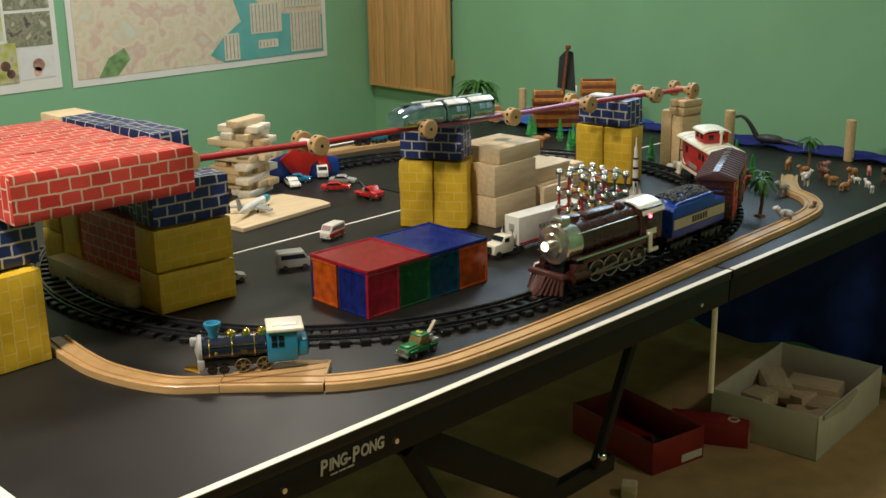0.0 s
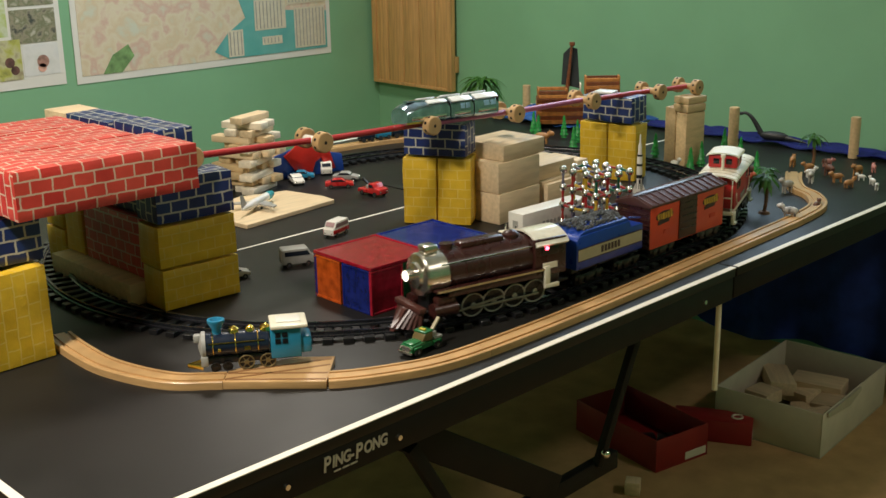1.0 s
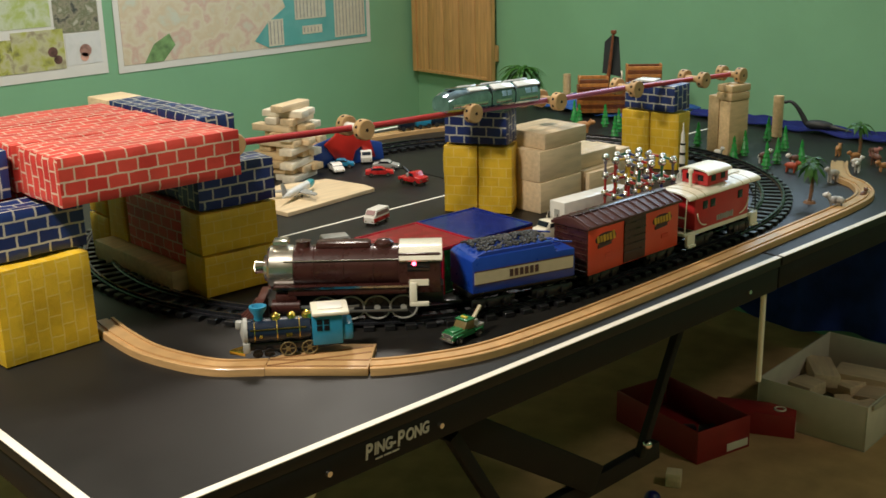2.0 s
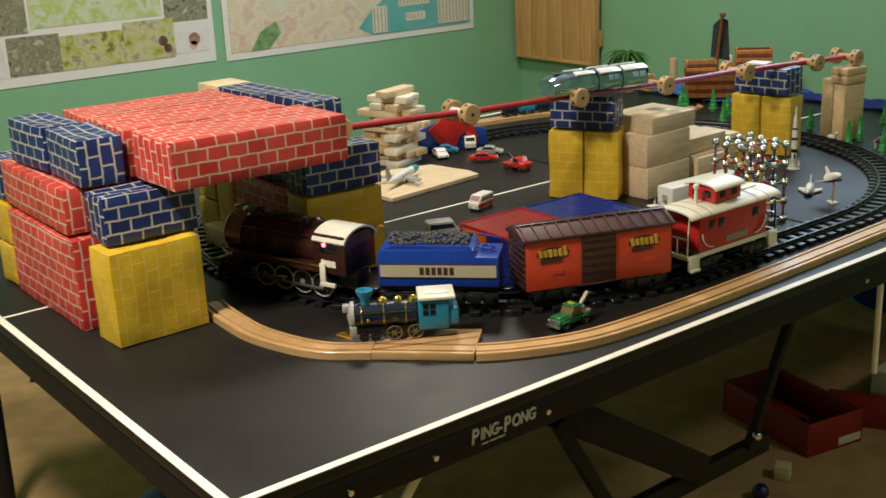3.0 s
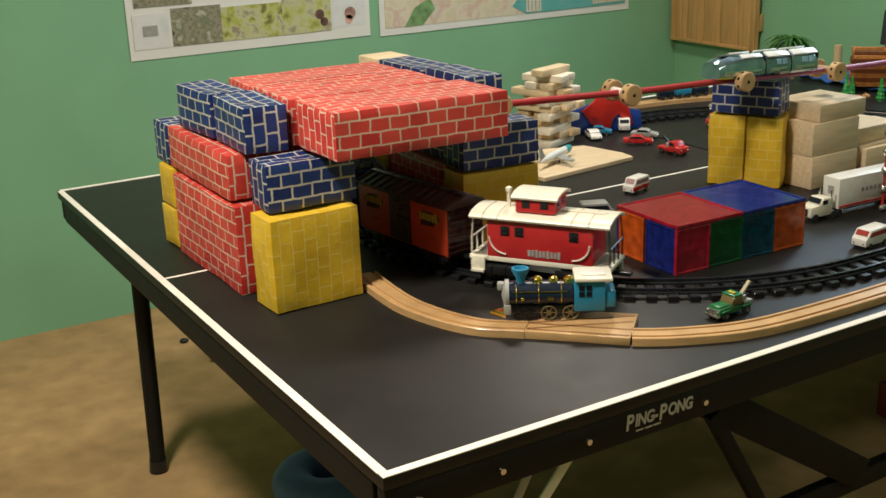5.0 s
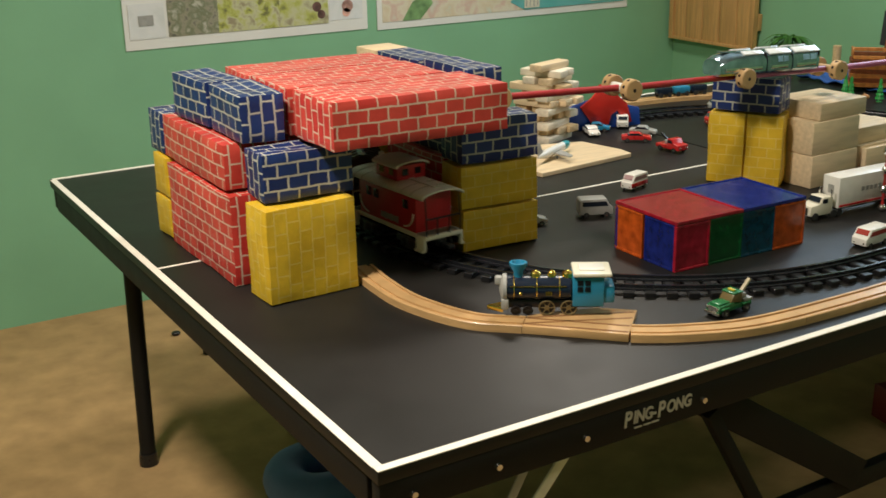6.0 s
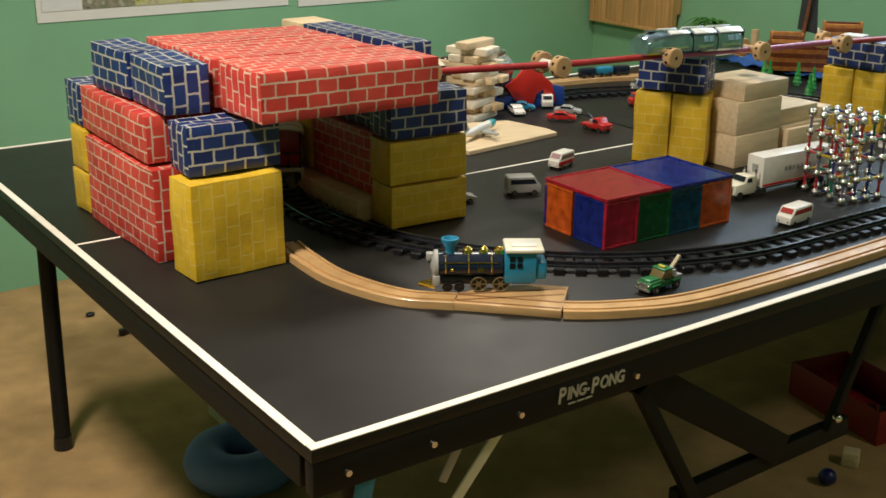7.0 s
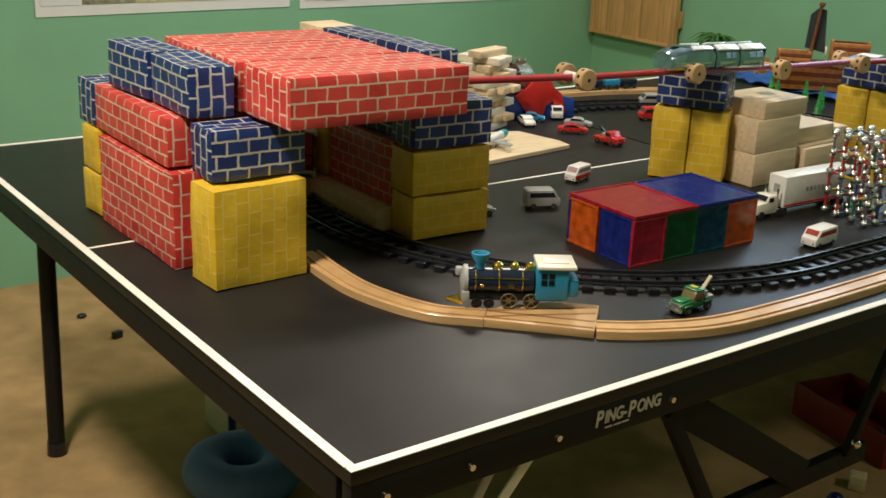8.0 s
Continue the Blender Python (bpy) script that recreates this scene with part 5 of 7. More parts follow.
def build_cars():
    toy_car("toy_van", "van", WHITE_TOY, "red and white toy camper van", 0.988, 0.748, 196, 0.058, 0.026, stripe=RED_TOY, pane=mat("rosy_pane", (0.34, 0.22, 0.22), 0.2))
    toy_car("toy_jeep", "van", GREY_TOY, "pale grey boxy toy delivery jeep", 0.801, 0.640, -24, 0.058, 0.028, scale=1.1)
    toy_car("toy_ambulance", "van", WHITE_TOY, "white toy ambulance with red windows", 1.083, 0.238, 186, 0.068, 0.029, pane=mat("red_pane", (0.36, 0.05, 0.04), 0.2))
    toy_car("toy_police_car", "car", WHITE_TOY, "white toy police car by the board", 1.222, 1.190, -112, 0.066)
    toy_car("toy_sports_car", "car", BLUE_TOY, "blue and white toy sports car behind the police car", 1.26, 1.215, -40, 0.062)
    toy_car("toy_mail_van", "van", WHITE_TOY, "small white toy box van", 1.338, 1.215, -124, 0.05, 0.028)
    toy_car("toy_racing_car", "car", RED_TOY, "red and white toy racing car", 1.266, 1.073, -40, 0.070)
    toy_car("toy_sedan", "car", GREY_TOY, "pale green toy sedan", 1.325, 1.118, -50, 0.066)
    t = toy_car("toy_tow_truck", "truck", RED_TOY, "red toy tow truck with dark crane", 1.270, 0.953, -86, 0.060, 0.027, scale=1.2)
    crane(t, BLACK_PLASTIC, 0.034, 35, z=0.018)
    toy_car("toy_estate_car", "van", RED_TOY, "red toy estate car beside the tower", 1.545, 1.10, 160, 0.050)
    toy_car("toy_lorry", "van", GREY_TOY, "grey toy lorry by the back rails", 1.68, 1.225, 150, 0.062, 0.032, scale=1.0)
    build_crane_truck()
    toy_car("toy_flatbed", "car", GREY_TOY, "grey toy car beside the tunnel", 0.668, 0.66, -20, 0.06)
    # articulated lorry
    t = thing("toy_articulated_lorry", "white toy articulated lorry with a long box trailer", "toy car", pose(1.128, 0.402, TOP, 0, 0, 178), "toy cars")
    cab = part("truck_cab", add_prism(bmesh.new(), [(-0.028, 0.008), (-0.028, 0.040), (-0.004, 0.042), (0.004, 0.030), (0.026, 0.028), (0.028, 0.010), (0.024, 0.008)], "y", -0.016, 0.016, bevel=0.0015), CREAM, t)
    part("windscreen", add_box(bmesh.new(), (0.002, 0, 0.0365), (0.0015, 0.026, 0.010), (0, -33, 0)), TOY_GLASS, cab, soft=False)
    part("grille", add_box(bmesh.new(), (0.0285, 0, 0.018), (0.0015, 0.020, 0.014)), SILVER, cab, "chrome grille", soft=False)
    for s in (-1, 1):
        part("exhaust_stack", add_cyl(bmesh.new(), (-0.024, s * 0.0145, 0.03), (-0.024, s * 0.0145, 0.054), 0.0016, seg=8), SILVER, cab, "chrome exhaust stack")
        part("side_window", add_box(bmesh.new(), (-0.008, s * 0.0162, 0.034), (0.012, 0.001, 0.008)), TOY_GLASS, cab, soft=False)
    part("trailer", add_box(bmesh.new(), (-0.135, 0, 0.045), (0.195, 0.040, 0.058), bevel=0.0012), WHITE_TOY, t, "white box trailer")
    part("trailer_chassis", add_box(bmesh.new(), (-0.13, 0, 0.0135), (0.17, 0.024, 0.006), bevel=0.001), BLACK_PLASTIC, t)
    for s in (-1, 1):
        for k in range(7):
            part("print_bar", add_box(bmesh.new(), (-0.165 + k * 0.011, s * 0.0203, 0.046), (0.007, 0.0008, 0.008)), GREY_TOY, t, "grey printed bar", soft=False)
        part("lower_stripe", add_box(bmesh.new(), (-0.135, s * 0.0203, 0.020), (0.19, 0.0008, 0.004)), RED_TOY, t, "thin red stripe", soft=False)
        for x in (0.016, -0.030, -0.045, -0.19, -0.207):
            part("wheel", add_cyl(bmesh.new(), (x, s * 0.011, 0.0075), (x, s * 0.0185, 0.0075), 0.0075, seg=16), TYRE, t)
    part("front_print", add_box(bmesh.new(), (-0.0372, 0, 0.050), (0.001, 0.014, 0.016)), GREY_TOY, t, "small printed emblem", soft=False)


build_cars()


# ---- magnetic rod lattice ----
def build_lattice():
    t = thing("magnetic_rod_lattice", "lattice tower of coloured magnetic rods and steel balls", "toy", pose(1.245, 0.262, TOP, 0, 0, -8))
    ball = finish(add_ball(bmesh.new(), (0, 0, 0), 0.0082, 12), "steel_ball")
    smooth(ball)
    ball.materials.append(SILVER)
    hues = [("red", (0.36, 0.02, 0.018)), ("blue", (0.02, 0.03, 0.14)), ("green", (0.01, 0.12, 0.06)), ("yellow", (0.50, 0.33, 0.02)), ("red", (0.36, 0.02, 0.018)), ("grey", (0.14, 0.13, 0.17)), ("red", (0.30, 0.03, 0.02)), ("grey", (0.10, 0.09, 0.12))]
    rods = []
    for n, c in hues:
        bm = bmesh.new()
        add_lathe(bm, Matrix(), [(0.0030, -0.0125), (0.0034, -0.008), (0.0024, -0.004), (0.0024, 0.004), (0.0034, 0.008), (0.0030, 0.0125)], 10)
        me = finish(bm, "magnet_rod")
        smooth(me)
        me.materials.append(mat("rod_" + n, c, 0.3))
        rods.append(me)
    rnd = random.Random(11)
    d, nx, ny, nz = 0.0365, 4, 4, 5
    def node(i, j, k):
        return Vector((i * d * 0.82 + (0.005 if j % 2 else 0), j * d * 0.92, 0.0062 + k * d))
    def rod(p, q):
        ob = new("magnet_rod", rods[rnd.randrange(len(rods))])
        ob.parent = t
        ob.matrix_basis = Matrix.Translation((p + q) / 2) @ (q - p).to_track_quat("Z", "Y").to_matrix().to_4x4()
    for i in range(nx):
        for j in range(ny):
            for k in range(nz):
                ob = new("steel_ball", ball)
                ob.parent = t
                ob.matrix_basis = Matrix.Translation(node(i, j, k))
                if k < nz - 1:
                    rod(node(i, j, k), node(i, j, k + 1))
                if i < nx - 1 and rnd.random() < 0.42:
                    rod(node(i, j, k), node(i + 1, j, k))
                if j < ny - 1 and rnd.random() < 0.42:
                    rod(node(i, j, k), node(i, j + 1, k))


build_lattice()


# ---- space toys ----
def build_space_toys():
    t = thing("toy_rocket", "white toy moon rocket with black markings", "toy", pose(1.70, 0.490, TOP) @ Matrix.Diagonal((0.72, 0.72, 1.05, 1)))
    part("rocket_body", add_lathe(bmesh.new(), pose(0, 0, 0.006), [(0.0105, 0), (0.0095, 0.006), (0.0095, 0.050), (0.0085, 0.056), (0.0085, 0.080), (0.006, 0.090), (0.006, 0.104), (0.0026, 0.112), (0.0018, 0.128), (0.0005, 0.130)], 20), WHITE_TOY, t)
    for z0, z1, r in ((0.036, 0.044, 0.0098), (0.064, 0.069, 0.0098), (0.086, 0.090, 0.0089)):
        part("marking", add_cyl(bmesh.new(), (0, 0, z0), (0, 0, z1), r, seg=20), BLACK_PLASTIC, t, "black painted band")
    for k in range(4):
        part("marking", add_box(bmesh.new(), (0.0095 * math.cos(k * 1.57 + 0.8), 0.0095 * math.sin(k * 1.57 + 0.8), 0.023), (0.0016, 0.006, 0.022), (0, 0, math.degrees(k * 1.57 + 0.8))), BLACK_PLASTIC, t, "black marking", soft=False)
        part("fin", fin(k), WHITE_TOY, t)
    part("rocket_stand", add_cyl(bmesh.new(), (0, 0, 0), (0, 0, 0.005), 0.020, 0.014, 20), WHITE_TOY, t)

    def shuttle(parent, m):
        def put(name, bm, material, label=""):
            bm.transform(m)
            return part(name, bm, material, parent, label)
        put("fuselage", add_lathe(bmesh.new(), pose(-0.03, 0, 0.010, 0, 90, 0), [(0.004, 0), (0.0085, 0.004), (0.0088, 0.04), (0.007, 0.052), (0.003, 0.060), (0.0006, 0.062)], 18), WHITE_TOY)
        put("wing", add_prism(bmesh.new(), [(-0.028, -0.024), (-0.018, -0.024), (0.008, -0.008), (0.016, 0.0), (0.008, 0.008), (-0.018, 0.024), (-0.028, 0.024)], "z", 0.003, 0.0058), WHITE_TOY)
        put("tail_fin", add_prism(bmesh.new(), [(-0.030, 0.016), (-0.012, 0.016), (-0.026, 0.034), (-0.032, 0.034)], "y", -0.001, 0.001), WHITE_TOY)
        put("belly", add_box(bmesh.new(), (-0.004, 0, 0.0018), (0.044, 0.018, 0.004), bevel=0.001), BLACK_PLASTIC, "black belly")
    t = thing("toy_space_shuttle", "white toy space shuttle with black belly", "toy", pose(1.540, 0.335, TOP, 0, 0, -150), "toy shuttles")
    shuttle(t, Matrix())
    t = thing("toy_shuttle_on_stand", "white toy shuttle raised on a thin stand", "toy", pose(1.510, 0.258, TOP, 0, 0, -120), "toy shuttles")
    part("stand_base", add_box(bmesh.new(), (0, 0, 0.002), (0.024, 0.016, 0.004), bevel=0.001), CREAM, t)
    part("stand_pole", add_cyl(bmesh.new(), (0, 0, 0.003), (0, 0, 0.045), 0.0022, seg=10), SPOOL_WOOD, t)
    shuttle(t, pose(0, 0, 0.045, 0, -18, 0))
    # airliner on the board
    t = thing("toy_airliner", "white and teal toy airliner on the board", "toy", pose(0.985, 1.02, TOP + 0.010, 0, 0, 28) @ Matrix.Diagonal((0.95, 0.7, 0.9, 1)))
    part("fuselage", add_lathe(bmesh.new(), pose(-0.085, 0, 0.020, 0, 90, 0), [(0.002, 0), (0.008, 0.02), (0.0115, 0.05), (0.0115, 0.13)], 20), WHITE_TOY, t)
    part("nose", add_lathe(bmesh.new(), pose(0.045, 0, 0.020, 0, 90, 0), [(0.0116, 0), (0.0112, 0.018), (0.008, 0.030), (0.002, 0.036)], 20), mat("teal_paint", (0.02, 0.30, 0.34), 0.3), t, "teal nose")
    part("wing", add_prism(bmesh.new(), [(-0.03, -0.075), (-0.015, -0.075), (0.02, -0.01), (0.02, 0.01), (-0.015, 0.075), (-0.03, 0.075), (-0.012, 0.0)], "z", 0.014, 0.017), GREY_TOY, t, "grey wing")
    for s in (-1, 1):
        part("engine_pod", add_cyl(bmesh.new(), (-0.004, s * 0.03, 0.009), (0.018, s * 0.03, 0.009), 0.005, seg=14), SILVER, t, "chrome engine pod")
        part("landing_wheel", add_cyl(bmesh.new(), (-0.005, s * 0.012, 0.004), (-0.005, s * 0.015, 0.004), 0.004, seg=10), TYRE, t)
    part("tail_fin", add_prism(bmesh.new(), [(-0.085, 0.024), (-0.06, 0.028), (-0.078, 0.055), (-0.09, 0.055)], "y", -0.0012, 0.0012), GREY_TOY, t)


def fin(k):
    bm = add_prism(bmesh.new(), [(0.009, 0.006), (0.020, 0.004), (0.020, 0.010), (0.009, 0.026)], "y", -0.0012, 0.0012)
    bm.transform(pose(0, 0, 0, 0, 0, 45 + 90 * k))
    return bm


build_space_toys()


# ---- monorail of rods and spools ----
SPOOLS = [(0.548, 1.022), (0.83, 1.005), (1.112, 0.996), (1.368, 0.986), (1.635, 0.979), (1.90, 0.968), (2.062, 0.9605)]


def build_monorail():
    t = thing("monorail", "monorail of red wooden rods joined by wooden spools", "toy", pose(0, 0, 0))
    def spool(x, y, z):
        bm = bmesh.new()
        add_lathe(bm, pose(x, y - 0.0095, z, -90, 0, 0), [(0.004, 0), (0.0175, 0), (0.0195, 0.0015), (0.0195, 0.0175), (0.0175, 0.019), (0.004, 0.019)], 30)
        sp = part("spool", bm, SPOOL_WOOD, t, "round wooden spool with holes")
        # holes are flat dark discs, their inner shade as colour
        for k in range(8):
            a = 2 * math.pi * (k + 0.5) / 8
            part("hole", add_cyl(bmesh.new(), (x + 0.0185 * math.cos(a), y, z + 0.0185 * math.sin(a)), (x + 0.0198 * math.cos(a), y, z + 0.0198 * math.sin(a)), 0.0032, seg=10), DARK, sp, "dark disc for drilled hole's shade", soft=False)
        for s in (-1, 1):
            part("hole", add_cyl(bmesh.new(), (x, y + s * 0.0093, z), (x, y + s * 0.0098, z), 0.0034, seg=10), DARK, sp, "dark disc for drilled hole's shade", soft=False)
    for k, (x, z) in enumerate(SPOOLS):
        for y in (0.580, 0.640):
            if k in (2, 3) and y > 0.6 and k == 2:
                continue
            spool(x + (0.006 if y > 0.6 else 0), y, z)
        if k not in (0, 2):
            part("axle", add_cyl(bmesh.new(), (x, 0.588, z), (x, 0.632, z), 0.0085, seg=14), WHITE_TOY if k == 1 else SPOOL_WOOD, t)
    for k, ((x0, z0), (x1, z1)) in enumerate(zip(SPOOLS, SPOOLS[1:])):
        y0, y1 = 0.60 if k else 0.585, 0.61
        part("rod", add_cyl(bmesh.new(), (x0 + (0.017 if not k else 0.004), y0, z0), (x1 - 0.004, y1, z1), 0.0062, seg=14), PINK_ROD if k in (2, 3) else RED_ROD, t)
    # articulated chrome railcar
    # white for the reflected light along the chrome roof
    GLINT_WHITE = mat("roof_glint_white", (0.86, 0.88, 0.88), 0.12, vary=0.03, coat=0.6)
    b = thing("toy_railcar", "chrome articulated toy railcar on the monorail rods", "toy", pose(1.052, 0.612, 1.0025, 0, 2.2, 0) @ Matrix.Diagonal((0.87, 1, 1.0, 1)))
    def hull(x0, x1, nose, tail, w=0.027, h=0.044):
        sec = [(-w, 0.006), (-w, 0.026), (-w * 0.86, 0.036), (-w * 0.55, h - 0.002), (0, h), (w * 0.55, h - 0.002), (w * 0.86, 0.036), (w, 0.026), (w, 0.006), (w * 0.8, 0.001), (-w * 0.8, 0.001)]
        bm = bmesh.new()
        rings = []
        xs = [(x0, nose), (x0 + 0.012, 0.5 + nose / 2), (x0 + 0.04, 1.0), (x1 - 0.012, 1.0), (x1, tail)]
        for x, f in xs:
            rings.append([bm.verts.new((x, y * (0.6 + 0.4 * f), z * f if z > 0.01 else z)) for y, z in sec])
        faces = []
        for q, r in zip(rings, rings[1:]):
            for j in range(len(sec)):
                faces.append(bm.faces.new((q[j], q[(j + 1) % len(sec)], r[(j + 1) % len(sec)], r[j])))
        faces += [bm.faces.new(rings[0][::-1]), bm.faces.new(rings[-1])]
        bmesh.ops.recalc_face_normals(bm, faces=faces)
        return bm
    for x0, x1, no, ta in ((0.0, 0.135, 0.75, 0.97), (0.139, 0.215, 0.98, 0.98), (0.219, 0.305, 0.98, 0.85)):
        body = part("railcar_body", hull(x0, x1, no, ta), BUS_CHROME, b, "mirror chrome body")
        for s in (-1, 1):
            n = 2 if x0 else 0
            for k in range(n):
                x = x0 + 0.03 + (k + 0.5) * (x1 - x0 - 0.04) / n
                part("window", add_box(bmesh.new(), (x, s * 0.0262, 0.027), ((x1 - x0 - 0.04) / n - 0.004, 0.002, 0.011), (s * 10, 0, 0), bevel=0.0006, seg=1), BUS_GLASS, body, "pale blue window")
        part("roof_rib", add_box(bmesh.new(), ((x0 + x1) / 2 + 0.004, 0, 0.0438), (x1 - x0 - 0.03, 0.016, 0.002), bevel=0.0006), BUS_CHROME, body)
        for s in (-1, 1):
            # white strips paint in the highlight on the roof's edges, wider behind
            part("roof_edge", add_box(bmesh.new(), ((x0 + x1) / 2 + (0.03 if x0 == 0 else 0), s * 0.0185, 0.0415), (x1 - x0 - (0.075 if x0 == 0 else 0.008), 0.012 if x0 == 0 else 0.017, 0.0035), (-s * 28, 0, 0), bevel=0.0008), GLINT_WHITE, body, "white strip standing for roof glint")
            part("skirt", add_box(bmesh.new(), ((x0 + x1) / 2, s * 0.0268, 0.0125), (x1 - x0 - 0.024, 0.002, 0.007), bevel=0.0006), SILVER, body, "chrome skirt")
        part("end_frame", add_box(bmesh.new(), (x1 - 0.001, 0, 0.022), (0.003, 0.050, 0.038), bevel=0.001), BLACK_PLASTIC, body)
    for x in (0.137, 0.217):
        part("gangway", add_box(bmesh.new(), (x, 0, 0.021), (0.012, 0.040, 0.034), bevel=0.002), BLACK_PLASTIC, b)


build_monorail()
single("white_plate", add_box(bmesh.new(), (0, 0, 0.003), (0.04, 0.05, 0.006), bevel=0.0015), WHITE_TOY, "flat white plastic plate on the tower top", "toy", pose(1.80, 0.672, TOP + 0.2085, 0, 0, 14))


# ---- posters and wooden panel on the walls ----
def picture_mat(name, colours, size, seed):
    m = bpy.data.materials.new(name)
    m.use_nodes = True
    nt = m.node_tree
    b = nt.nodes["Principled BSDF"]
    b.inputs["Roughness"].default_value = 0.45
    co = nt.nodes.new("ShaderNodeTexCoord")
    mp = nt.nodes.new("ShaderNodeMapping")
    mp.inputs["Location"].default_value = (seed * 1.7, seed * 0.6, seed)
    nt.links.new(co.outputs["Object"], mp.inputs[0])
    n = nt.nodes.new("ShaderNodeTexNoise")
    n.inputs["Scale"].default_value, n.inputs["Detail"].default_value, n.inputs["Distortion"].default_value = size * 1.5, 8, 0.25
    nt.links.new(mp.outputs[0], n.inputs["Vector"])
    ramp = nt.nodes.new("ShaderNodeValToRGB")
    while len(ramp.color_ramp.elements) < len(colours):
        ramp.color_ramp.elements.new(0.5)
    for k, c in enumerate(colours):
        ramp.color_ramp.elements[k].position = 0.32 + 0.36 * k / (len(colours) - 1)
        ramp.color_ramp.elements[k].color = (*c, 1)
    nt.links.new(n.outputs[0], ramp.inputs[0])
    nt.links.new(ramp.outputs[0], b.inputs["Base Color"])
    return m


def build_posters():
    y = WALL_Y - 0.003
    def sheet(parent, name, x0, x1, z0, z1, material, lift, label=""):
        return part(name, add_box(bmesh.new(), ((x0 + x1) / 2, -lift, (z0 + z1) / 2), (x1 - x0, 0.0014, z1 - z0)), material, parent, label, soft=False)
    t = thing("wall_map", "large printed wall map with white border and teal sea", "poster", pose(0, y, 0, 0, 0, 0))
    sheet(t, "map_paper", 1.305, 2.375, 0.876, 1.62, PAPER, 0.0)
    sheet(t, "map_land", 1.325, 2.355, 0.90, 1.60, picture_mat("map_land_print", [(0.60, 0.56, 0.46), (0.60, 0.42, 0.34), (0.66, 0.60, 0.46), (0.62, 0.52, 0.36), (0.58, 0.60, 0.50)], 9, 1), 0.0016, "pale printed land")
    sea = picture_mat("map_sea_print", [(0.10, 0.36, 0.36), (0.14, 0.42, 0.40), (0.10, 0.38, 0.36)], 5, 2)
    bm = add_prism(bmesh.new(), [(1.90, 0.90), (2.355, 0.90), (2.355, 1.04), (2.10, 1.06), (2.00, 1.16), (1.95, 1.12), (1.98, 1.04), (1.90, 0.99), (1.84, 0.93)], "y", -0.0040, -0.0028)
    part("map_sea", bm, sea, t, "teal printed sea", soft=False)
    bm = add_prism(bmesh.new(), [(1.40, 0.90), (1.47, 0.90), (1.52, 0.95), (1.50, 0.99), (1.44, 0.96)], "y", -0.0040, -0.0028)
    part("map_green", bm, mat("map_green_print", (0.20, 0.36, 0.14), 0.5, vary=0.4, size=40), t, "green printed patch", soft=False)
    cream = mat("map_inset_print", (0.62, 0.58, 0.46), 0.5, vary=0.08, size=60)
    for k, (x0, x1, z0, z1) in enumerate(((1.90, 1.965, 0.905, 1.0), (2.02, 2.16, 0.99, 1.10), (2.05, 2.14, 0.935, 0.965), (2.20, 2.345, 0.91, 1.06), (2.17, 2.345, 1.075, 1.12))):
        ins = sheet(t, "map_inset", x0, x1, z0, z1, cream, 0.0052, "cream inset panel")
        for j in range(max(2, int((x1 - x0) / 0.016))):
            x = x0 + 0.008 + j * 0.016
            if x < x1 - 0.006:
                sheet(ins, "print_bar", x - 0.0015, x + 0.0015, z0 + 0.006, z1 - 0.006, GREY_TOY, 0.0066)
    t = thing("nature_poster", "large printed poster of nature scenes with white border", "poster", pose(0, y, 0, 0, 0, 0))
    sheet(t, "poster_paper_sheet", 0.455, 1.268, 0.884, 1.55, PAPER, 0.0)
    brown = [(0.05, 0.06, 0.05), (0.30, 0.28, 0.20), (0.16, 0.18, 0.10), (0.46, 0.44, 0.36)]
    olive = [(0.16, 0.16, 0.06), (0.42, 0.44, 0.10), (0.50, 0.50, 0.30), (0.30, 0.26, 0.16)]
    meadow = [(0.30, 0.40, 0.10), (0.56, 0.62, 0.46), (0.40, 0.50, 0.14), (0.62, 0.64, 0.56)]
    pale = [(0.62, 0.64, 0.64), (0.68, 0.69, 0.68), (0.60, 0.62, 0.60)]
    for k, (x0, x1, z0, z1, c, s) in enumerate(((0.59, 0.75, 0.915, 1.03, brown, 22), (0.75, 0.955, 0.915, 1.02, olive, 24), (0.955, 1.125, 0.915, 1.04, olive, 14), (1.13, 1.25, 0.922, 1.02, pale, 12),
                                                  (1.10, 1.25, 1.025, 1.13, brown, 26), (0.48, 0.66, 1.04, 1.16, brown, 20), (0.67, 1.09, 1.05, 1.30, meadow, 10), (0.47, 0.58, 0.915, 1.02, pale, 9), (0.48, 0.66, 1.17, 1.40, olive, 14), (1.10, 1.25, 1.14, 1.40, brown, 18))):
        sheet(t, "picture", x0, x1, z0, z1, picture_mat("picture_print", c, s, k + 3), 0.0016 + 0.0005 * (k % 3), "printed photograph")
    sheet(t, "print_bar", 0.50, 0.545, 0.955, 0.985, GREY_TOY, 0.0045)
    for x, z, r in ((1.085, 0.97, 0.016), (1.10, 0.945, 0.014), (1.195, 0.965, 0.02), (1.19, 0.945, 0.014)):
        part("printed_spot", add_cyl(bmesh.new(), (x, -0.0042, z), (x, -0.0030, z), r, seg=20), mat("spot_print", (0.10, 0.05, 0.04) if x < 1.15 else (0.5, 0.28, 0.22), 0.5, vary=0.5, size=60), t, "printed blot", soft=False)


build_posters()


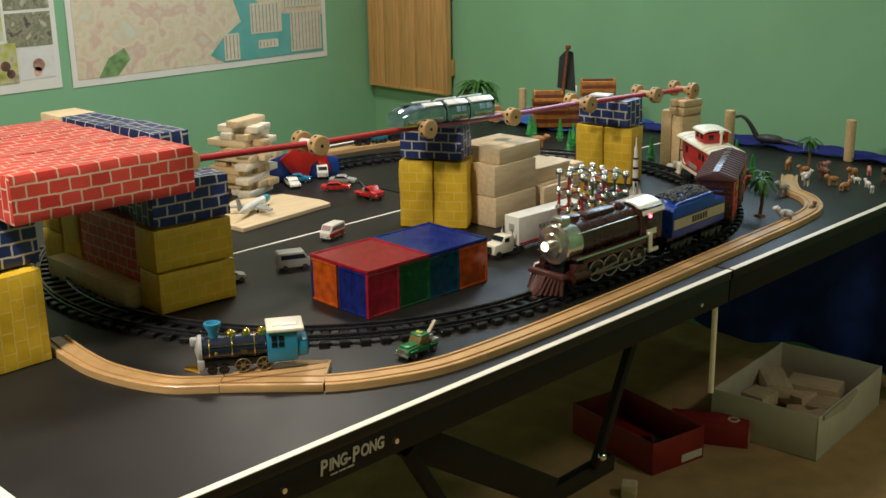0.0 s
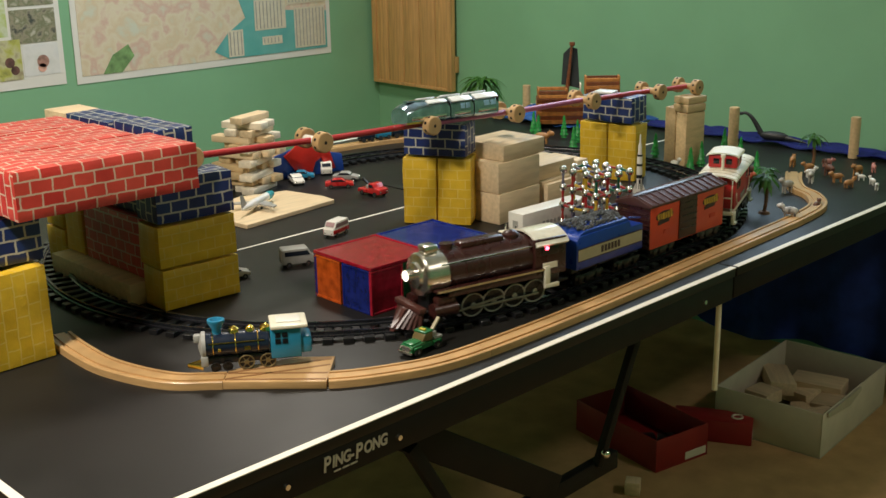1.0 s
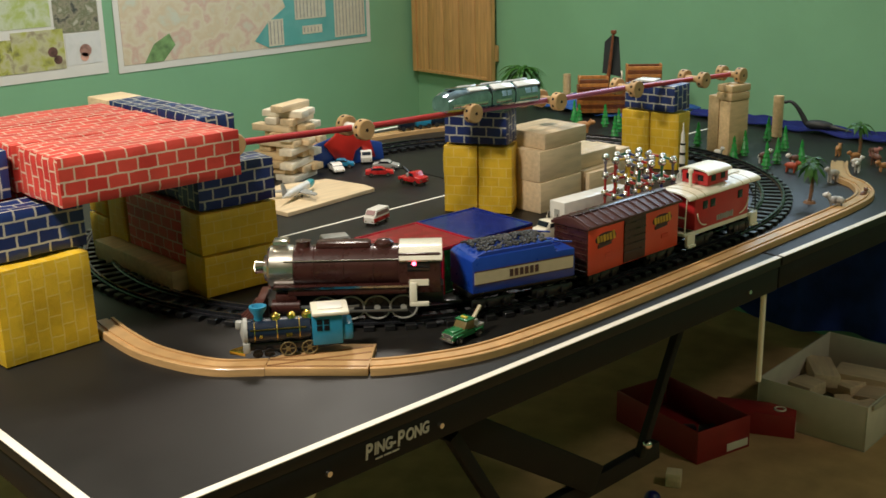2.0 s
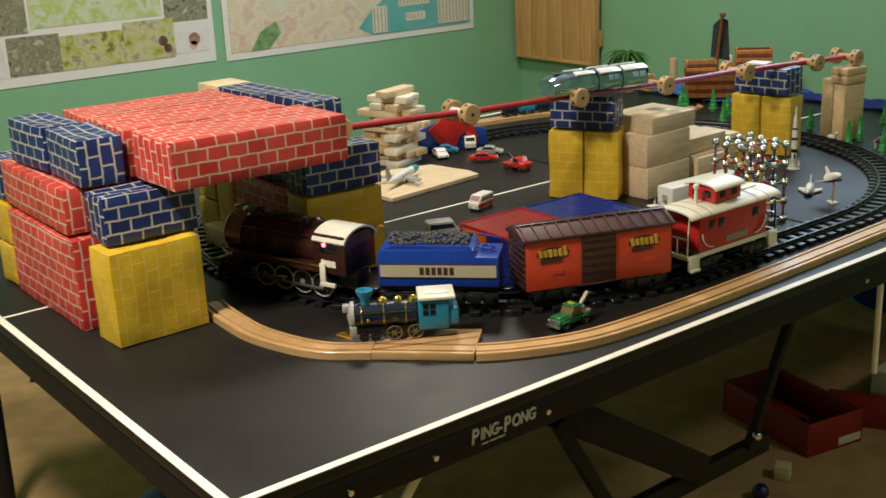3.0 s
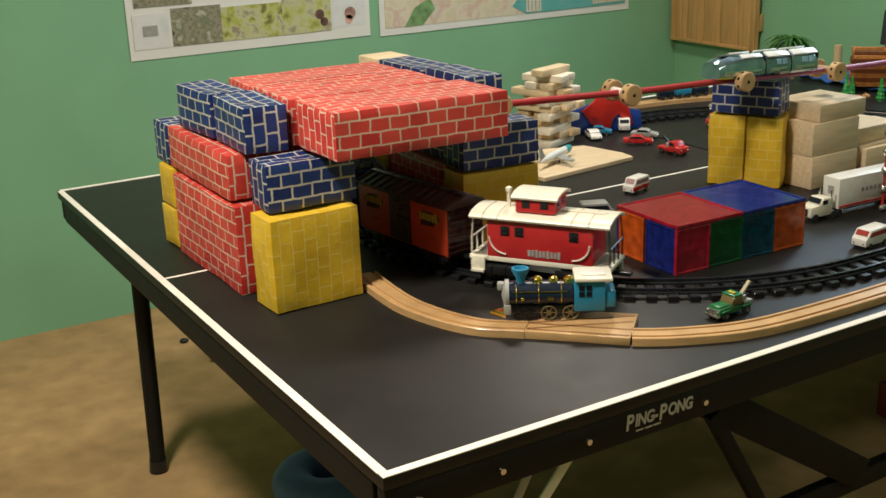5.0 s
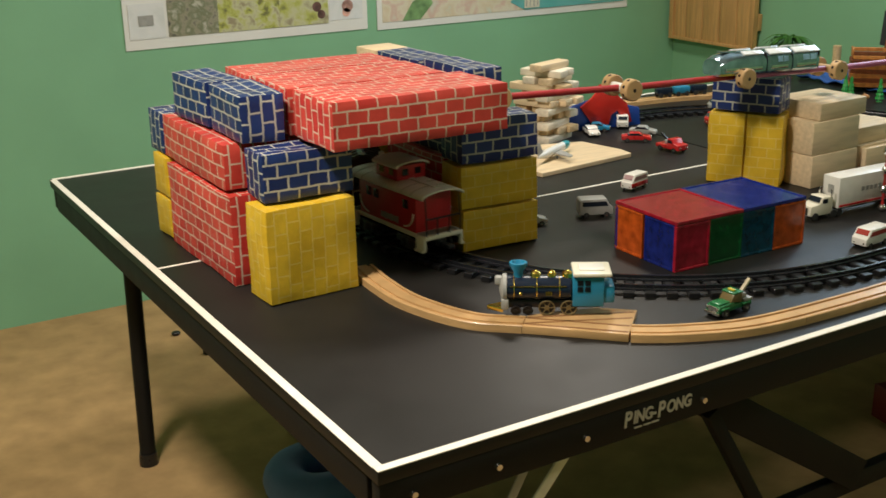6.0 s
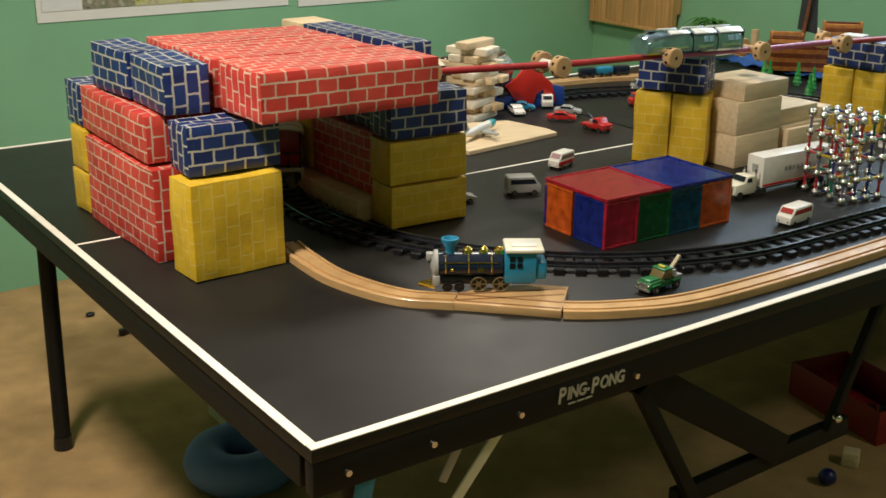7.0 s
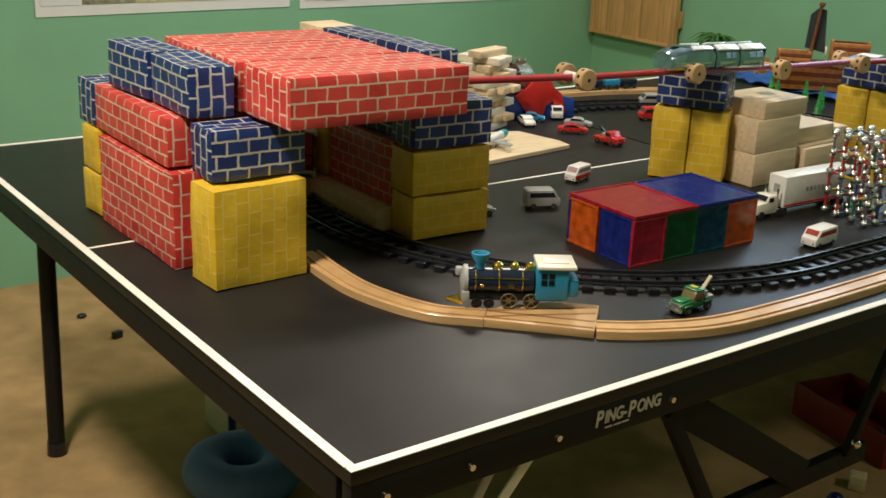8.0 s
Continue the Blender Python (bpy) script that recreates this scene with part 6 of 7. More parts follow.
def build_panel():
    t = thing("wooden_shutter", "knotty pine board shutter hung on the green wall", "shutter", pose(WALL_X - 0.03, 0, 0))
    y0, y1, z0, z1 = 1.995, 2.44, 0.742, 1.50
    n = 5
    for k in range(n):
        a, b = y0 + (y1 - y0) * k / n, y0 + (y1 - y0) * (k + 1) / n
        bm = add_box(bmesh.new(), (0.0, (a + b) / 2, (z0 + z1) / 2), (0.02, b - a - 0.0025, z1 - z0), bevel=0.002)
        part("board", bm, PINE, t)
    for y in (y0 + 0.012, y1 - 0.012):
        part("edge_strip", add_box(bmesh.new(), (-0.0125, y, (z0 + z1) / 2), (0.006, 0.024, z1 - z0), bevel=0.0015), PINE, t)
    part("edge_strip", add_box(bmesh.new(), (-0.0125, (y0 + y1) / 2, z0 + 0.006), (0.006, y1 - y0 - 0.05, 0.012), bevel=0.0015), PINE, t)
    part("batten", add_box(bmesh.new(), (0.018, (y0 + y1) / 2, z0 + 0.1), (0.018, y1 - y0, 0.06), bevel=0.0015), PINE, t)


build_panel()


# ---- far end of the table ----
def wavy(x0, x1, y0, y1, z, amp, nx=30, ny=60, thick=0.003, seed=0.0):
    bm = bmesh.new()
    grid = [[[bm.verts.new((x0 + (x1 - x0) * i / nx, y0 + (y1 - y0) * j / ny, z + o + amp * (0.6 + noise.noise(Vector((i * 0.23 + seed, j * 0.19, seed))))))
              for j in range(ny + 1)] for i in range(nx + 1)] for o in (0.0, thick)]
    for lay, g in enumerate(grid):
        for i in range(nx):
            for j in range(ny):
                q = (g[i][j], g[i + 1][j], g[i + 1][j + 1], g[i][j + 1])
                bm.faces.new(q if lay else q[::-1])
    edge = [(i, 0) for i in range(nx)] + [(nx, j) for j in range(ny)] + [(i, ny) for i in range(nx, 0, -1)] + [(0, j) for j in range(ny, 0, -1)]
    for k, e in enumerate(edge):
        f = edge[(k + 1) % len(edge)]
        bm.faces.new((grid[0][e[0]][e[1]], grid[0][f[0]][f[1]], grid[1][f[0]][f[1]], grid[1][e[0]][e[1]]))
    bmesh.ops.recalc_face_normals(bm, faces=bm.faces[:])
    return bm


def build_far_end():
    single("blue_cloth_strip", wavy(2.385, 2.485, 0.12, 0.98, TOP + 0.002, 0.010), BLUE_CLOTH, "crumpled blue cloth as a river on the table", "cloth", Matrix())
    single("blue_cloth_sea", wavy(2.20, 2.485, 0.99, 1.44, TOP + 0.002, 0.014, seed=4.0), mat("sea_cloth", (0.015, 0.07, 0.26), 0.7, vary=0.3, size=20, bump=0.5, bump_size=60), "crumpled bright blue cloth as a sea", "cloth", Matrix())
    # pirate ship
    t = thing("toy_ship", "brown plank toy sailing ship with a dark sail", "toy ship", pose(2.275, 1.122, TOP + 0.016, 0, 0, -46) @ Matrix.Diagonal((1.06, 1.0, 1.12, 1)))
    def ring_hull(z0, z1, grow, material, name):
        bm = bmesh.new()
        out = []
        for z, g in ((z0, grow), (z1, grow + 0.006)):
            out.append([bm.verts.new((x * 1.0, y * (g + 0.034) / 0.04, z)) for x, y in ((-0.135, -0.03), (-0.12, -0.038), (0.06, -0.04), (0.115, -0.022), (0.145, 0.0), (0.115, 0.022), (0.06, 0.04), (-0.12, 0.038), (-0.135, 0.03))])
        n = len(out[0])
        fs = [bm.faces.new((out[0][i], out[0][(i + 1) % n], out[1][(i + 1) % n], out[1][i])) for i in range(n)] + [bm.faces.new(out[0][::-1]), bm.faces.new(out[1])]
        bmesh.ops.recalc_face_normals(bm, faces=fs)
        return part(name, bm, material, t, soft=False)
    for k in range(6):
        ring_hull(0.0 + k * 0.0115, 0.0108 + k * 0.0115, 0.002 * k, (BROWN_SHIP, SHIP_DARK)[k % 2], "hull_plank")
    for x0, x1, n in ((-0.13, -0.050, 2), (0.005, 0.100, 5)):
        for k in range(n):
            for s in (-1, 1):
                part("castle_plank", add_box(bmesh.new(), ((x0 + x1) / 2, s * (0.040 - (0.014 if x0 > 0 else 0)), 0.076 + k * 0.0105), (x1 - x0, 0.005, 0.0095), bevel=0.001, seg=1), (BROWN_SHIP, SHIP_DARK, BROWN_SHIP, SHIP_DARK)[(k + (s > 0)) % 4], t)
        part("deck", add_box(bmesh.new(), ((x0 + x1) / 2, 0, 0.086 + (n - 3) * 0.006), (x1 - x0, 0.05, 0.004), bevel=0.001), SHIP_DARK, t)
        for e in (x0, x1):
            part("end_plank", add_box(bmesh.new(), (e, 0, 0.074 + n * 0.005), (0.005, 0.06 if x0 < 0 else 0.036, n * 0.011), bevel=0.001), BROWN_SHIP, t)
    part("mast", add_cyl(bmesh.new(), (-0.05, 0, 0.06), (-0.035, 0.0, 0.212), 0.006, 0.003, 12), SHIP_DARK, t)
    bm = bmesh.new()
    add_prism(bm, [(-0.028, 0.112), (0.026, 0.122), (0.022, 0.205), (0.002, 0.224), (-0.018, 0.218)], "x", -0.0015, 0.0015)
    bm.transform(pose(-0.040, 0.0, -0.02, 0, 4, 75))
    part("sail", bm, SAIL, t, "dark furled sail")
    part("crow_nest", add_lathe(bmesh.new(), pose(-0.0345, 0, 0.205), [(0.004, 0), (0.008, 0.004), (0.008, 0.012), (0.006, 0.012)], 14), SHIP_DARK, t)
    part("cannon", add_cyl(bmesh.new(), (0.02, 0.0, 0.085), (0.05, 0.0, 0.098), 0.010, 0.007, 14), GREY_TOY, t)
    part("wheel", add_torus(bmesh.new(), pose(-0.01, 0, 0.095, 0, 90, 0), 0.012, 0.0025, 18, 6), CREAM, t)

    # small flat trees
    tree = [(2.10, 1.17), (2.07, 1.125), (2.11, 1.06), (1.995, 0.93), (2.08, 0.985), (2.06, 0.70), (1.965, 0.525), (2.045, 0.545), (1.955, 0.425), (2.24, 0.60), (2.02, 0.435), (2.03, 0.375), (2.16, 0.50)]
    proto = None
    rnd = random.Random(2)
    for x, y in tree:
        m = pose(x, y, TOP, 0, 0, rnd.uniform(0, 180))
        if proto is None:
            proto = thing("toy_tree", "small green moulded plastic fir tree", "toy tree", m, "toy fir trees")
            bm = bmesh.new()
            prof = []
            for k in range(5):
                z = 0.008 + k * 0.0105
                prof += [(0.0125 - k * 0.0019, z), (0.0075 - k * 0.0012, z + 0.0098)]
            prof += [(0.0006, 0.066)]
            add_lathe(bm, Matrix(), prof, 9)
            for v in bm.verts:
                v.co += Vector((rnd.uniform(-1, 1), rnd.uniform(-1, 1), rnd.uniform(-1, 1))) * 0.0009
            part("crown", bm, GREEN_TREE, proto)
            part("base", add_cyl(bmesh.new(), (0, 0, 0), (0, 0, 0.010), 0.009, 0.004, 12), GREEN_TREE, proto)
        else:
            copy_thing(proto, m)

    # palms
    def palm(x, y, h, n, span, seed):
        r = random.Random(seed)
        t = thing("toy_palm", "toy palm tree with drooping green fronds", "toy tree", pose(x, y, TOP), "toy palms")
        part("base", add_cyl(bmesh.new(), (0, 0, 0), (0, 0, 0.005), 0.014, 0.010, 14), TRUNK, t)
        bm = bmesh.new()
        pts = [Vector((0.006 * math.sin(k * 0.5), 0, 0.004 + (h - 0.004) * k / 8)) for k in range(9)]
        for p, q in zip(pts, pts[1:]):
            add_cyl(bm, p, q, 0.0046, 0.0036, 9)
        part("trunk", bm, TRUNK, t)
        top = pts[-1]
        for k in range(n):
            a = 2 * math.pi * k / n + r.uniform(-0.2, 0.2)
            L, lift = span * r.uniform(0.8, 1.15), r.uniform(0.1, 0.9)
            bm = bmesh.new()
            steps = 7
            last = None
            for i in range(steps + 1):
                u = i / steps
                c = top + Vector((math.cos(a) * L * u, math.sin(a) * L * u, L * (lift * u - 1.1 * u * u)))
                side = Vector((-math.sin(a), math.cos(a), 0))
                w = 0.0075 * math.sin(math.pi * min(1, 0.12 + u * 0.88)) * (1 if i % 2 else 0.62)
                row = [bm.verts.new(c - side * w - Vector((0, 0, w * 0.4))), bm.verts.new(c), bm.verts.new(c + side * w - Vector((0, 0, w * 0.4)))]
                if last:
                    bm.faces.new((last[0], last[1], row[1], row[0])), bm.faces.new((last[1], last[2], row[2], row[1]))
                last = row
            bmesh.ops.solidify(bm, geom=bm.faces[:], thickness=0.0009)
            part("frond", bm, LEAF, t)
    palm(1.735, 0.178, 0.085, 12, 0.042, 1)
    palm(2.20, 0.315, 0.088, 10, 0.040, 2)
    palm(2.19, 1.462, 0.118, 46, 0.085, 3)
    palm(1.955, 0.300, 0.045, 9, 0.035, 4)

    # farm animals
    def animal(name, label, paint, x, y, turn, size, legs=1.0, neck=0.5, second=None):
        size *= 0.98
        t = thing(name, label, "toy animal", pose(x, y, TOP, 0, 0, turn), "toy animals")
        L, lh = size, size * 0.42 * legs
        part("torso", add_ball(bmesh.new(), (0, 0, lh + L * 0.2), L * 0.5, 14, (1, 0.46, 0.5)), paint, t)
        part("head", add_ball(bmesh.new(), (L * 0.56, 0, lh + L * (0.25 + 0.45 * neck)), L * 0.19, 12, (1.35, 0.8, 0.9)), second or paint, t)
        part("neck", add_cyl(bmesh.new(), (L * 0.34, 0, lh + L * 0.24), (L * 0.52, 0, lh + L * (0.25 + 0.42 * neck)), L * 0.16, L * 0.11, 10), paint, t)
        for sx in (-0.3, 0.3):
            for s in (-1, 1):
                part("leg", add_cyl(bmesh.new(), (sx * L, s * L * 0.13, 0), (sx * L * 0.95, s * L * 0.11, lh + L * 0.1), L * 0.055, L * 0.08, 8), second if second and s > 0 else paint, t)
        for s in (-1, 1):
            part("ear", add_cyl(bmesh.new(), (L * 0.50, s * L * 0.10, lh + L * (0.36 + 0.45 * neck)), (L * 0.48, s * L * 0.13, lh + L * (0.47 + 0.45 * neck)), L * 0.05, L * 0.015, 6), paint, t)
        part("tail", add_cyl(bmesh.new(), (-L * 0.48, 0, lh + L * 0.26), (-L * 0.60, 0, lh + L * 0.05), L * 0.03, L * 0.015, 6), second or paint, t)
    tan = mat("animal_tan", (0.42, 0.20, 0.07), 0.5, vary=0.2, size=80)
    pink = mat("animal_pink", (0.55, 0.22, 0.19), 0.5, vary=0.1, size=80)
    brown = mat("animal_brown", (0.12, 0.05, 0.03), 0.5, vary=0.3, size=80)
    grey = mat("animal_grey", (0.36, 0.34, 0.30), 0.5, vary=0.25, size=80)
    animal("toy_horse", "black and white spotted toy horse", mat("animal_spotted", (0.34, 0.33, 0.32), 0.5, vary=0.98, size=70), 1.715, 0.105, 120, 0.036, 1.1, 0.5)
    animal("toy_donkey", "grey toy donkey by the track", grey, 1.935, 0.235, 160, 0.034, 1.1, 0.6)
    animal("toy_dog", "brown toy dog lying down", brown, 1.84, 0.11, 10, 0.03, 0.4, 0.4)
    animal("toy_cow", "black and white toy cow", grey, 2.065, 0.245, 200, 0.032, 1, 0.3, WHITE_TOY)
    animal("toy_cow", "dark toy cow beside the track's end", brown, 2.02, 0.385, 150, 0.034, 1, 0.4, WHITE_TOY)
    animal("toy_pig", "tan toy pig under the palm", tan, 2.20, 0.37, 20, 0.034, 0.8, 0.2)
    animal("toy_pig", "pink toy pig under the palm", pink, 2.25, 0.30, -30, 0.030, 0.7, 0.1)
    animal("toy_lion", "tan toy lion among the animals", tan, 2.205, 0.195, 170, 0.034, 0.9, 0.4)
    animal("toy_pig", "pink toy pig behind the lion", pink, 2.27, 0.185, 30, 0.028, 0.7, 0.1)
    animal("toy_fox", "orange toy fox among the animals", tan, 2.11, 0.20, 140, 0.030, 0.8, 0.4)
    animal("toy_goat", "orange lying toy goat", tan, 2.08, 0.155, -20, 0.030, 0.5, 0.5)
    animal("toy_sheep", "white toy sheep among the animals", WHITE_TOY, 2.14, 0.125, 60, 0.022, 0.8, 0.5)
    animal("toy_sheep", "white toy sheep near the table edge", WHITE_TOY, 2.10, 0.095, 200, 0.022, 0.8, 0.3)
    animal("toy_elephant", "dull brown toy elephant", mat("animal_dun", (0.15, 0.10, 0.06), 0.6, vary=0.2), 2.235, 0.125, 190, 0.040, 1.0, 0.2)
    animal("toy_tiger", "orange toy tiger by the back rails", tan, 2.00, 1.05, -60, 0.045, 0.7, 0.3)
    animal("toy_fox", "red toy fox between the trees", mat("animal_red", (0.40, 0.07, 0.03), 0.5), 1.96, 0.36, -80, 0.032, 0.8, 0.4)
    animal("toy_cow", "brown and white toy cow between the trees", brown, 2.00, 0.46, -20, 0.034, 1, 0.5, WHITE_TOY)
    animal("toy_sheep", "white toy sheep by the railway", WHITE_TOY, 1.97, 0.575, -100, 0.028, 1, 0.8)
    animal("toy_pony", "dark brown toy pony among the animals", brown, 2.155, 0.245, 70, 0.034, 1.1, 0.8)
    animal("toy_goat", "white toy goat beside the wooden track", WHITE_TOY, 2.115, 0.275, -40, 0.026, 0.9, 0.6)
    animal("toy_calf", "orange toy calf under the palm", tan, 2.165, 0.305, 140, 0.028, 0.9, 0.4)
    animal("toy_sheep", "small white toy sheep among the animals", WHITE_TOY, 2.165, 0.165, 110, 0.020, 0.8, 0.4)
    # long-necked dinosaur
    t = thing("toy_dinosaur", "black long necked toy dinosaur lying on cloth", "toy animal", pose(2.40, 0.565, TOP + 0.014, 0, 0, 100) @ Matrix.Diagonal((0.74, 0.66, 0.74, 1)))
    black = mat("dinosaur_black", (0.015, 0.016, 0.018), 0.5, vary=0.3)
    part("torso", add_ball(bmesh.new(), (-0.03, 0, 0.016), 0.045, 16, (1.3, 0.5, 0.42)), black, t)
    bm = bmesh.new()
    pts = [Vector((0.02 + 0.085 * u, 0, 0.02 + 0.075 * math.sin(u * 1.9))) for u in [k / 10 for k in range(11)]]
    for k, (p, q) in enumerate(zip(pts, pts[1:])):
        add_cyl(bm, p, q, 0.011 - 0.0007 * k, 0.0105 - 0.0007 * k, 10)
    part("neck", bm, black, t)
    part("head", add_ball(bmesh.new(), pts[-1], 0.008, 12, (1.5, 0.8, 0.8)), black, t)
    part("tail", add_cyl(bmesh.new(), (-0.07, 0, 0.014), (-0.16, 0.02, 0.006), 0.012, 0.002, 10), black, t)

    # red and blue play tent by the stacked blocks
    t = thing("toy_tent", "red and blue moulded toy castle tent", "toy", pose(1.300, 1.238, TOP, 0, 0, -10))
    blue, red = mat("tent_blue", (0.012, 0.06, 0.33), 0.4, vary=0.1), mat("tent_red", (0.50, 0.018, 0.012), 0.4, vary=0.1)
    part("base_wall", add_prism(bmesh.new(), [(-0.11, 0.0), (0.10, 0.0), (0.095, 0.045), (0.04, 0.060), (0.0, 0.05), (-0.05, 0.075), (-0.105, 0.060)], "y", -0.008, 0.0, bevel=0.002), blue, t)
    part("roof_panel", add_prism(bmesh.new(), [(-0.075, 0.060), (-0.03, 0.0), (0.0, 0.0), (0.012, 0.035), (0.03, 0.045), (0.045, 0.01), (0.07, 0.012), (0.055, 0.06), (0.03, 0.08), (0.02, 0.103), (-0.02, 0.106), (-0.045, 0.08)], "y", -0.016, -0.0085, bevel=0.001), red, t, "red front panel")
    part("peak", add_prism(bmesh.new(), [(-0.04, 0.06), (0.035, 0.06), (0.02, 0.108), (-0.015, 0.110)], "y", 0.0005, 0.006, bevel=0.002), red, t)

    # wooden track along the back
    way = spline([(1.30, 1.45, 0), (1.50, 1.43, 0), (1.70, 1.40, 0), (1.88, 1.33, 0)], 40)
    for a, b in ((0, 13), (13, 26), (26, 39)):
        mid = way[(a + b) // 2].copy()
        single("wooden_track_piece", add_sweep(bmesh.new(), [p - mid for p in way[a:b + 1]], track_section()), TRACK_WOOD, "beech toy track piece along the back edge", "toy track", Matrix.Translation(mid) @ pose(0, 0, TOP), "wooden track pieces")
    t = thing("small_toy_train", "dark teal small wooden toy train on the back track", "toy train", pose(1.70, 1.40, TOP + 0.0125, 0, 0, -12))
    for k, m in enumerate((NAVY_TOY, BLUE_TOY, NAVY_TOY)):
        w = part("wagon", add_box(bmesh.new(), (-0.055 + k * 0.055, 0, 0.017), (0.048, 0.022, 0.020), bevel=0.004), m, t)
        for sx in (-0.014, 0.014):
            for s in (-1, 1):
                part("wheel", add_cyl(bmesh.new(), (-0.055 + k * 0.055 + sx, s * 0.009, 0.0065), (-0.055 + k * 0.055 + sx, s * 0.0125, 0.0065), 0.0065, seg=14), TYRE, w)


build_far_end()


# ---- things on the floor ----
def build_floor_things():
    def tray(name, label, m, w, d, h, outer, inner, wall=0.004):
        t = thing(name, label, "box", m)
        part("bottom", add_box(bmesh.new(), (0, 0, wall / 2), (w, d, wall)), inner, t, soft=False)
        for c, s in (((0, -d / 2 + wall / 2, h / 2 + wall / 2), (w, wall, h - wall)), ((0, d / 2 - wall / 2, h / 2 + wall / 2), (w, wall, h - wall)), ((-w / 2 + wall / 2, 0, h / 2 + wall / 2), (wall, d - 2 * wall, h - wall)), ((w / 2 - wall / 2, 0, h / 2 + wall / 2), (wall, d - 2 * wall, h - wall))):
            part("side", add_box(bmesh.new(), c, s, bevel=0.0012), outer, t)
        return t
    m = pose(2.178, 0.284, FLOOR, 0, 0, 5)
    t = tray("cardboard_box", "open white cardboard box holding wooden blocks", m, 0.42, 0.29, 0.12, CARD_WHITE, CARD_INSIDE)
    part("torn_flap", add_prism(bmesh.new(), [(-0.19, 0.107), (-0.05, 0.09), (0.02, 0.108), (0.02, 0.1185), (-0.19, 0.1185)], "y", -0.151, -0.1455), CARD_INSIDE, t, "torn top edge")
    rnd = random.Random(8)
    for k in range(9):
        bm = add_box(bmesh.new(), (0, 0, 0.02), (rnd.choice((0.07, 0.14)), 0.07, 0.035), bevel=0.002)
        single("wooden_block", bm, MAPLE, "loose unit block lying in the cardboard box", "toy block", m @ pose(rnd.uniform(-0.11, 0.11), rnd.uniform(-0.10, 0.10), 0.004 + 0.022 * (k // 3), rnd.uniform(-8, 8), rnd.uniform(-8, 8), rnd.uniform(0, 180)), "boxed unit blocks")
    m = pose(1.757, 0.502, FLOOR, 0, 0, -11)
    t = tray("red_tray", "open red cardboard tray with dark toys inside", m, 0.175, 0.30, 0.085, RED_CARD, RED_CARD)
    part("white_label", add_box(bmesh.new(), (0.045, -0.1512, 0.018), (0.07, 0.0012, 0.020)), CARD_WHITE, t, "white paper label", soft=False)
    for k in range(7):
        bm = add_box(bmesh.new(), (0, 0, 0.014), (0.05, 0.03, 0.028), bevel=0.004)
        single("toy_part", bm, BLACK_PLASTIC, "dark loose toy part in the red tray", "toy", m @ pose(rnd.uniform(-0.05, 0.05), rnd.uniform(-0.11, 0.11), 0.005, 0, 0, rnd.uniform(0, 180)), "loose toy parts")
    t = thing("red_carton", "small red carton lying on the carpet", "box", pose(1.913, 0.386, FLOOR, 0, 0, 118))
    part("carton_body", add_box(bmesh.new(), (0, 0, 0.03), (0.20, 0.075, 0.06), bevel=0.002), RED_CARD, t)
    part("printed_mark", add_torus(bmesh.new(), pose(-0.06, 0, 0.0605), 0.013, 0.003, 18, 6), CARD_WHITE, t, "white printed ring")
    part("end_flap", add_box(bmesh.new(), (-0.1005, 0.0, 0.02), (0.001, 0.05, 0.02)), CARD_WHITE, t, soft=False)
    bm = add_torus(bmesh.new(), Matrix.Translation((0, 0, 0.045)) @ Matrix.Diagonal((1, 1, 0.95, 1)), 0.078, 0.047, 40, 16)
    single("ring_cushion", bm, BLUE_RUBBER, "blue ring shaped foam cushion on the carpet", "cushion", pose(0.393, 1.056, FLOOR))
    single("blue_ball", add_ball(bmesh.new(), (0, 0, 0.019), 0.019, 20), mat("ball_blue", (0.012, 0.016, 0.12), 0.35), "small dark blue rubber ball", "ball", pose(1.410, 0.327, FLOOR))
    unit_block((0.035, 0.035, 0.035), pose(1.525, 0.353, FLOOR, 0, 0, 30), "small wooden cube on the carpet")
    single("toy_bit", add_ball(bmesh.new(), (0, 0, 0.007), 0.014, 12, (1, 0.8, 0.5)), BLACK_PLASTIC, "small black toy part on the carpet", "toy", pose(0.422, 2.122, FLOOR))
    single("toy_bit", add_box(bmesh.new(), (0, 0, 0.010), (0.028, 0.018, 0.02), bevel=0.003), BLACK_PLASTIC, "small black toy brick on the carpet", "toy", pose(0.456, 1.939, FLOOR, 0, 0, 20))
    t = thing("game_box", "thin white and blue game box standing on edge", "box", pose(0.462, 1.31, FLOOR, 0, 0, -90))
    part("box_body", add_box(bmesh.new(), (0, 0, 0.055), (0.12, 0.02, 0.11), bevel=0.001), CARD_WHITE, t)
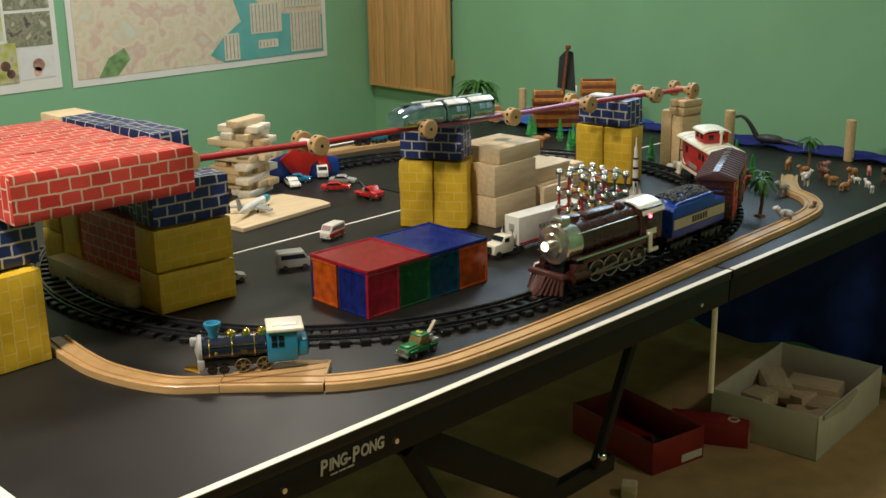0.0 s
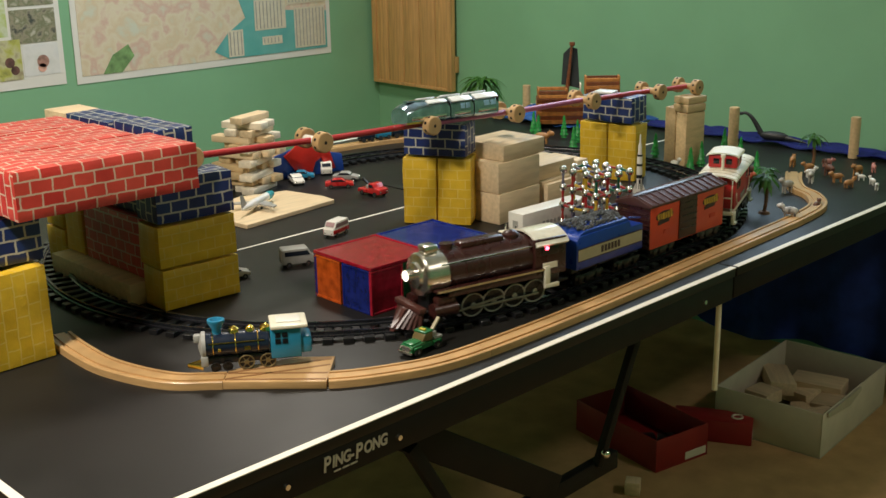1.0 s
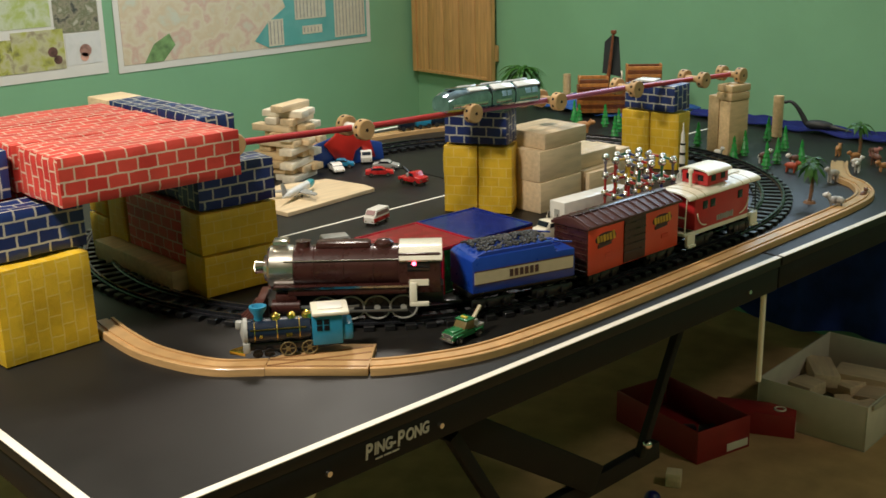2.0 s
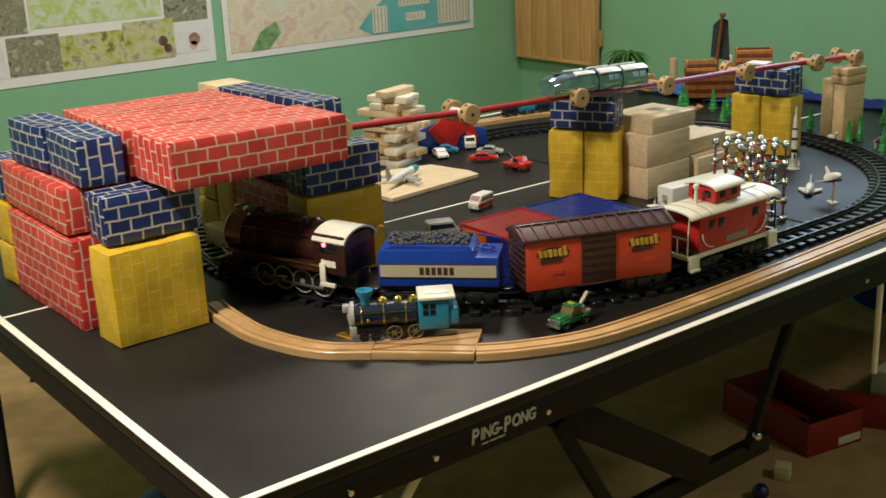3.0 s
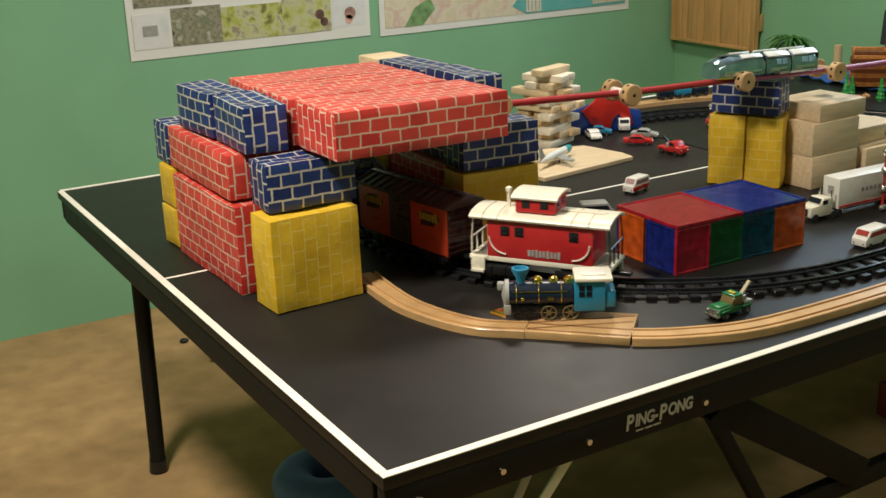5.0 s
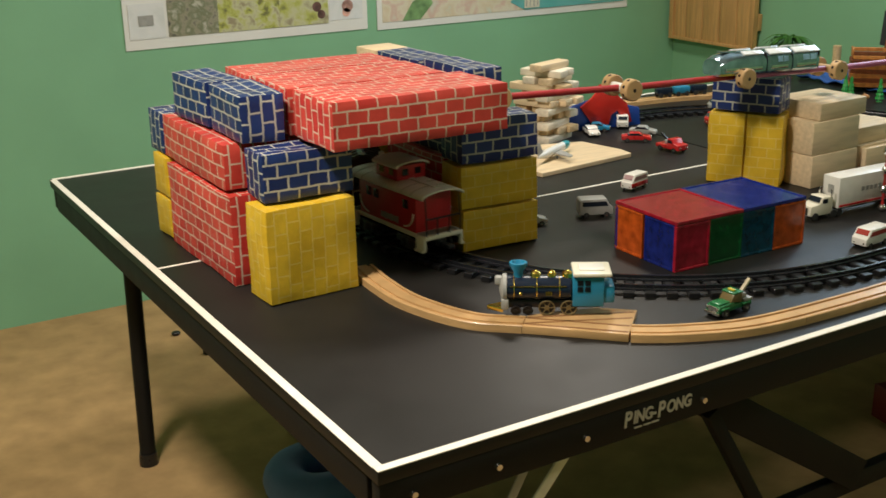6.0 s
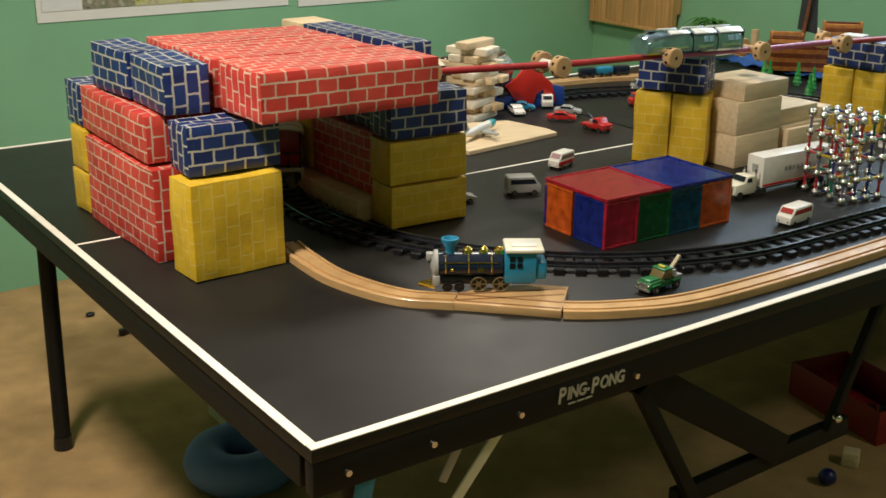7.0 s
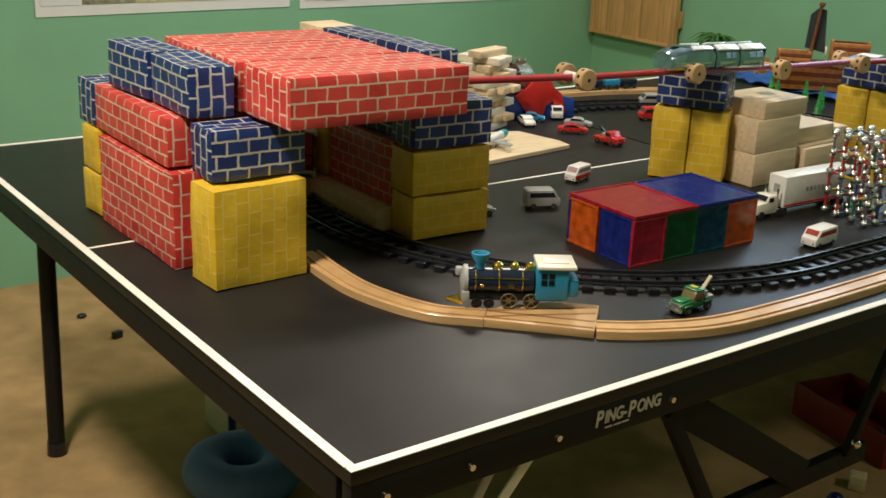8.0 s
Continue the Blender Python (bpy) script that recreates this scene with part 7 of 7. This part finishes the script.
    part("box_edge", add_box(bmesh.new(), (0.061, 0, 0.055), (0.0015, 0.016, 0.10)), TENDER_BLUE, t, "blue printed edge", soft=False)
    # hanging rod at the seam and navy sheet at the end
    t = thing("net_post_rod", "thin pale metal rod hanging from the table edge", "rod", pose(1.356, 0.045, 0))
    part("rod", add_cyl(bmesh.new(), (0, 0, 0.50), (0, 0, 0.745), 0.0055, seg=12), CREAM, t)
    part("clamp", add_box(bmesh.new(), (0, -0.012, 0.722), (0.022, 0.022, 0.022), bevel=0.002), GREY_TOY, t)
    bm = bmesh.new()
    nx, nz = 60, 24
    layers = []
    for o in (0.0, 0.003):
        layers.append([[bm.verts.new((2.455 + o + 0.018 * math.sin(i * 0.55) * (1 - 0.5 * k / nz) + 0.01 * noise.noise(Vector((i * 0.2, k * 0.2, 3))), -0.05 + 1.15 * i / nx, (FLOOR + 0.085 + 0.09 * noise.noise(Vector((i * 0.07, 1, 1)))) * (1 - k / nz) + 0.736 * k / nz)) for k in range(nz + 1)] for i in range(nx + 1)])
    for g in layers:
        for i in range(nx):
            for k in range(nz):
                bm.faces.new((g[i][k], g[i + 1][k], g[i + 1][k + 1], g[i][k + 1]))
    bmesh.ops.recalc_face_normals(bm, faces=bm.faces[:])
    single("navy_sheet", bm, NAVY_SHEET, "navy blue sheet draped from the table's end", "cloth", Matrix())


build_floor_things()


# ---- what moves ----
def car_pose(s, base):
    """The pose of a car whose middle is s metres along the loop, on two bogies base metres apart."""
    a, b = rail_point(s - base / 2)[0], rail_point(s + base / 2)[0]
    d = b - a
    mid = (a + b) / 2
    return pose(mid.x, mid.y, RAIL, 0, 0, math.degrees(math.atan2(d.y, d.x)))


def motions():
    # the train runs evenly, then slows down in the tunnel
    run = [(0.5 * k, -0.296 + 0.297 * (0.5 * k - 2.5)) for k in range(14)] + [(7.0, 1.052), (7.5, 1.080), (8.0, 1.083)]
    for car, ahead, base in ((CABOOSE, 0.092, 0.12), (BOXCAR, 0.358, 0.15), (TENDER, 0.602, 0.11), (ENGINE, 0.860, 0.12)):
        walk(car, [(t, car_pose(s + ahead, base)) for t, s in run])


motions()
